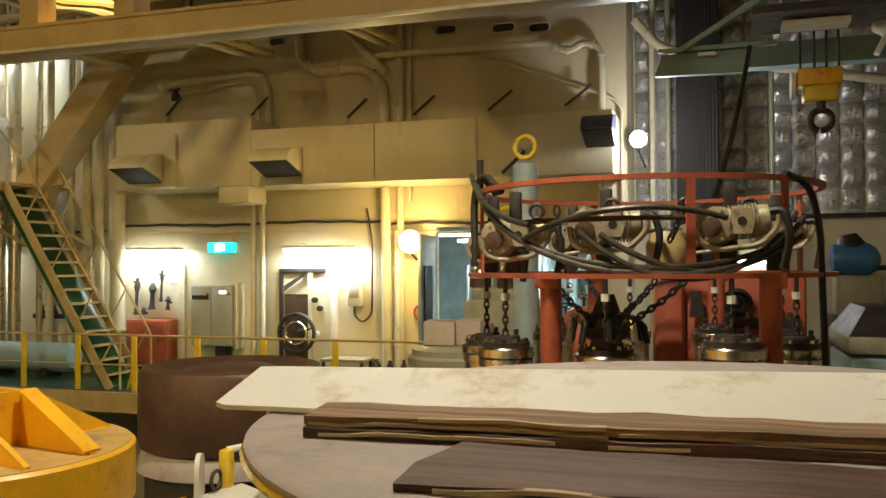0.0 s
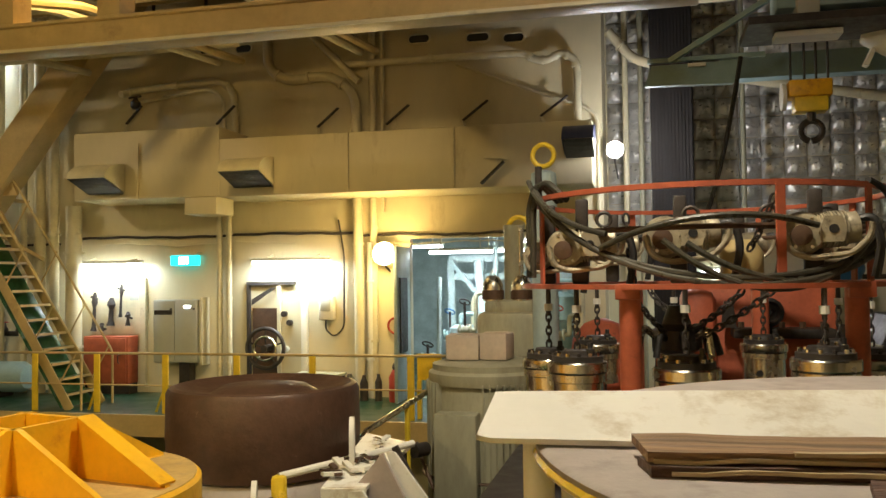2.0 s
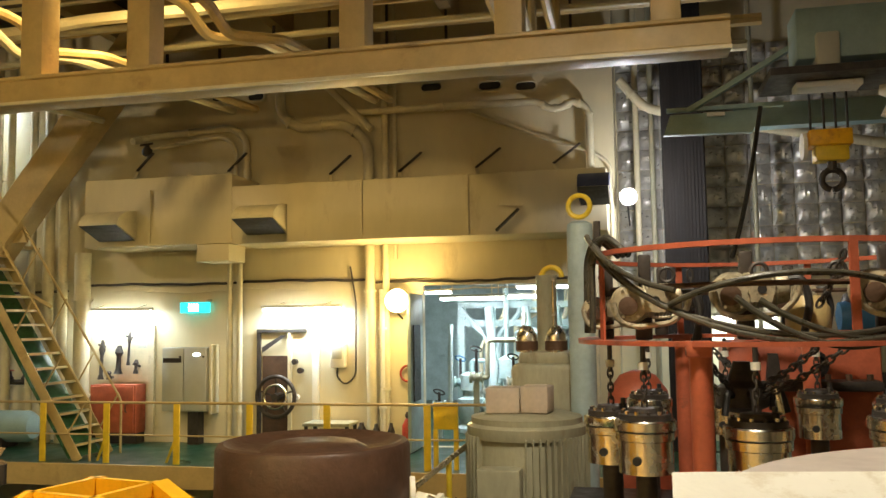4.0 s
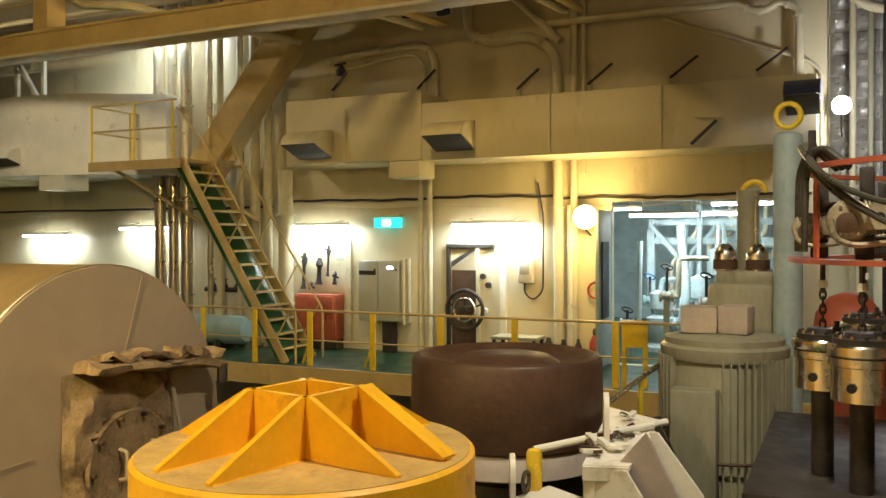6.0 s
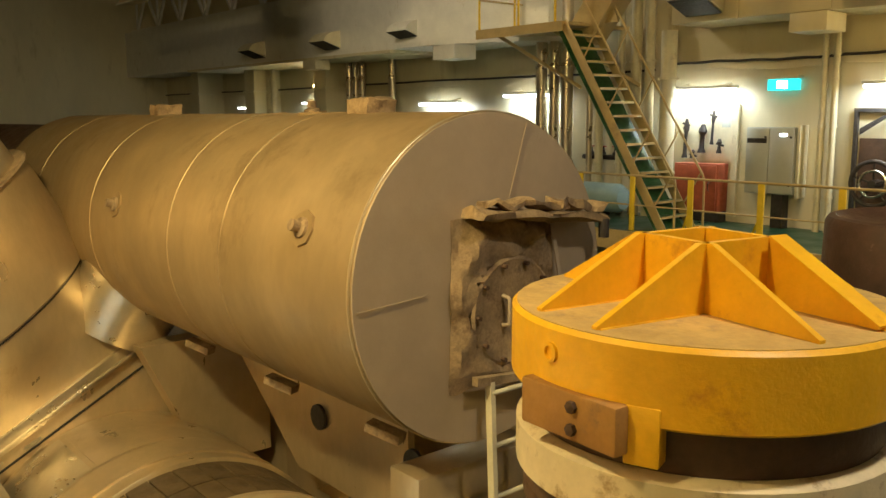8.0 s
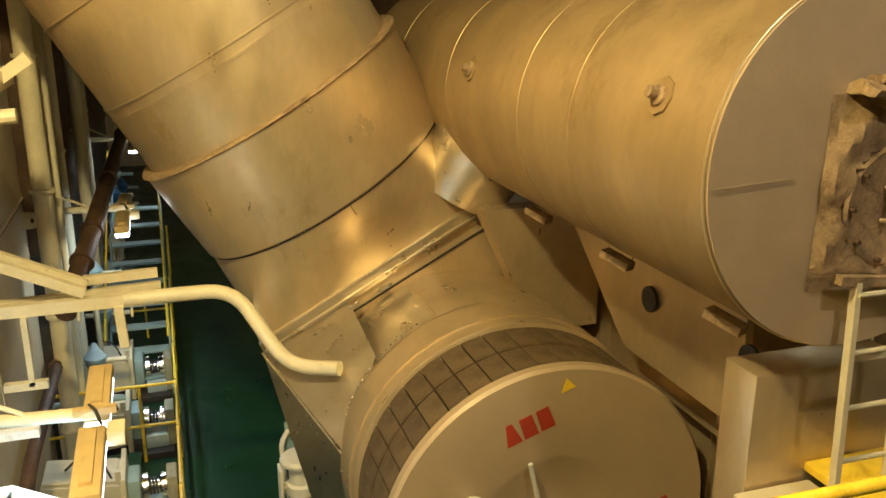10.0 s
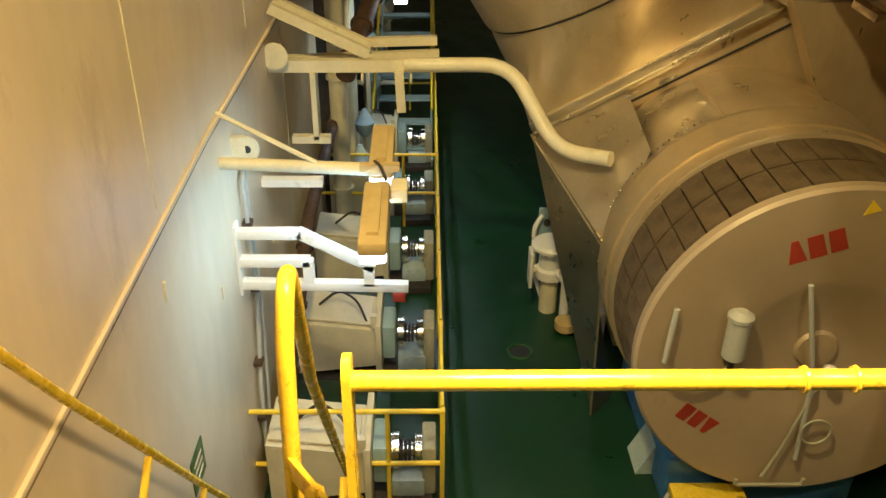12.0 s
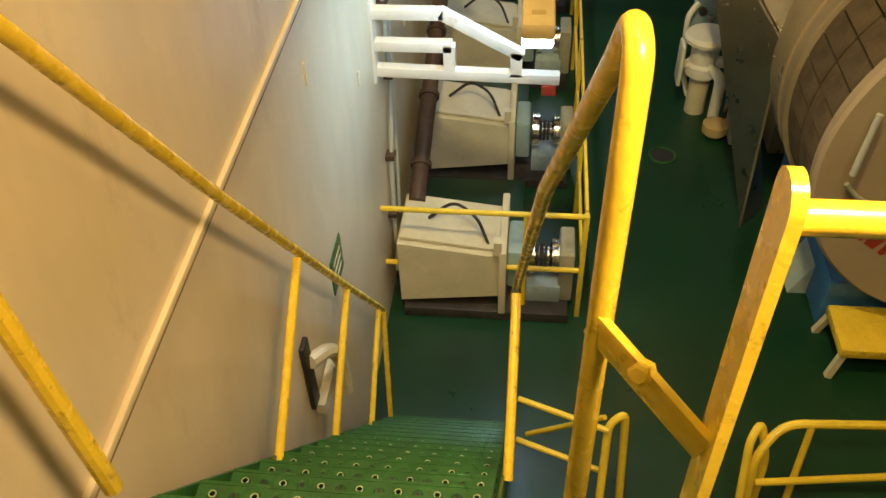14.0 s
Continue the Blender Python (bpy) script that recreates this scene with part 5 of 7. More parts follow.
def plank(label, outline, z, th, m, worn=()):
    t = thing("board", label, "board", outline[0] + (z,), "boards on the drum")
    bm = prism(B(), [(x, y, z) for x, y in outline], (0, 0, th))
    d = (Vector(outline[1] + (0,)) - Vector(outline[0] + (0,))).normalized()
    o = Vector(outline[0] + (0,))
    for k in range(40):
        bmesh.ops.bisect_plane(bm, geom=bm.verts[:] + bm.edges[:] + bm.faces[:], plane_co=o + d * (0.02 + 0.045 * k), plane_no=d)
    side = Vector((-d.y, d.x, 0))
    for v in bm.verts:
        u = v.co.dot(d)
        v.co += side * 0.006 * noise.noise(Vector((u * 14, v.co.z * 60, z * 50)))
        if v.co.z > z + th * 0.5:
            v.co.z += 0.004 * noise.noise(Vector((u * 9, v.co.y * 8, 3))) - 0.002
    part("plank", bm, m, t)
    for k, (u0, u1, f) in enumerate(worn):
        p, q = o + d * u0 + side * 0.0005, o + d * u1 + side * 0.0005
        part("worn_edge", rough_slab(p + Vector((0, 0, z + th * f)), q + Vector((0, 0, z + th * f)), 0.012, 0.006, 0.006, k * 2.7 + z), PALEWD, t, "pale splintered edge")


plank("weathered long plank with split edges", [(-0.755, 1.235), (0.9, 1.33), (0.9, 1.42), (-0.775, 1.31)], 1.6265, 0.018, WOODD, ((0.03, 0.42, 0.45), (0.5, 0.62, 0.3)))
plank("pale weathered plank lying on another", [(-0.76, 1.25), (0.95, 1.355), (0.97, 1.47), (-0.55, 1.405), (-0.785, 1.395)], 1.645, 0.017, WOOD, ((0.01, 0.5, 0.15), (0.52, 1.1, 0.2), (0.2, 0.5, 0.9)))
plank("dark stained broad board lying on the drum", [(-0.49, 0.957), (-0.088, 0.99), (0.5, 1.04), (0.7, 1.2), (-0.475, 1.222), (-0.5, 1.07)], 1.6265, 0.013, WOODD, ((0.05, 0.36, 0.5), (0.1, 0.3, 0.2)))

# ---- orange cover, brown drum, brackets ----
OC = Vector((-3.28, 3.1, 0))
t = thing("orange_lifting_cover", "orange painted round cover with triangular ribs", "cover", (OC.x, OC.y, PLAT))
part("rim_ring", lathe(B(), (OC.x, OC.y, 0.78), (0, 0, 1), [(0.69, 0), (0.73, 0.01), (0.74, 0.02), (0.74, 0.27), (0.725, 0.285), (0.7, 0.286)], 64), ORANGE, t)
part("top_plate", lathe(B(), (OC.x, OC.y, 1.055), (0, 0, 1), [(0.722, 0), (0.72, 0.014), (0.12, 0.015)], 64), DUSTO, t, "dusty tan top plate")
part("centre_hole", lathe(B(), (OC.x, OC.y, 1.068), (0, 0, 1), [(0.13, 0), (0.13, 0.005)], 20), BLACK, t, "dark centre hole")
for ang in (-101.5, -11.5):
    c, s = math.cos(radians(ang)), math.sin(radians(ang))
    ax, nx = Vector((c, s, 0)), Vector((-s, c, 0))
    for off in (-0.16, 0.16):
        o = Vector((OC.x, OC.y, 0)) + nx * off
        prof = [(-0.66, 1.062), (0.66, 1.062), (0.66, 1.08), (0.2, 1.325), (-0.2, 1.325), (-0.66, 1.08)]
        part("rib", prism(B(), [o + ax * u + Vector((0, 0, z)) - nx * 0.014 for u, z in prof], nx * 0.028), ORANGE, t)
        for sg in (-1, 1):
            part("weld_bead", tube(B(), [o + ax * (sg * 0.2) + nx * 0.018 + Vector((0, 0, 1.066)), o + ax * (sg * 0.65) + nx * 0.018 + Vector((0, 0, 1.066))], 0.008, seg=6), ORANGE, t)
    for sg in (-1, 1):
        o = Vector((OC.x, OC.y, 0))
        a, b = o + ax * (sg * 0.66) + Vector((0, 0, 1.085)), o + ax * (sg * 0.2) + Vector((0, 0, 1.33))
        if ang > -50 and sg > 0:
            part("rib_top", bar(B(), a + nx * 0.16, b + nx * 0.16, 0.09, 0.012, (0, 0, 1)), ORANGE, t)
bp = Vector((-3.4, 2.38, 0.97))
d = (Vector((OC.x, OC.y, 0.97)) - bp).normalized()
part("plug", lathe(B(), Vector((OC.x, OC.y, 0.97)) - d * 0.73, -d, [(0.036, 0), (0.036, 0.02), (0.024, 0.022), (0.022, 0.008), (0.01, 0.008)], 18), ORANGE, t)
rot = Matrix.Translation((OC.x, OC.y, 0)) @ Matrix.Rotation(math.atan2(d.y, d.x) + 0.1, 4, "Z")
bm = box(B(), -0.762, -0.62, -0.25, 0.2, 0.69, 0.86, 0.012)
bmesh.ops.transform(bm, matrix=rot, verts=bm.verts)
# the block's shade is put into its browner base colour, with dust on top
blk = part("side_block", bm, mat("dusty_shaded_orange", (0.4, 0.2, 0.05), 0.6, var=0.15, scale=5, dirt=0.35, dirtcol=(0.2, 0.12, 0.06), dscale=6), t, "dusty side block, shade painted brown")
for zz in (0.735, 0.815):
    q = rot @ Vector((-0.762, -0.06, zz))
    part("bolt", lathe(B(), q, rot.to_3x3() @ Vector((-1, 0, 0)), [(0.022, 0), (0.022, 0.018), (0.012, 0.022)], 6), RUST, blk)
bm = box(B(), -0.744, -0.66, -0.06, 0.06, 0.66, 0.86, 0.006)
bmesh.ops.transform(bm, matrix=rot @ Matrix.Rotation(0.4, 4, "Z"), verts=bm.verts)
part("lug", bm, ORANGE, t)
COVER_AT, COVER_SIZE = Vector((-3.01, 2.707, 0.075)), (0.87, 0.87, 0.87)
t.location, t.scale = COVER_AT, COVER_SIZE
t = thing("cylinder_liner", "dark ribbed cylinder with worn white band under the cover", "cylinder", (OC.x, OC.y, PLAT))
part("band_dark", lathe(B(), (OC.x, OC.y, 0.62), (0, 0, 1), [(0.66, 0), (0.67, 0.02), (0.67, 0.155)], 56), RUST, t)
part("white_band", lathe(B(), (OC.x, OC.y, 0.42), (0, 0, 1), [(0.7, 0), (0.72, 0.015), (0.72, 0.18), (0.69, 0.2)], 56), mat("worn_white_band", (0.75, 0.62, 0.4), 0.6, var=0.1, scale=4, dirt=0.45, dirtcol=(0.25, 0.12, 0.03), dscale=6), t, "worn white band")
part("lower_body", lathe(B(), (OC.x, OC.y, PLAT - 0.316), (0, 0, 1), [(0.62, 0), (0.62, 0.566), (0.68, 0.596), (0.68, 0.676), (0.64, 0.706), (0.64, 0.776), (0.69, 0.806), (0.69, 0.876), (0.66, 0.916), (0.66, 0.936)], 56), RUST, t)
t.location, t.scale = COVER_AT, COVER_SIZE
t = thing("support_girder", "yellow painted steel girder under the cylinders", "girder", (-3.3, 2.6, PLAT))
part("girder", box(B(), -3.75, -2.9, 1.95, 4.6, PLAT - 0.25, PLAT - 0.001, 0.01), YELLOW2, t)
DC = Vector((-2.88, 4.5, 0))
t = thing("brown_drum", "brown-black round steel drum with dished top", "drum", (DC.x, DC.y, PLAT))
part("shell", lathe(B(), (DC.x, DC.y, 0.86), (0, 0, 1), [(0.5, 0), (0.53, 0.01), (0.54, 0.2), (0.535, 0.43), (0.52, 0.455), (0.49, 0.462), (0.43, 0.43), (0.3, 0.415), (0.24, 0.45), (0.12, 0.465), (0.03, 0.46)], 56), DRUMB, t)
# smooth ring stands in for crumpled whitish cloth under the drum
part("pale_collar", lathe(B(), (DC.x, DC.y, 0.72), (0, 0, 1), [(0.5, 0), (0.55, 0.02), (0.52, 0.12), (0.5, 0.14)], 48), LILAC, t, "pale ring in place of crumpled whitish cloth")
part("base", lathe(B(), (DC.x, DC.y, PLAT), (0, 0, 1), [(0.5, 0), (0.5, 0.92)], 40), DARKM, t)


def pad_eye(p, r, parent, m=WHITE, yaw=0.4):
    ax = Vector((math.cos(yaw), math.sin(yaw), 0))
    side = Vector((-ax.y, ax.x, 0))
    pts_o = [p + side * r * math.cos(a) + Vector((0, 0, r * math.sin(a))) for a in (math.pi * i / 10 for i in range(11))]
    poly = [p + side * r - Vector((0, 0, r * 1.6))] + pts_o + [p - side * r - Vector((0, 0, r * 1.6))]
    e = part("pad_eye", prism(B(), [q - ax * 0.012 for q in poly], ax * 0.024), m, parent)
    part("eye_ring", tube(B(), circle_pts(p, r * 0.55, ax, 14), 0.012, closed=True, seg=6), DARKM, e)


t = thing("lifting_beam", "dirty white steel lifting beam with pad eyes", "beam", (-2.4, 3.6, 0.6))
part("beam_top", prism(B(), [(-2.95, 3.02, 0.66), (-2.75, 2.95, 0.66), (-2.15, 3.65, 0.78), (-2.4, 3.8, 0.78)], (0, 0, 0.03)), WHITE, t)
part("beam_web", prism(B(), [(-2.75, 2.97, 0.65), (-2.16, 3.64, 0.77), (-2.16, 3.64, 0.2), (-2.75, 2.97, 0.2)], (-0.03, 0.02, 0)), WHITE, t)
part("foot", box(B(), -2.6, -2.4, 3.3, 3.5, PLAT, 0.66), DARKM, t)
pad_eye(Vector((-2.78, 3.3, 0.78)), 0.075, t)
pad_eye(Vector((-2.5, 3.58, 0.92)), 0.08, t)
t = thing("bracket_frame", "white angle bracket frame with debris on top", "frame", (-2.1, 4.1, 0.9))
part("top", prism(B(), [(-2.17, 3.56, 0.97), (-1.98, 3.62, 0.97), (-2.0, 4.46, 1.0), (-2.34, 4.7, 1.0)], (0, 0, 0.02)), STAINW, t)
part("lip", bar(B(), (-2.17, 3.555, 0.955), (-1.98, 3.615, 0.955), 0.012, 0.06), STAINW, t)
part("post", box(B(), -2.17, -2.12, 3.57, 3.62, PLAT, 0.968), STAINW, t)
part("post", box(B(), -2.1, -2.03, 4.35, 4.45, PLAT, 0.99), DARKM, t)
part("gusset", prism(B(), [(-2.14, 3.6, 0.96), (-2.14, 3.95, 0.96), (-2.14, 3.6, 0.6)], (0.012, 0, 0)), STAINW, t)
pad_eye(Vector((-2.18, 4.0, 1.14)), 0.09, t, yaw=0.3)
random.seed(8)
for k in range(26):
    x, y = random.uniform(-2.2, -2.05), random.uniform(3.7, 4.5)
    part("debris", bar(B(), (x, y, 1.012), (x + random.uniform(-0.08, 0.06), y + random.uniform(-0.1, 0.1), 1.02 + random.uniform(0, 0.02)), 0.03, 0.016), random.choice((WHITE, RUST, STEEL)), t)
t = thing("yellow_hook_post", "yellow painted post with steel shackle", "hook", (-2.44, 3.75, 0.9))
part("post", box(B(), -2.49, -2.42, 3.72, 3.78, 0.6, 0.99, 0.02), YELLOW, t)
part("post_foot", box(B(), -2.5, -2.41, 3.7, 3.8, PLAT, 0.6), DARKM, t)
part("shackle", tube(B(), circle_pts((-2.47, 3.68, 0.85), 0.045, (1, 0, 0), 12), 0.01, closed=True, seg=6), DARKM, t)
t = thing("handle_bar", "thin white steel bar lying across the frame", "bar", (-2.2, 3.8, 1.0))
part("bar", tube(B(), [(-2.46, 3.76, 0.98), (-1.95, 4.3, 1.05)], 0.018), WHITE, t)
t = thing("white_sheet", "folded white plates leaning beside the motor", "plate", (-1.9, 3.68, PLAT))
part("plate", prism(B(), [(-2.13, 3.58, 0.945), (-2.06, 3.585, 0.97), (-1.99, 3.59, 0.975), (-1.84, 3.6, 0.74), (-1.58, 3.6, 0.33), (-1.4, 3.6, PLAT), (-2.16, 3.56, PLAT)], (0.004, 0.012, 0)), STAINW, t)
part("plate_fold", prism(B(), [(-2.06, 3.66, 0.96), (-1.925, 3.68, 1.125), (-1.62, 3.7, 0.52), (-1.45, 3.7, PLAT), (-1.7, 3.66, PLAT)], (0.004, 0.012, 0)), LILAC, t, "grey lilac folded plate")
part("plate", prism(B(), [(-1.92, 3.72, 1.125), (-1.885, 3.73, 1.12), (-1.7, 3.76, 0.86), (-1.62, 3.77, 0.62), (-1.3, 3.78, PLAT), (-1.5, 3.74, PLAT)], (0.004, 0.012, 0)), STAINW, t)
part("edge_bar", bar(B(), (-1.89, 3.76, 1.14), (-1.45, 3.82, 0.28), 0.025, 0.03), DARKM, t)
part("rusty_bracket", box(B(), -1.72, -1.66, 3.72, 3.78, 0.45, 0.84, 0.006), RUST, t)
t = thing("hose_coil", "black hose coiled in the shade", "hose", (-2.3, 4.0, PLAT))
for k in range(4):
    part("coil", tube(B(), circle_pts((-2.3 + 0.02 * k, 4.0, PLAT + 0.05 + 0.05 * k), 0.35 - 0.02 * k, n=24), 0.03, closed=True, seg=8), BLACK, t)


# ---- exhaust receiver ----
RY, RZ, RD = 3.68, 0.82, 1.0
rec = thing("exhaust_receiver", "large horizontal clad exhaust gas receiver", "tank", (-8, RY, RZ))
part("shell", lathe(B(), (-5.1, RY, RZ), (-1, 0, 0), [(RD - 0.01, 0), (RD, 0.02), (RD, 7.2), (RD - 0.15, 7.3)], 72), RECV, rec)
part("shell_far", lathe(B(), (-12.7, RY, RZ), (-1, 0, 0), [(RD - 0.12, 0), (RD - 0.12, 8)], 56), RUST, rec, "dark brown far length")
part("end_plate", lathe(B(), (-5.1, RY, RZ), (1, 0, 0), [(RD - 0.004, 0.0), (RD - 0.006, 0.008), (0.02, 0.012)], 72), DISC, rec, "matt grey-beige end plate")
for x in (-5.12, -6.65, -7.5, -9.2, -10.9):
    part("seam_band", lathe(B(), (x, RY, RZ), (-1, 0, 0), [(RD, -0.008), (RD + 0.006, -0.004), (RD + 0.006, 0.012), (RD, 0.016)], 72, cap=False), SHEET if x > -5.2 else RECV, rec)
for x, a in ((-5.65, 160), (-6.9, 95), (-8.6, 165)):
    p = Vector((x, RY + RD * math.cos(radians(a)), RZ + RD * math.sin(radians(a))))
    n = Vector((0, math.cos(radians(a)), math.sin(radians(a))))
    b = part("boss", lathe(B(), p, n, [(0.07, -0.02), (0.06, 0.03), (0.035, 0.04), (0.035, 0.09)], 14), LAGGING, rec)
    part("patch", lathe(B(), p, n, [(0.11, -0.02), (0.11, 0.012)], 8), RECV, b)
for x in (-6.27, -9.77):
    part("lagging_lump", rough_slab((x - 0.13, RY, RZ + RD + 0.04), (x + 0.13, RY, RZ + RD + 0.04), 0.24, 0.1, 0.025, x), LAGGING, rec, "lagging lump")
part("branch_sleeve", lathe(B(), (-9.55, RY - 0.38, RZ - 0.42), (-0.2, -0.42, -0.88), [(0.56, 0), (0.53, 0.3), (0.46, 0.75)], 40), SHEETB, rec, "bright clad branch sleeve")
for a, r0 in ((1.26, 0.45), (3.2, 0.5)):
    part("seam_line", bar(B(), (-5.085, RY + r0 * math.cos(a), RZ + r0 * math.sin(a)), (-5.085, RY + 0.97 * math.cos(a), RZ + 0.97 * math.sin(a)), 0.006, 0.004, (1, 0, 0)), DISC, rec)
mh = part("manhole_cover", lathe(B(), (-5.085, 3.82, 0.62), (1, 0, 0), [(0.33, 0), (0.34, 0.05), (0.32, 0.06), (0.29, 0.05), (0.02, 0.065)], 40), LAGGING, rec, "lagged oval manhole cover")
for k in range(10):
    a = 2 * math.pi * k / 10
    part("cover_bolt", cyl(B(), (-5.03, 3.82 + 0.3 * math.cos(a), 0.62 + 0.3 * math.sin(a)), (-4.995, 3.82 + 0.3 * math.cos(a), 0.62 + 0.3 * math.sin(a)), 0.014, 6), RUST, mh)
for y in (3.72, 3.98):
    part("handle", tube(B(), [(-5.02, y, 0.55), (-4.96, y, 0.56), (-4.96, y, 0.72), (-5.02, y, 0.73)], 0.012, 0.02, 6), DISC, mh)
bm = B()
random.seed(21)
rows_n, cols_n = 26, 18
grid = []
for i in range(rows_n):
    row = []
    for j in range(cols_n):
        y, z = 3.36 + 0.86 * j / (cols_n - 1), 0.18 + 1.02 * i / (rows_n - 1)
        edge = min(j, cols_n - 1 - j, i, rows_n - 1 - i)
        rim = ((abs(y - 3.78) / 0.44) ** 3 + (abs(z - 0.68) / 0.52) ** 3) + 0.45 * noise.noise(Vector((y * 4, z * 4, 9)))
        d = -5.083 + max(-0.02, min(1.0, (1.0 - rim) * 3)) * (0.03 + 0.05 * (noise.noise(Vector((y * 7, z * 7, 0))) + 0.5))
        if (Vector((0, y - 3.82, z - 0.62)).length < 0.31):
            d = -5.084
        wob = 0.03 * noise.noise(Vector((z * 6, y * 6, 4)))
        row.append(bm.verts.new((d, y + wob, z + wob)))
    grid.append(row)
for i in range(rows_n - 1):
    for j in range(cols_n - 1):
        bm.faces.new((grid[i][j], grid[i][j + 1], grid[i + 1][j + 1], grid[i + 1][j]))
part("lagging", bm, LAGGING, rec, "torn dirty insulation blanket")
sh = thing("wooden_shelf", "rough dirty plank shelf on the receiver end", "shelf", (-5.0, 4.0, 1.2))


part("plank", rough_slab((-4.98, 3.44, 1.24), (-4.98, 4.52, 1.15), 0.2, 0.04, 0.06, 1), LAGGING, sh)
part("plank", rough_slab((-4.95, 3.5, 1.3), (-4.97, 4.2, 1.24), 0.1, 0.03, 0.06, 4), LAGGING, sh)
part("plank", rough_slab((-4.97, 4.1, 1.27), (-4.96, 4.5, 1.2), 0.12, 0.03, 0.07, 9), LAGGING, sh)
part("end_rod", cyl(B(), (-4.9, 4.5, 1.14), (-4.9, 4.5, 1.02), 0.035, 10), DARKM, sh)
part("bracket", bar(B(), (-5.08, 4.2, 1.14), (-4.9, 4.2, 0.35), 0.03, 0.01), DISC, sh)
lad = thing("small_ladder", "cream steel ladder leaning at the receiver end", "ladder", (-5.0, 3.75, -1.2))
for y in (3.57, 3.94):
    part("stile", bar(B(), (-4.97, y, 0.24), (-4.9, y, -1.4), 0.035, 0.05, (1, 0, 0)), CREAMP, lad)
for k in range(5):
    z = 0.17 - 0.33 * k
    part("rung", cyl(B(), (-4.95, 3.57, z), (-4.95, 3.94, z), 0.016, 8), CREAMP, lad)
part("top_bar", bar(B(), (-4.97, 3.45, 0.26), (-4.97, 4.05, 0.2), 0.05, 0.05), LAGGING, lad)
cas = thing("engine_casing", "brown painted engine side casing under the receiver", "machine", (-7, 4.6, DECK))
for i, (x0, x1) in enumerate(((-12.5, -10.7), (-10.68, -8.9), (-8.88, -7.1), (-7.08, -5.6))):
    part("side_panel", box(B(), x0, x1, 4.38 + 0.03 * (i % 2), 4.9, DECK, -0.32, 0.012), SHEET, cas)
part("saddle", prism(B(), [(-9.3, 3.0, -0.3), (-9.3, 4.3, -0.3), (-9.3, 4.3, -1.6), (-9.3, 3.6, -1.6)], (0.25, 0, 0)), SHEET, cas)
part("flange_ledge", box(B(), -8.0, -5.6, 4.2, 4.4, -1.72, -1.66), SHEET, cas)
for k in range(6):
    part("stud_nut", cyl(B(), (-6.9 + 0.22 * k, 4.3, -1.66), (-6.9 + 0.22 * k, 4.3, -1.55), 0.035, 6), SHEET, cas)
part("front_panel", box(B(), -5.62, -5.32, 3.3, 4.36, DECK, -0.42, 0.015), SHEET, cas, "pale beige end panel")
part("side_plate", prism(B(), [(-9.2, 3.9, -0.2), (-6.2, 3.9, -0.25), (-6.2, 3.9, -1.3), (-7.8, 3.9, -1.3)], (0, 0.06, 0)), SHEET, cas)
for x in (-8.4, -7.0, -5.7):
    part("clip", bar(B(), (x, 3.2, -0.14), (x + 0.22, 3.3, -0.2), 0.1, 0.06), LAGGING, cas)
for x in (-7.4, -6.1):
    part("port", lathe(B(), (x, 3.89, -0.72), (0, -1, 0), [(0.11, 0), (0.11, 0.03), (0.07, 0.035)], 16), BLACK, cas)
t = thing("sample_cooler", "cream control box with coiled hose", "machine", (-5.0, 3.4, -1.2))
part("box", box(B(), -5.3, -4.75, 3.2, 3.75, -1.9, -1.15, 0.02), CREAMP, t)
part("yellow_top", box(B(), -5.32, -4.7, 3.72, 4.6, -1.1, -1.04, 0.01), YELLOW2, t)
for k in range(4):
    part("coil", tube(B(), circle_pts((-4.72, 3.45, -1.4 - 0.07 * k), 0.16, (1, 0.3, 0), 20), 0.02, closed=True, seg=6), GREYG, t)
part("stand", box(B(), -5.2, -4.85, 3.3, 3.7, DECK, -1.9), GREYG, t)

# ---- exhaust pipe and turbocharger ----
PD = Vector((0, -0.517, 0.856))
FL = Vector((0, 0.856, 0.517))
PC, PR = Vector((-10.5, 2.36, -1.2)), 1.4
C0, FL0 = Vector((-10.5, 2.04, -0.955)), Vector((0, 0.872, 0.489))
ep = thing("exhaust_pipe", "huge clad exhaust pipe rising aslant", "pipe", PC)
bm = B()
n = 64
rings = []
for f in range(7):
    u = f / 6
    ring = []
    for i in range(n):
        a = 2 * math.pi * i / n
        c, s = math.cos(a), math.sin(a)
        k = 1 / max(abs(c) / 1.32, abs(s) / 1.08) if u < 1 else PR
        w = u * u * (3 - 2 * u)
        r = k * (1 - w) + PR * w
        ring.append(bm.verts.new(C0.lerp(PC + PD * 1.22, u) + (FL0 * (1 - w) + FL * w) * (r * c) + Vector((1, 0, 0)) * (r * s)))
    rings.append(ring)
for a, b in zip(rings, rings[1:]):
    for i in range(n):
        bm.faces.new((a[i], a[(i + 1) % n], b[(i + 1) % n], b[i]))
part("transition", bm, SHEET, ep, "square to round cladding")
part("ring_joint", lathe(B(), PC + PD * 1.23, PD, [(PR + 0.01, 0), (PR + 0.03, 0.02), (PR + 0.05, 0.6), (PR + 0.06, 1.0), (PR + 0.02, 1.02)], 72), SHEET, ep)
part("upper_pipe", lathe(B(), PC + PD * 2.24, PD, [(PR - 0.02, 0), (PR - 0.02, 0.6), (PR - 0.01, 0.6), (PR - 0.01, 0.63), (PR - 0.02, 0.63), (PR - 0.03, 4.4)], 72), SHEET, ep)
part("joint_gap", lathe(B(), PC + PD * 1.215, PD, [(PR + 0.012, 0), (PR + 0.012, 0.02)], 72), BLACK, ep)
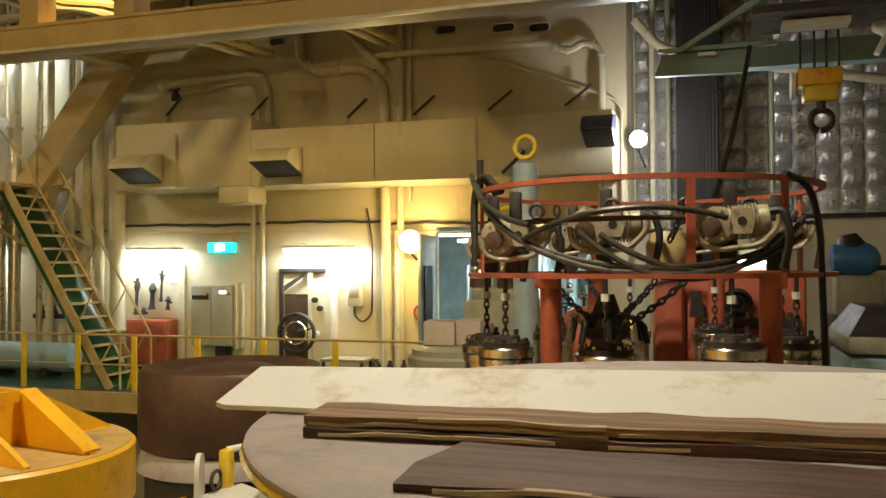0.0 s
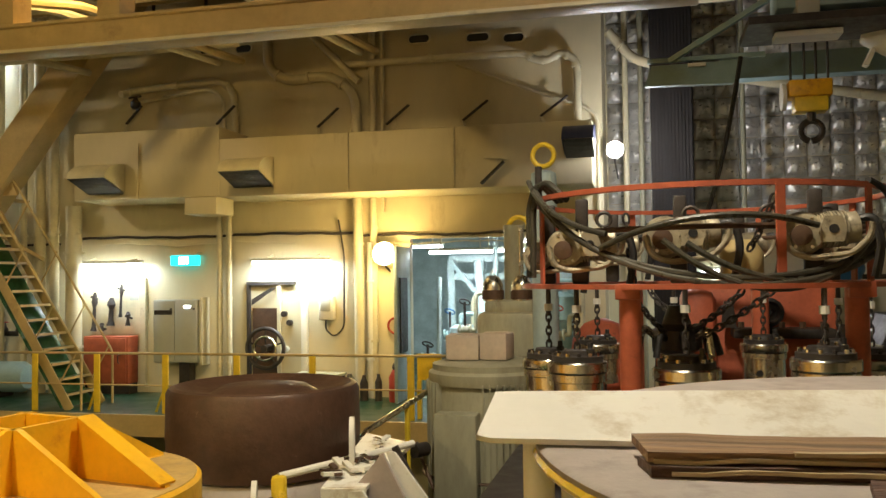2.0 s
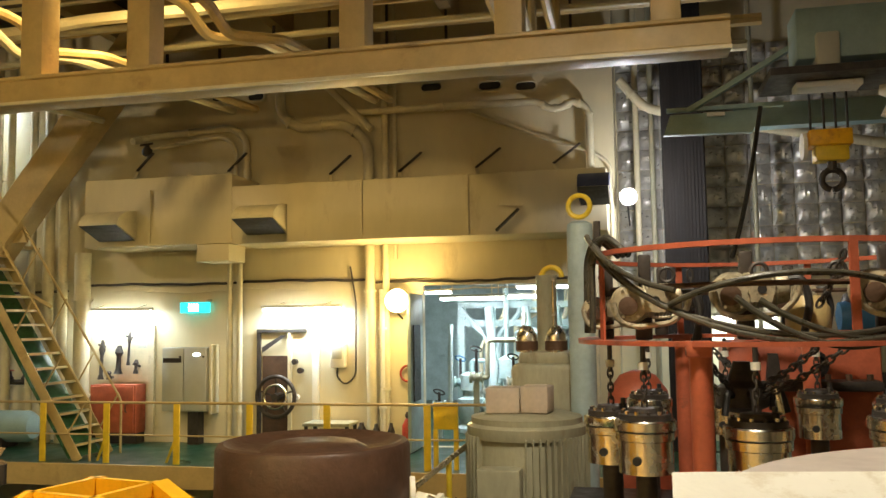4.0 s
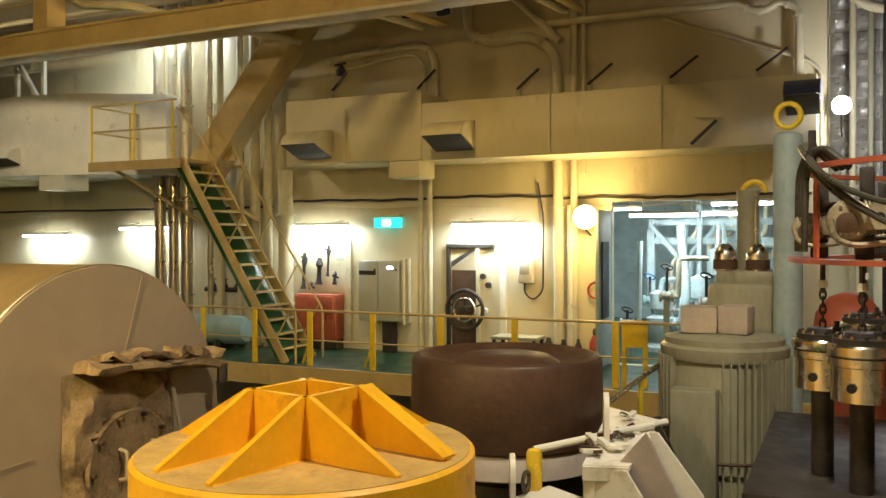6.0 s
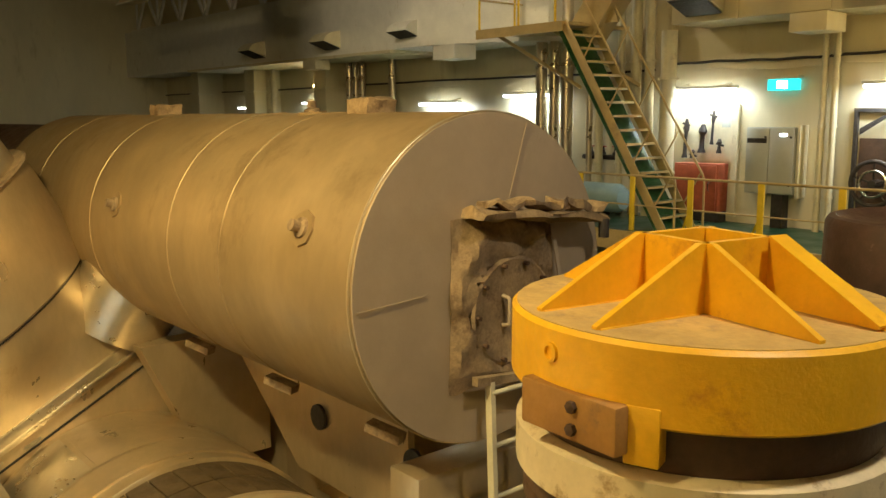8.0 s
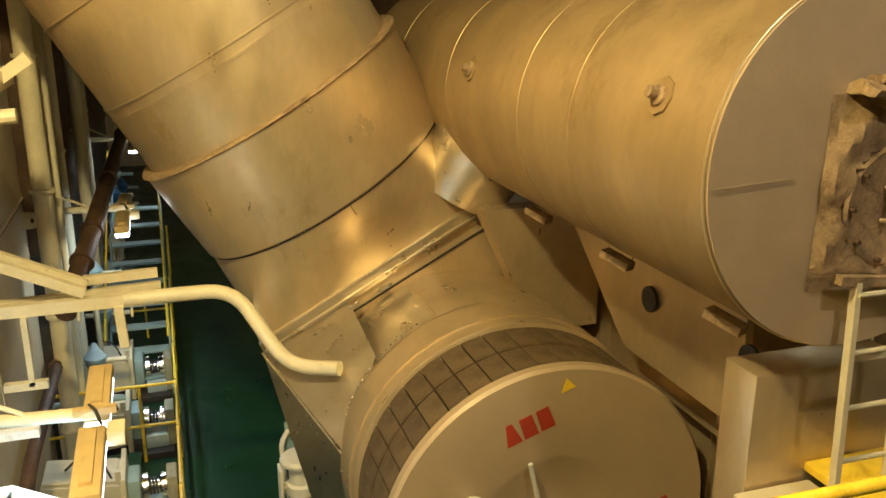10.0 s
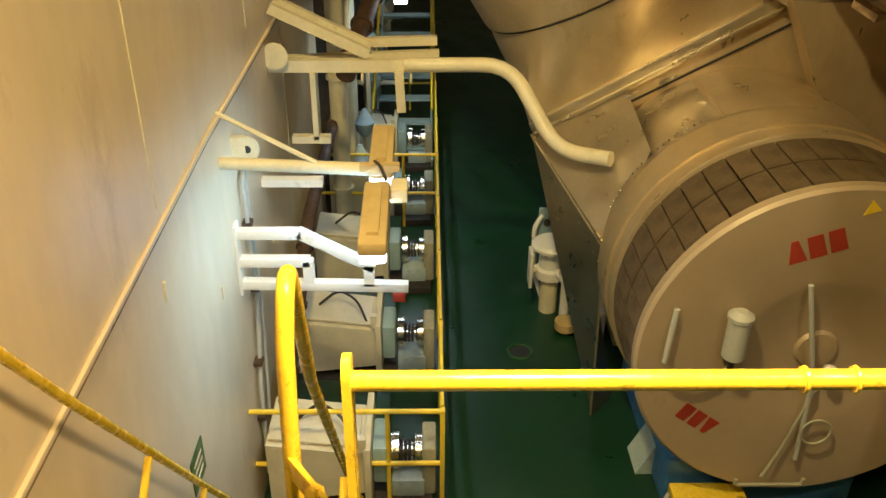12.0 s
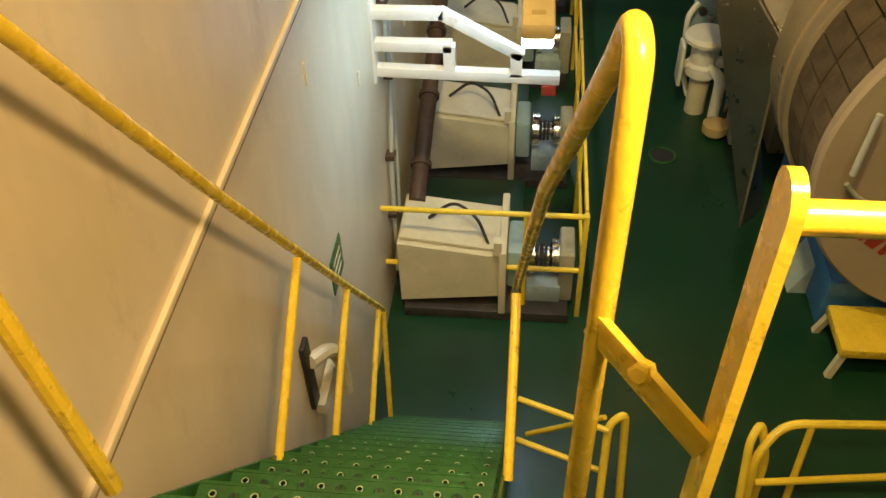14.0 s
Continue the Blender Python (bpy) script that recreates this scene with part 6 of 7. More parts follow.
part("lip", lathe(B(), PC + PD * 2.23, PD, [(PR + 0.07, 0), (PR + 0.09, 0.01), (PR + 0.07, 0.03)], 72), LAGGING, ep)
for z in (2.95, 3.8):
    part("seam_band", lathe(B(), PC + PD * z, PD, [(PR - 0.015, 0), (PR - 0.005, 0.006), (PR - 0.005, 0.02), (PR - 0.015, 0.026)], 72, cap=False), SHEET, ep)
part("seam_line", bar(B(), PC + Vector((PR, 0, 0)) + PD * 1.1, PC + Vector((PR + 0.04, 0, 0)) + PD * 2.1, 0.01, 0.006, (1, 0, 0)), LAGGING, ep)
part("flange_bar", bar(B(), C0 - FL0 * 1.31 + Vector((1.09, 0, 0)), C0 + FL0 * 1.31 + Vector((1.09, 0, 0)), 0.07, 0.15, PD, 0.015), SHEETB, ep, "bright folded flange strip")
part("flange_fold", bar(B(), C0 - FL0 * 1.3 + Vector((1.13, 0, 0)) - PD * 0.03, C0 + FL0 * 1.3 + Vector((1.13, 0, 0)) - PD * 0.03, 0.05, 0.03, PD, 0.01), SHEETB, ep)
SY, SZ, SR = 2.85, -2.4, 1.38
tc = thing("turbocharger", "large clad turbocharger with round air silencer", "turbocharger", (-8, SY, DECK))
part("silencer_face", lathe(B(), (-7.0, SY, SZ), (1, 0, 0), [(SR + 0.01, -0.06), (SR + 0.015, 0.02), (SR - 0.01, 0.045), (0.66, 0.05), (0.6, 0.035), (0.3, -0.03), (0.17, -0.03), (0.15, 0.0), (0.02, 0.01)], 80), SILENCER, tc, "grey-beige round silencer cover")
part("silencer_core", lathe(B(), (-7.05, SY, SZ), (-1, 0, 0), [(SR - 0.06, 0), (SR - 0.06, 0.85)], 64), FILTER, tc)
part("collar", lathe(B(), (-7.85, SY, SZ), (-1, 0, 0), [(SR + 0.0, 0), (SR + 0.03, 0.015), (SR + 0.03, 0.05), (SR + 0.01, 0.06), (SR + 0.03, 0.6), (SR - 0.06, 0.75)], 72), SHEET, tc)
part("casing", prism(B(), [(-9.44, 0.9, -1.62), (-9.44, 3.2, -0.36), (-9.44, 4.1, -1.2), (-9.44, 4.25, -4.15), (-9.44, 1.95, -4.15), (-9.44, 1.9, -2.7)], (-2.1, 0, 0)), SHEET, tc)
part("casing_drum", lathe(B(), (-8.3, SY, SZ), (-1, 0, 0), [(SR + 0.02, 0), (SR + 0.02, 1.13)], 72), SHEET, tc)
part("casing_skirt", prism(B(), [(-9.42, 0.88, -1.64), (-8.35, 1.46, -2.3), (-8.3, 1.5, -4.15), (-8.6, 1.75, -4.15), (-9.3, 1.55, -2.9)], (0.0, 0.02, 0)), SHEETB, tc, "bright sheet side skirt")
part("skirt_top", prism(B(), [(-9.42, 0.9, -1.64), (-9.42, 1.75, -1.2), (-8.5, 1.8, -1.42), (-8.36, 1.46, -2.25)], (0.01, 0.0, 0.01)), SHEETB, tc)
part("seam_gap", bar(B(), (-9.43, 1.05, -1.73), (-9.43, 3.27, -0.53), 0.014, 0.018, (0, -0.48, 0.87)), BLACK, tc)
part("dirty_saddle", lathe(B(), (-8.05, SY, SZ), (-1, 0, 0), [(SR + 0.035, 0), (SR + 0.035, 0.35)], 72), SHEET, tc)
for k in range(14):
    f = k / 13
    part("rivet", lathe(B(), (-9.3 + 0.95 * f, 0.95 + 0.48 * f, -1.62 - 0.8 * f), (1, -0.4, 0), [(0.012, 0), (0.008, 0.012)], 6), STEEL, tc)
part("drive_rod", tube(B(), [(-6.9, 2.62, -1.75), (-6.9, 2.82, -2.6), (-6.9, 2.86, -3.4)], 0.02, 0.05, 8), GREYC, tc)
part("rod_knob", lathe(B(), (-6.93, 2.92, -2.5), (1, 0, 0), [(0.03, 0), (0.06, 0.05), (0.03, 0.1)], 12), WHITE, tc)
can = part("canister", lathe(B(), (-6.85, 2.15, -2.35), (0, 0, 1), [(0.06, 0), (0.085, 0.02), (0.085, 0.34), (0.095, 0.35), (0.095, 0.38), (0.04, 0.42)], 20), GREYC, tc, "grey filter canister")
part("drain", cyl(B(), (-6.85, 2.15, -2.45), (-6.85, 2.15, -2.35), 0.025, 8), DARKM, can)
part("pressure_tube", tube(B(), [(-6.9, 1.7, -1.95), (-6.87, 1.66, -2.4)], 0.022), GREYC, tc)
part("sagging_hose", tube(B(), sag((-6.9, 1.66, -2.5), (-6.88, 2.15, -2.45), 0.18), 0.018, seg=8), GREYG, tc)
part("drain_tube", tube(B(), [(-6.9, 2.86, -2.7), (-6.9, 2.72, -3.3), (-6.86, 2.6, -3.55)], 0.014, 0.08, 6), GREYG, tc)
part("drain_loop", tube(B(), circle_pts((-6.88, 2.95, -3.1), 0.12, (1, 0, 0), 18), 0.011, closed=True, seg=6), GREYG, tc)
part("foot_bracket", tube(B(), [(-6.86, 2.4, -3.58), (-6.86, 2.4, -3.64), (-6.86, 2.95, -3.64), (-6.86, 2.95, -3.58)], 0.016, 0.02, 6), GREYG, tc)


def red_mark(cy, cz, s, ang):
    """Three plain red blocks of a maker's mark."""
    for k, w in ((-1, 0.13), (0, 0.12), (1, 0.12)):
        poly = [(-w / 2, -0.09), (w / 2, -0.09), (w / 2 - (0.04 if k < 0 else 0.01), 0.09), (-w / 2 + (0.04 if k < 0 else 0), 0.09)]
        c, sn = math.cos(ang), math.sin(ang)
        pts = [(-6.952, cy + s * ((k * 0.145 + a) * c - b * sn), cz + s * ((k * 0.145 + a) * sn + b * c)) for a, b in poly]
        part("maker_mark", prism(B(), pts, (0.004, 0, 0)), RED, tc, "faded red block mark")


red_mark(2.62, -1.46, 1.0, 0.34)
red_mark(2.02, -3.02, 0.85, -0.62 + math.pi)
red_mark(3.9, -2.45, 0.85, 2.2 + math.pi)
part("warning_sign", prism(B(), [(-6.952, 2.88, -1.22), (-6.952, 3.0, -1.18), (-6.952, 2.92, -1.1)], (0.003, 0, 0)), YELLOW2, tc, "small yellow warning triangle")
# filter panels round the silencer
bm = B()
da = 2 * math.pi / 44
for r0, sgn in ((0, 1),):
    vs = []
    for xx in (0.012, 0.388):
        for k in range(3):
            a = -da / 2 * 0.93 + da * 0.93 * k / 2
            for r in (SR - 0.045, SR - 0.005):
                vs.append(bm.verts.new((-xx, r * math.cos(a), r * math.sin(a))))
    f = lambda *i: bm.faces.new([vs[j] for j in i])
    f(1, 3, 9, 7), f(3, 5, 11, 9), f(0, 1, 7, 6), f(4, 10, 11, 5), f(0, 2, 3, 1), f(2, 4, 5, 3), f(6, 7, 9, 8), f(8, 9, 11, 10)
pm = finish(bm, "filter_panel", FILTER, False)
for row in range(2):
    for k in range(44):
        piece("filter_panel", pm, tc, Matrix.Translation((-7.06 - row * 0.4, SY, SZ)) @ Matrix.Rotation(da * k, 4, "X"))


def arc_patch(x0, x1, r, a0, a1, th=0.006, n=14):
    """A curved sheet on a cylinder about the silencer's axis."""
    bm = B()
    rows_ = [[bm.verts.new((x, SY + rr * math.cos(radians(a)), SZ + rr * math.sin(radians(a)))) for x in (x0, x1) for rr in (r, r + th)] for a in (a0 + (a1 - a0) * i / n for i in range(n + 1))]
    for p, q in zip(rows_, rows_[1:]):
        for i, j in ((1, 3), (0, 1), (3, 2), (2, 0)):
            bm.faces.new((p[i], p[j], q[j], q[i]))
    bm.faces.new([rows_[0][k] for k in (0, 1, 3, 2)])
    bm.faces.new([rows_[-1][k] for k in (0, 2, 3, 1)])
    return bm


part("bright_patch", arc_patch(-9.35, -8.42, SR + 0.022, 112, 172), SHEETB, tc, "clean bright cladding sheet")
part("brown_patch", arc_patch(-9.3, -8.42, SR + 0.022, 50, 110), SHEET, tc)
for k in (1, 4):
    p = Vector((-9.3, 1.62 + 0.1 * k, -1.28 + 0.05 * k))
    part("crumpled_foil", rough_slab(p, p + Vector((0.06, 0.11, 0.06)), 0.06, 0.02, 0.03, k * 3.1), SHEETB, tc)
for k in range(24):
    a = radians(118 + 2.4 * k)
    part("rivet", lathe(B(), (-8.5, SY + (SR + 0.028) * math.cos(a), SZ + (SR + 0.028) * math.sin(a)), (0, math.cos(a), math.sin(a)), [(0.012, 0), (0.007, 0.01)], 6), STEEL, tc)

# blue base under the silencer and white pump cluster
t = thing("blue_base_frame", "blue painted base frame under the turbocharger", "frame", (-8.2, 2.6, DECK))
part("frame", box(B(), -9.0, -7.2, 1.95, 3.6, DECK, DECK + 0.5, 0.02), BLUE, t)
part("bracket", prism(B(), [(-7.9, 1.8, DECK), (-7.9, 1.96, DECK), (-7.9, 1.96, DECK + 0.35)], (0.35, 0, 0)), BLUEP, t)
LP = thing("lubricator_pump", "white painted pump cluster beside the turbocharger", "pump", (-9.6, 1.15, DECK))
t = LP
cx, cy = -10.24, 1.32
part("column", cyl(B(), (cx, cy, DECK), (cx, cy, -3.72), 0.105, 18), CREAMP, t)
part("pump_body", lathe(B(), (cx, cy, -3.76), (0, 0, 1), [(0.12, 0), (0.17, 0.03), (0.17, 0.14), (0.14, 0.17), (0.14, 0.4)], 22), WHITE, t)
part("lid", lathe(B(), (cx, cy, -3.36), (0, 0, 1), [(0.16, 0), (0.23, 0.015), (0.235, 0.05), (0.2, 0.085), (0.08, 0.1)], 26), WHITE, t, "white round lid")
part("side_plate", box(B(), cx - 0.12, cx + 0.1, cy - 0.25, cy - 0.21, -3.85, -3.4, 0.01), WHITE, t)
part("side_plate_stay", box(B(), cx - 0.03, cx + 0.03, cy - 0.21, cy - 0.1, -3.66, -3.6), WHITE, t)
part("elbow_pipe", tube(B(), [(cx, cy + 0.1, -3.6), (cx + 0.15, cy + 0.24, -3.52), (cx + 0.12, cy + 0.42, -3.4), (cx, cy + 0.5, -3.4)], 0.06, 0.1, 12), WHITE, t)
part("drop_pipe", tube(B(), [(cx + 0.1, cy + 0.06, -3.62), (cx + 0.22, cy + 0.16, -3.66), (cx + 0.22, cy + 0.16, DECK)], 0.058, 0.1, 12), WHITE, t)
part("pipe_flange", lathe(B(), (cx + 0.46, cy + 0.15, -4.14), (0, 0, 1), [(0.08, -0.05), (0.13, 0), (0.13, 0.09), (0.07, 0.11)], 18), BEAMC, t, "tan flange at deck")
part("stub", cyl(B(), (cx + 0.46, cy + 0.15, DECK), (cx + 0.46, cy + 0.15, -4.1), 0.06, 12), CREAMP, t)
part("end_cap", lathe(B(), (cx + 0.15, cy + 0.28, -3.72), (0.5, 0.7, 0), [(0.08, 0), (0.1, 0.02), (0.1, 0.14), (0.06, 0.17)], 16), WHITE, t)
pnl = part("back_panel", box(B(), cx - 0.55, cx - 0.5, cy - 0.1, cy + 0.4, -3.6, -3.12, 0.01), TEAL, t, "grey gauge panel")
for k in range(4):
    part("gauge", lathe(B(), (cx - 0.5, cy + 0.0 + 0.1 * k, -3.3 - 0.08 * (k % 2)), (1, 0, 0), [(0.045, 0), (0.045, 0.03), (0.03, 0.032)], 12), STEEL if k % 2 else DARKM, pnl)
part("panel_post", box(B(), cx - 0.55, cx - 0.51, cy + 0.1, cy + 0.16, DECK, -3.55), WHITE, t)
part("panel_hose", tube(B(), [(cx - 0.48, cy - 0.06, -3.2), (cx - 0.4, cy - 0.16, -3.3), (cx - 0.35, cy - 0.14, -3.9), (cx - 0.2, cy - 0.05, -4.15)], 0.03, 0.1, 8), WHITE, t)
part("cabinet", box(B(), -9.95, -9.62, 1.6, 1.88, DECK, -3.85, 0.015), WHITE, t)
random.seed(8)
for k in range(16):
    p = Vector((cx + random.uniform(-0.2, 0.5), cy + random.uniform(0.25, 0.45), -4.05 + 0.055 * k))
    d = Vector((random.uniform(-1, 1), random.uniform(-1, 0.2), random.uniform(-0.3, 1))).normalized()
    r = random.uniform(0.018, 0.04)
    part("valve", lathe(B(), p, d, [(r * 0.6, -0.06), (r, -0.05), (r, 0.01), (r * 0.5, 0.02), (r * 0.5, 0.07), (r * 0.9, 0.075), (r * 0.8, 0.1)], 8), (OILY, STEEL, RUST, WHITE)[k % 4], t)
for k in range(4):
    part("small_pipe", tube(B(), [(cx + 0.1 * k, cy + 0.33, DECK), (cx + 0.1 * k, cy + 0.36, -3.7 + 0.1 * k), (cx + 0.05, cy + 0.42, -3.3)], 0.018, 0.08, 6), (CREAMP, RUST)[k % 2], t)
t = thing("floor_opening", "dark round pipe opening in the deck", "opening", (-9.4, 0.92, DECK))
part("rim", tube(B(), circle_pts((-9.4, 0.92, DECK + 0.006), 0.13, n=20), 0.015, closed=True, seg=6), GREENP, t)
part("hole", lathe(B(), (-9.4, 0.92, DECK + 0.002), (0, 0, 1), [(0.13, 0), (0.13, 0.003)], 20), BLACK, t)

# ---- aisle along the casing wall ----
t = thing("wall_seam_bar", "long horizontal cream angle bar welded to the wall", "trim", (-8, NY, -0.65), kind="structure")
for a, b in (((2, -0.95), (-3.2, -0.825)), ((-3.2, -0.825), (-7.0, -0.675)), ((-7.0, -0.675), (-34, -0.655))):
    part("angle_bar", bar(B(), (a[0], NY + 0.011, a[1]), (b[0], NY + 0.011, b[1]), 0.022, 0.03, bevel=0.004), CREAM2, t)
    # shade under the bar, drawn as a dark strip
    part("shadow_lip", bar(B(), (a[0], NY + 0.006, a[1] - 0.028), (b[0], NY + 0.006, b[1] - 0.028), 0.012, 0.026), LAGGING, t)
for x, z0, z1 in ((-5.9, -0.62, 2.2), (-8.6, -0.4, 0.6), (-10.1, -2.5, -0.7)):
    part("weld_strip", box(B(), x - 0.008, x + 0.008, NY, NY + 0.006, z0, z1), CREAMP, t)
for x, z, h in ((-5.8, -1.02, 0.12), (-6.9, -1.75, 0.1), (-8.8, -2.35, 0.12)):
    part("tab", box(B(), x - 0.014, x + 0.014, NY, NY + 0.012, z - h, z), CREAMP, t)
t = thing("wall_plate", "small green sign plate on the wall", "sign", (-5.8, NY, -2.4))
part("plate", box(B(), -5.95, -5.68, NY, NY + 0.008, -2.52, -2.26), GREENP, t)
for k in range(3):
    part("text_bar", box(B(), -5.9, -5.73, NY + 0.008, NY + 0.011, -2.34 - 0.06 * k, -2.32 - 0.06 * k), CREAMP, t)
t = thing("hose_hook", "black and cream hose hook on the wall", "hook", (-5.1, NY, -2.5))
part("backplate", box(B(), -5.05, -4.95, NY, NY + 0.03, -2.65, -2.15, 0.01), BLACK, t)
part("arm", tube(B(), [(-5.0, NY + 0.03, -2.3), (-5.15, NY + 0.1, -2.35), (-5.25, NY + 0.12, -2.6), (-5.25, NY + 0.12, -2.85)], 0.04, 0.1, 8), CREAMP, t)
part("strap", box(B(), -5.3, -4.98, NY + 0.02, NY + 0.07, -2.72, -2.64), CREAMP, t)

BX = -9.4
t = thing("wall_bracket", "cream steel wall bracket carrying a pipe", "bracket", (BX, NY, -0.96))
for off in (0.0, -0.28):
    part("beam", bar(B(), (BX + off, NY, -0.97 + off * 0.2), (BX + off, 0.02, -0.96), 0.09, 0.11), CREAMP, t)
for off in (0.0, -0.24):
    part("diagonal", bar(B(), (BX + off, NY + 0.05, -0.45), (BX + off, -0.62, -0.86), 0.08, 0.09), CREAMP, t)
part("tie", bar(B(), (BX - 0.3, -0.65, -0.84), (BX - 0.3, 0.0, -0.82), 0.08, 0.08), CREAMP, t)
part("hanger", bar(B(), (BX + 0.05, -1.13, -1.02), (BX + 0.05, -1.13, -1.66), 0.08, 0.05, (0, 1, 0)), CREAMP, t)
part("hanger_foot", bar(B(), (BX + 0.05, -1.36, -1.66), (BX + 0.05, -1.0, -1.66), 0.08, 0.07), CREAMP, t)
part("stub", bar(B(), (BX + 0.06, -0.35, -1.0), (BX + 0.06, -0.33, -1.38), 0.1, 0.08, (0, 1, 0)), CREAMP, t)
part("pad_plate", lathe(B(), (BX + 0.1, NY + 0.08, -0.85), (1, 0, 0), [(0.12, 0), (0.12, 0.02)], 20), CREAMP, t)
for y in (-0.68, -0.24):
    part("u_bolt", tube(B(), circle_pts((BX + 0.08, y, -1.06), 0.035, (0, 1, 0), 10), 0.012, closed=True, seg=5), CREAMP, t)
pipe("cream bent pipe from the bracket to the turbocharger", [(BX, -0.3, -0.96), (BX, 0.66, -0.96), (-8.95, 1.08, -1.61), (-8.63, 1.5, -1.55)], 0.068, CREAMP, 0.25, seg=16)
t = thing("upper_wall_bracket", "cream bracket with short pipe high on the wall", "bracket", (-9.2, NY, 1.0))
part("plate", box(B(), -9.7, -8.7, NY, -1.0, 0.95, 1.1, 0.01), CREAMP, t)
part("stub_pipe", tube(B(), [(-8.9, NY, 0.75), (-8.9, -0.9, 0.78)], 0.06), CREAMP, t)
part("diagonal", bar(B(), (-9.2, NY, 0.7), (-9.2, -0.8, 1.2), 0.1, 0.1), CREAMP, t)
for x, z in ((-7.7, -1.05), (-12.5, -0.9)):
    t = thing("pad_lug", "cream pad lug plate with two holes on the wall", "lug", (x, NY, z), "pad lugs")
    part("plate", lathe(B(), (x, NY + 0.1, z), (1, 0, 0), [(0.1, 0), (0.1, 0.025)], 20), CREAMP, t)
    part("base", box(B(), x - 0.01, x + 0.035, NY, NY + 0.1, z - 0.1, z + 0.1), CREAMP, t)
    part("hole", lathe(B(), (x + 0.026, NY + 0.11, z), (1, 0, 0), [(0.03, 0), (0.03, 0.002)], 14), BLACK, t)

# lamp on a pole
t = thing("aisle_lamp", "ochre weathered strip lamp on a wall pole", "lamp", (-7.0, -0.42, -1.0))
part("pole", tube(B(), [(-7.3, NY, -0.99), (-7.15, -0.4, -0.97)], 0.045, seg=12), CREAMP, t)
part("stay", tube(B(), [(-7.35, NY, -0.64), (-7.2, -0.85, -0.94)], 0.018, seg=8), CREAMP, t)
for x0, x1 in ((-6.95, -6.1), (-7.95, -7.15)):
    part("housing", bar(B(), (x0, -0.42, -1.0), (x1, -0.41, -1.0), 0.17, 0.09, bevel=0.02), BEAMC, t)
    part("rib", bar(B(), (x0 + 0.1, -0.42, -0.945), (x1 - 0.1, -0.41, -0.945), 0.07, 0.03), BEAMC, t)
    part("diffuser", bar(B(), (x0 + 0.02, -0.42, -1.07), (x1 - 0.0, -0.41, -1.07), 0.16, 0.05, bevel=0.02), LAMPW, t, "glowing lamp cover")
part("clamp", bar(B(), (-7.15, -0.55, -0.95), (-7.15, -0.28, -0.95), 0.06, 0.05), BEAMC, t)
part("gear_box", box(B(), -6.98, -6.8, -0.33, -0.22, -1.05, -0.95, 0.01), CREAMP, t)
part("cable", tube(B(), [(-7.2, -0.45, -0.93), (-7.05, -0.4, -0.9), (-6.9, -0.36, -0.93)], 0.012, 0.04, 6), DARKM, t)
area_lamp("aisle_light", (-7.0, -0.42, -1.12), (-7.0, -1.6, -1.7), 1.8, 0.16, 42, (0.34, 0.66, 1.0))
for x in (-13.0, -19.0):
    t2 = copy_thing(t, Matrix.Translation((x, -0.42, -1.0)))
area_lamp("aisle_light", (-13.0, -0.42, -1.12), (-13.0, -0.42, -2), 1.8, 0.16, 26, (0.6, 0.82, 1.0))

WX = -7.45
t = thing("white_bracket", "white painted welded frame bracket on the wall", "bracket", (WX, NY, -1.9))
for a, b in (((NY, -1.63), (-1.03, -1.63)), ((-1.06, -1.62), (-0.5, -1.93)), ((NY, -2.07), (-0.24, -2.1)), ((NY, -1.87), (-0.98, -1.87))):
    part("arm", bar(B(), (WX, a[0], a[1]), (WX, b[0], b[1]), 0.08, 0.075, bevel=0.005), WHITE, t)
part("upright", bar(B(), (WX, -0.54, -1.9), (WX, -0.54, -2.08), 0.08, 0.08, (0, 1, 0)), WHITE, t)
part("upright", bar(B(), (WX, -1.0, -1.86), (WX, -1.0, -2.05), 0.08, 0.08, (0, 1, 0)), WHITE, t)
part("red_stop", box(B(), WX - 0.05, WX + 0.05, -0.36, -0.26, -2.22, -2.14, 0.01), RED, t)
part("wall_plate", box(B(), WX - 0.06, WX + 0.06, NY, NY + 0.02, -2.15, -1.55), WHITE, t)
t = thing("wall_bracket_small", "white channel bracket on the wall", "bracket", (-8.5, NY, -2.0))
part("arm", bar(B(), (-8.6, NY, -1.75), (-8.6, -1.0, -1.75), 0.09, 0.07), WHITE, t)
t = thing("wall_conduit", "grey conduit with rusty clips along the wall", "conduit", (-7.6, NY, -2))
part("conduit", tube(B(), [(-8.2, NY + 0.04, -1.2), (-7.7, NY + 0.04, -1.3), (-7.75, NY + 0.04, -2.4), (-7.5, NY + 0.04, -3.1), (-7.4, NY + 0.04, -4.0)], 0.018, 0.1, 8), GREYC, t)
part("conduit", tube(B(), [(-7.8, NY + 0.04, -1.3), (-7.9, NY + 0.04, -2.4), (-7.7, NY + 0.04, -3.6)], 0.014, 0.1, 8), GREYC, t)
for x, z in ((-7.74, -1.7), (-7.76, -2.3), (-7.55, -2.9), (-7.45, -3.4)):
    part("clip", box(B(), x - 0.05, x + 0.05, NY, NY + 0.07, z - 0.02, z + 0.02), RUST, t)
for i, (x, y, r, z0, z1) in enumerate(((-12.0, -1.2, 0.11, -4.2, 1.8), (-12.4, -1.1, 0.05, -4.2, 1.5), (-14.0, -1.2, 0.07, -4.2, 2.0), (-16.0, -1.1, 0.1, -4.2, 2.0), (-18.5, -1.2, 0.06, -4.2, 2.0))):
    pipe("cream vertical pipe by the casing wall", [(x, y, z0), (x, y, z1)], r, CREAMP, clamps=4)
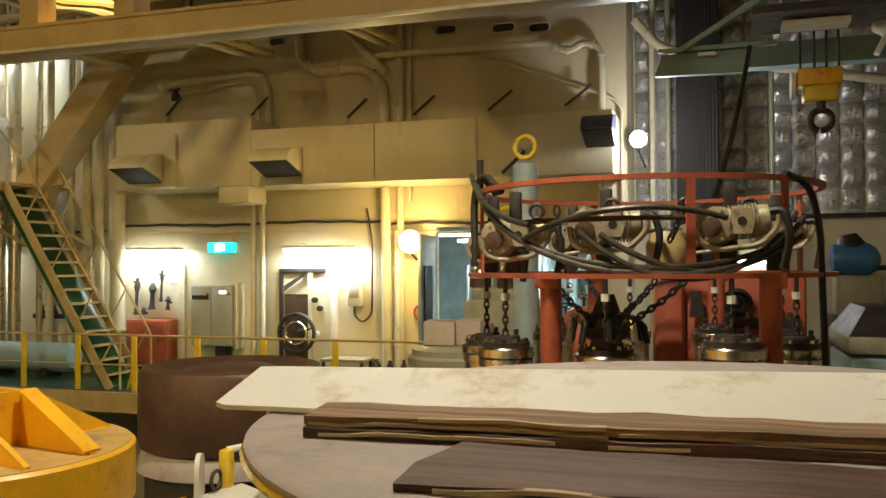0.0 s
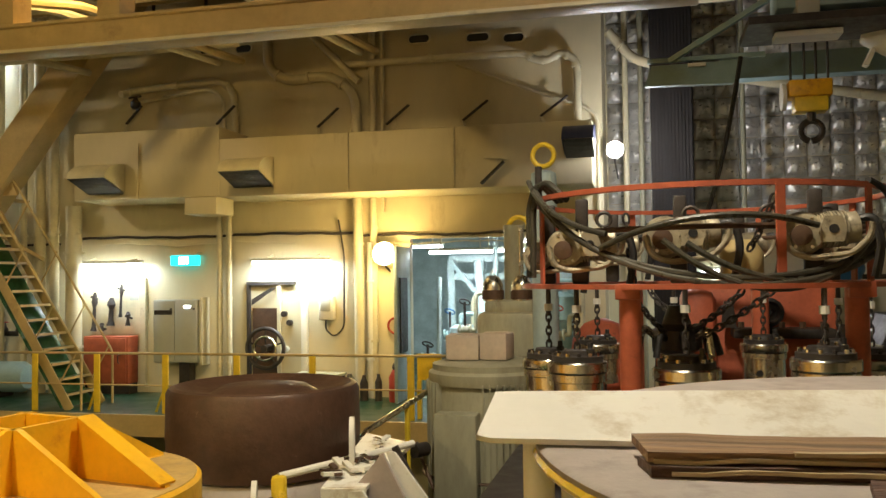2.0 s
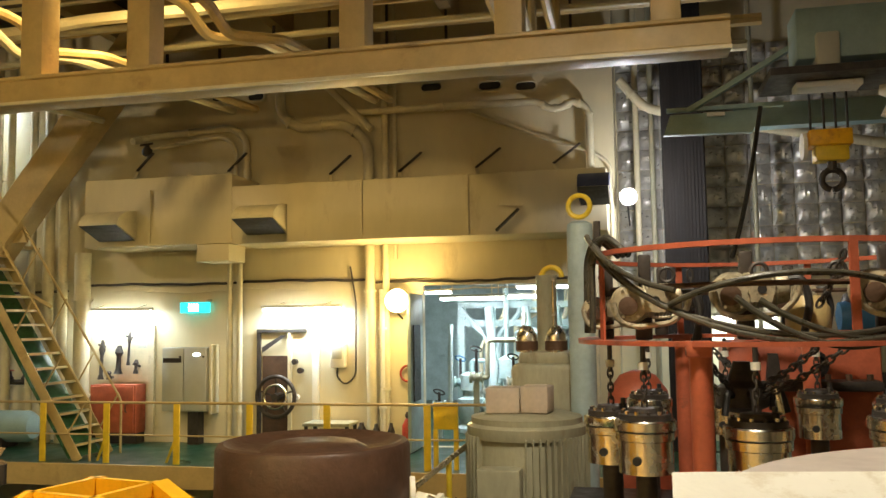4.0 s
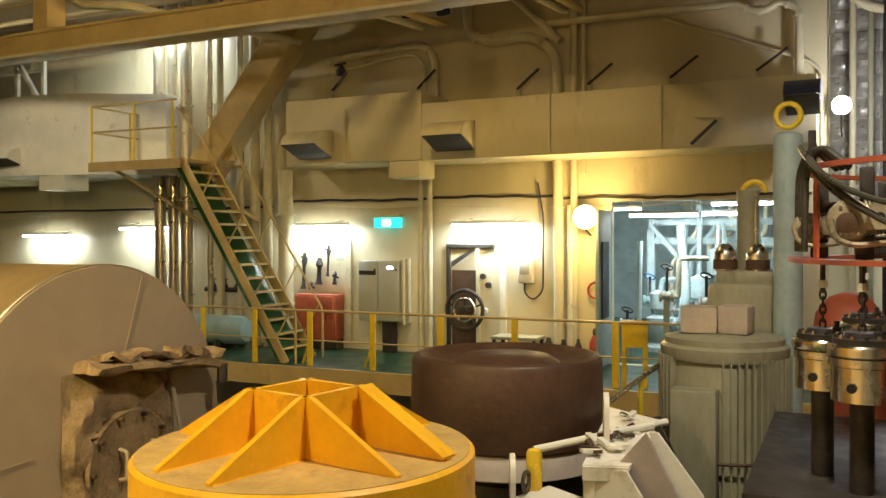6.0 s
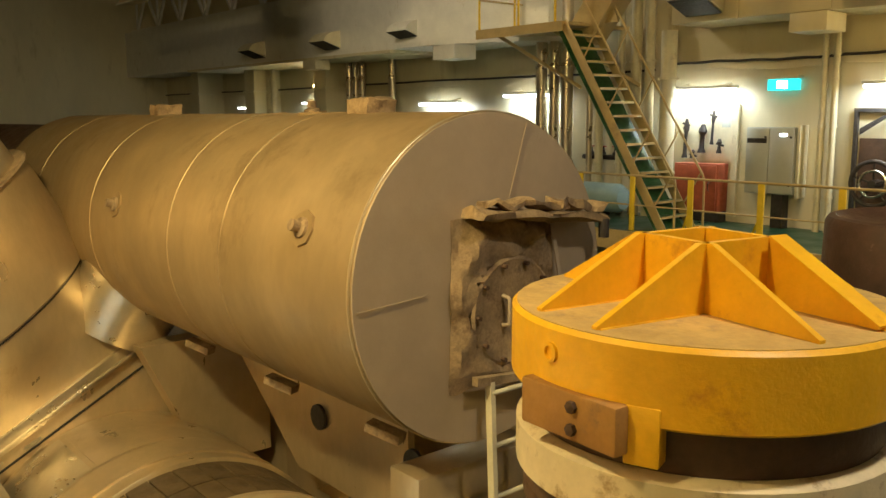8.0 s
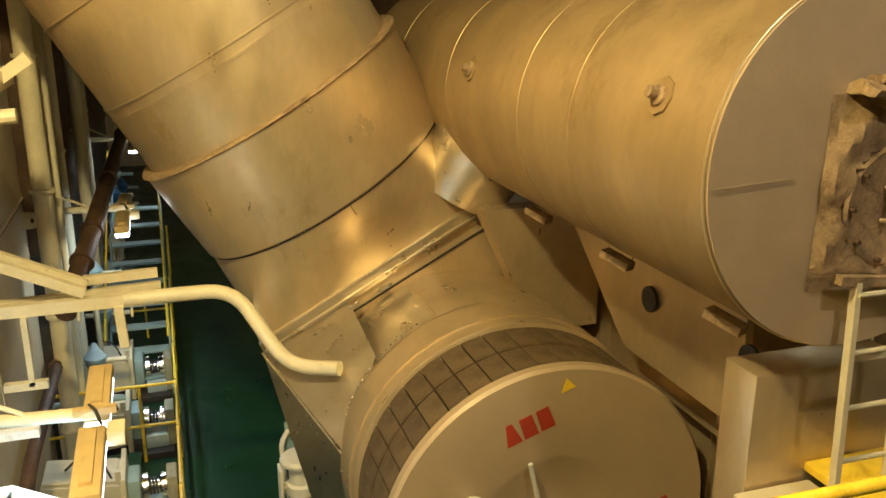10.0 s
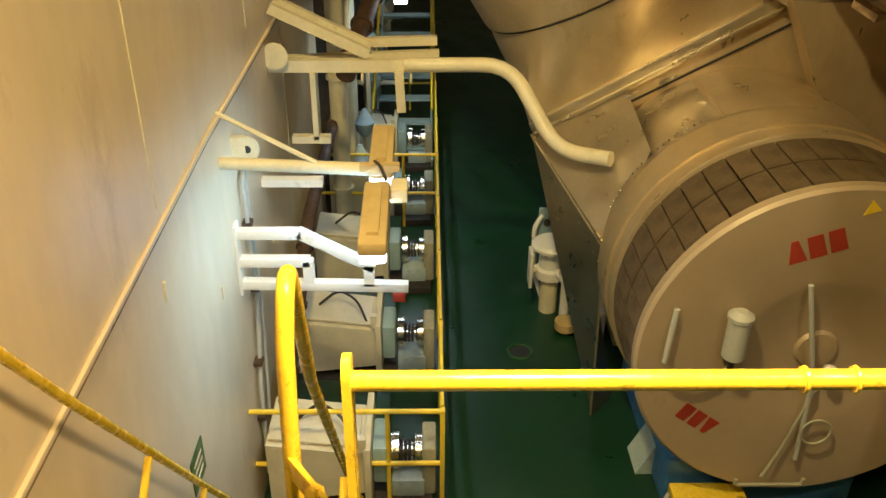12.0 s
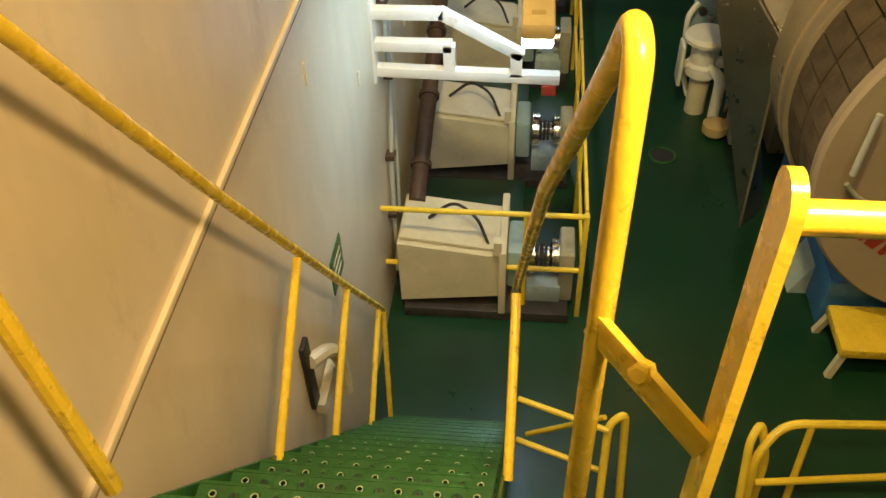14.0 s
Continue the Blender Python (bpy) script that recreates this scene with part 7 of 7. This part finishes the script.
pipe("brown lagged pipe running along the aisle", [(-11.0, -1.0, -1.6), (-12.5, -0.7, -0.9), (-26, -0.55, -0.9)], 0.11, RUST, 0.3, clamps=3)
pipe("brown pipe low along the wall", [(-7.6, -1.32, -3.4), (-9.5, -1.3, -2.6), (-24, -1.2, -2.4)], 0.07, RUST, 0.3, clamps=3)
# added boxes that stand in for the dark recess behind the pipes
t = thing("switch_casing", "added dark brown boxes in place of a dark recess", "machine", (-18, -1.3, DECK))
for x0, x1 in ((-14.8, -12.7), (-17.4, -14.9), (-20.6, -17.5), (-26, -20.7)):
    part("panel", box(B(), x0, x1, NY, -1.28, -1.4, 3.2, 0.02), RUST, t)
part("plinth", box(B(), -26, -12.7, NY, -1.32, DECK, -1.4), DARKM, t)
random.seed(31)
for i in range(14):
    x = -12.5 - i * 0.95
    t = thing("aisle_valve", "small valve with blue and steel parts by the wall", "valve", (x, -1.0, -2.6), "aisle valves")
    zz = random.uniform(-3.4, -2.2)
    part("body", lathe(B(), (x, -1.0, zz), (0, 0, 1), [(0.05, -0.1), (0.13, 0), (0.15, 0.12), (0.08, 0.22), (0.03, 0.32)], 12), random.choice((BLUEP, TEAL, CREAMP, BLUE)), t)
    part("stem_pipe", cyl(B(), (x, NY, zz + 0.05), (x, -0.6, zz + 0.05), 0.04, 8), random.choice((CREAMP, TEAL)), t)
    part("post", cyl(B(), (x, -1.0, DECK), (x, -1.0, zz), 0.035, 8), CREAMP, t)


# camshaft side pump units
def pump_set(x):
    t = thing("fuel_pump_unit", "cream pump unit with steel coupling and blue base", "pump", (x, -0.9, DECK), "fuel pump units")
    part("body", prism(B(), [(x, -1.42, -4.05), (x, -1.42, -3.42), (x, -0.62, -3.52), (x, -0.62, -3.95)], (-0.62, 0, 0)), CREAMP, t)
    part("cover_plate", prism(B(), [(x - 0.05, -1.4, -3.405), (x - 0.05, -0.66, -3.498), (x - 0.57, -0.66, -3.498), (x - 0.57, -1.4, -3.405)], (0, 0, 0.02)), CREAMP, t)
    part("end_flange", box(B(), x - 0.68, x + 0.06, -0.62, -0.56, -4.1, -3.42, 0.01), CREAMP, t)
    part("gear_case", box(B(), x - 0.5, x - 0.1, -0.56, -0.42, -3.95, -3.55, 0.03), TEAL, t)
    part("coupling", lathe(B(), (x - 0.3, -0.42, -3.75), (0, 1, 0), [(0.12, 0), (0.16, 0.02), (0.16, 0.08), (0.07, 0.1), (0.07, 0.2), (0.14, 0.22), (0.14, 0.28)], 24), STEEL, t)
    for k in range(3):
        part("spring_ring", tube(B(), circle_pts((x - 0.3, -0.32 + 0.035 * k, -3.75), 0.09, (0, 1, 0), 16), 0.014, closed=True, seg=6), DARKM, t)
    part("bearing_block", box(B(), x - 0.48, x - 0.12, -0.14, -0.02, -4.1, -3.58, 0.02), GREYG, t)
    part("blue_base", box(B(), x - 0.66, x + 0.04, -1.4, -0.05, DECK, -4.1, 0.01), DARKM, t)
    part("blue_foot", box(B(), x - 0.5, x - 0.1, -0.4, -0.12, -4.1, -3.92, 0.01), BLUEP, t)
    part("hose", tube(B(), [(x - 0.3, -1.2, -3.4), (x - 0.35, -1.0, -3.25), (x - 0.2, -0.8, -3.28), (x - 0.1, -0.7, -3.5)], 0.014, 0.1, 6), DARKM, t)
    part("lug", box(B(), x - 0.02, x + 0.05, -0.66, -0.6, -3.45, -3.32), CREAMP, t)


for k in range(5):
    pump_set(-7.1 - 1.75 * k)
for k in range(3):
    t = thing("pit_cover", "dark green plate cover between the pump units", "cover", (-8.2 - 1.75 * k, -0.8, DECK), "pit covers")
    part("plate", box(B(), -8.55 - 1.75 * k, -7.95 - 1.75 * k, -1.4, -0.45, -3.95, -3.9, 0.01), GREEN, t)
    part("skirt", box(B(), -8.52 - 1.75 * k, -7.98 - 1.75 * k, -1.38, -0.48, DECK, -3.95), DARKM, t)
t = thing("side_stair", "small blue-grey steps further along the aisle", "stairs", (-17, -0.5, DECK))
for k in range(9):
    part("tread", box(B(), -14.5 - 0.55 * k, -14.25 - 0.55 * k, -0.9, -0.05, -3.9 + 0.2 * k, -3.87 + 0.2 * k), TEAL, t)
for y in (-0.92, -0.03):
    part("stringer", bar(B(), (-14.2, y, -4.1), (-19.2, y, -2.1), 0.03, 0.15), TEAL, t)
    part("handrail", tube(B(), [(-14.2, y, -3.2), (-19.2, y, -1.2)], 0.02, seg=8), YELLOW2, t)

# yellow floor railing
fr = thing("floor_railing", "yellow flat-bar guard railing along the aisle", "railing", (-7.2, 0.03, DECK))
xs = [-7.17, -8.4, -9.7, -11.0, -12.3, -13.6, -15.2, -16.8, -18.6, -20.5]
for a, b in zip(xs, xs[1:]):
    for z, h in ((-3.13, 0.09), (-3.66, 0.07)):
        part("rail", bar(B(), (a - 0.04, 0.03, z), (b + 0.04, 0.03, z), 0.025, h), YELLOW2, fr)
for x in xs:
    part("post", box(B(), x - 0.03, x + 0.03, 0.01, 0.05, DECK, -3.1, 0.005), YELLOW2, fr)
for x in (-7.17, -12.3, -16.8):
    for z in (-3.12, -3.685):
        part("cross_rail", tube(B(), [(x, NY, z), (x, 0.03, z)], 0.022, seg=8), YELLOW2, fr)
    part("cross_post", cyl(B(), (x, -0.42, DECK), (x, -0.42, -3.12), 0.02, 8), YELLOW2, fr)

t = thing("step_stool", "yellow-topped step stool with pale legs on the deck", "stool", (-6.88, 2.25, DECK))
part("seat", box(B(), -7.13, -6.66, 1.96, 2.58, -3.97, -3.88, 0.015), YELLOW, t)
for x in (-7.1, -6.7):
    for y in (2.0, 2.54):
        part("leg", bar(B(), (x, y, -3.97), (x + (0.03 if x > -6.9 else -0.03), y + (0.06 if y > 2.3 else -0.06), DECK), 0.05, 0.05, (0, 1, 0)), CREAMP, t)
t = thing("hatch_guard", "yellow tubular guard rail on the deck", "railing", (-5.4, 1.3, DECK))
part("top_rail", tube(B(), [(-5.2, 1.05, DECK), (-5.35, 1.02, -3.4), (-5.5, 1.18, -3.25), (-5.56, 2.2, -3.25)], 0.028, 0.12, 10), YELLOW2, t)
part("mid_rail", tube(B(), [(-5.3, 1.05, -3.6), (-5.45, 2.2, -3.6)], 0.024), YELLOW2, t)
part("loop_rail", tube(B(), [(-5.0, 0.95, DECK), (-5.4, 0.98, -3.3), (-5.5, 1.05, -3.24), (-5.42, 1.12, -3.5), (-5.3, 1.1, DECK)], 0.026, 0.1, 10), YELLOW2, t)
part("brace", cyl(B(), (-5.5, 1.35, -3.25), (-5.2, 1.25, DECK), 0.022, 8), YELLOW2, t)
t = thing("hatch_guard_low", "short yellow guard rail beside the stair foot", "railing", (-5.3, 0.1, DECK))
part("hoop", tube(B(), [(-5.0, 0.1, DECK), (-5.45, 0.14, -3.3), (-5.5, 0.24, -3.24), (-5.3, 0.28, DECK)], 0.026, 0.1, 10), YELLOW2, t)
for z in (-3.3, -3.75):
    part("rail", tube(B(), [(-5.4, 0.14, z), (-5.6, -0.42, z)], 0.02, seg=8), YELLOW2, t)
part("brace", cyl(B(), (-5.5, 0.12, -3.3), (-5.75, -0.35, -3.9), 0.018, 8), YELLOW2, t)

# ---- stair down from the platform ----
S0, S1 = Vector((-2.86, 0, PLAT - 0.02)), Vector((-6.02, 0, DECK))
SL, SRY = -1.36, -0.47
nst = 17
stair = thing("steel_stair", "steep green perforated stair with yellow rails", "stairs", (-4.4, -0.92, DECK))
for y in (SL, SRY):
    part("stringer", bar(B(), (S0.x, y, S0.z - 0.13), (S1.x + 0.17, y, S1.z + 0.08), 0.016, 0.2, bevel=0.004), GREENP, stair)
bm = box(B(), -0.125, 0.125, -0.42, 0.42, -0.012, 0.0)
for i in range(4):
    for j in range(13):
        x, y = -0.09 + 0.06 * i, -0.37 + 0.062 * j + (0.03 if i % 2 else 0)
        lathe(bm, (x, y, -0.001), (0, 0, 1), [(0.019, 0), (0.012, 0.007), (0.009, 0.007), (0.008, 0.001)], 8)
tread_me = finish(bm, "tread", GREENP)
bm = B()
for i in range(4):
    for j in range(13):
        x, y = -0.09 + 0.06 * i, -0.37 + 0.062 * j + (0.03 if i % 2 else 0)
        if (i + j) % 2:
            lathe(bm, (x, y, 0.002), (0, 0, 1), [(0.0085, 0), (0.0085, 0.003)], 8)
hole_me = finish(bm, "hole", BLACK)
bm = B()
for i in range(4):
    for j in range(13):
        x, y = -0.09 + 0.06 * i, -0.37 + 0.062 * j + (0.03 if i % 2 else 0)
        if not (i + j) % 2:
            lathe(bm, (x, y, 0.0055), (0, 0, 1), [(0.0125, 0), (0.0125, 0.003), (0.009, 0.003), (0.009, 0)], 8, cap=False)
rim_me = finish(bm, "worn_rim", PALEW)
bm = box(B(), -0.135, -0.124, -0.42, 0.42, -0.045, 0.002)
nose_me = finish(bm, "nosing", GREENP)
for k in range(1, nst):
    p = S0.lerp(S1, k / nst)
    m = Matrix.Translation((p.x, (SL + SRY) / 2, p.z - 0.12))
    tr = piece("tread", tread_me, stair, m)
    LOC[tr.name] = Vector(m.translation)
    for nm, me in (("perforation", hole_me), ("worn_rim", rim_me), ("nosing", nose_me)):
        o = tagged(new(nm, me), kind="stuff" if nm != "nosing" else "")
        o.parent = tr
part("bottom_nosing", box(B(), -6.03, -5.99, SL, SRY, DECK + 0.002, DECK + 0.02), YELLOW2, stair)
RT = [Vector((-3.35, SL, 0.7)), Vector((-3.55, SL, 0.42)), Vector((-4.18, SL, -0.48)), Vector((-5.4, SL, -2.14)), Vector((-6.15, SL, -3.14))]
part("handrail", tube(B(), [Vector((-2.2, SL, 0.86)), Vector((-3.15, SL, 0.86))] + RT, 0.021, 0.15, 12), YELLOW, stair)
for foot, top in (((-4.07, -1.76), (-4.75, -1.3)), ((-4.73, -2.58), (-5.38, -2.14)), ((-5.41, -3.46), (-6.02, -3.0)), ((-5.95, -4.1), (-6.15, -3.16))):
    part("baluster", cyl(B(), (foot[0], SL + 0.012, foot[1]), (top[0], SL, top[1]), 0.019, 10), YELLOW, stair)
part("top_post", cyl(B(), (-3.26, SL + 0.01, -0.6), (-3.18, SL, 0.84), 0.024, 10), YELLOW, stair)
RY2 = -0.335
part("handrail", tube(B(), [(-2.97, RY2 - 0.005, -0.3), (-3.0, RY2, 0.35), (-3.02, RY2 + 0.004, 0.6), (-3.05, RY2 + 0.008, 0.69), (-3.1, RY2 + 0.006, 0.7), (-3.16, RY2, 0.62), (-3.62, RY2 - 0.06, 0.04), (-5.0, SRY, -1.75), (-6.1, SRY, -3.15)], 0.0165, 0.06, 14), YELLOW, stair)
for k in (0.36, 0.55, 0.74, 0.95):
    p = S0.lerp(S1, k)
    q = p + Vector((-0.55, 0, 0.42)) if k < 0.9 else p + Vector((-0.2, 0, 0.95))
    part("baluster", cyl(B(), (p.x, SRY + 0.02, p.z), (q.x, SRY + 0.02, q.z), 0.019, 10), YELLOW, stair)

# platform railing
pr = thing("platform_railing", "worn yellow railing at the platform edge", "railing", (-2.87, 0, PLAT))
part("flat_post", prism(B(), [(-2.842, -0.216, PLAT)] + [(-2.87 + 0.028 * math.cos(a), -0.216, 0.66 + 0.028 * math.sin(a)) for a in (math.pi * i / 8 for i in range(9))] + [(-2.898, -0.216, PLAT)], (0, 0.014, 0)), YELLOW, pr)
part("top_rail", tube(B(), [(-2.87, -0.202, 0.64), (-2.87, 5.2, 0.64)], 0.0165, seg=14), YELLOW, pr)
part("toe_plate", box(B(), -2.885, -2.875, -0.2, 2.1, PLAT, PLAT + 0.12), YELLOW, pr)
part("post", box(B(), -2.89, -2.85, 1.3, 1.316, PLAT, 0.635), YELLOW, pr)
part("tie_plate", bar(B(), (-3.0, -0.345, 0.35), (-2.865, -0.215, 0.29), 0.012, 0.05, (0, 0, 1), 0.002), YELLOW, pr)
part("tie_bolt", lathe(B(), (-2.936, -0.286, 0.335), (0.8, -0.5, 0.5), [(0.015, -0.01), (0.015, 0.014), (0.01, 0.017)], 6), YELLOW, pr)
for y in (0.5, 0.58):
    part("wire_tie", tube(B(), circle_pts((-2.87, y, 0.64), 0.019, (0, 1, 0), 12), 0.004, closed=True, seg=5), YELLOW, pr)

# ---- foil insulation pillows ----
fw = thing("foil_insulation", "quilted silver foil insulation on the bulkhead", "insulation", (0, 15.1, 2.5))
pil = []
for v in range(4):
    bm = B()
    n = 11
    g = [[bm.verts.new((-0.18 + 0.36 * i / (n - 1), -(0.13 * (math.sin(math.pi * i / (n - 1)) * math.sin(math.pi * j / (n - 1))) ** 0.5 + 0.035 * noise.noise(Vector((i * 0.9, j * 0.9, v * 7.3))) * (0 < i < n - 1 and 0 < j < n - 1)), -0.175 + 0.35 * j / (n - 1))) for j in range(n)] for i in range(n)]
    for i in range(n - 1):
        for j in range(n - 1):
            bm.faces.new((g[i][j], g[i + 1][j], g[i + 1][j + 1], g[i][j + 1]))
    pil.append(finish(bm, "foil_pillow", FOIL))
random.seed(77)
for i in range(14):
    for j in range(12):
        piece("foil_pillow", pil[random.randrange(4)], fw, Matrix.Translation((-1.2 + 0.36 * i, 15.09, 2.6 + 0.35 * j)) @ Matrix.Rotation(random.choice((0, math.pi)), 4, "Y") @ Matrix.Scale(random.uniform(0.97, 1.0), 4))
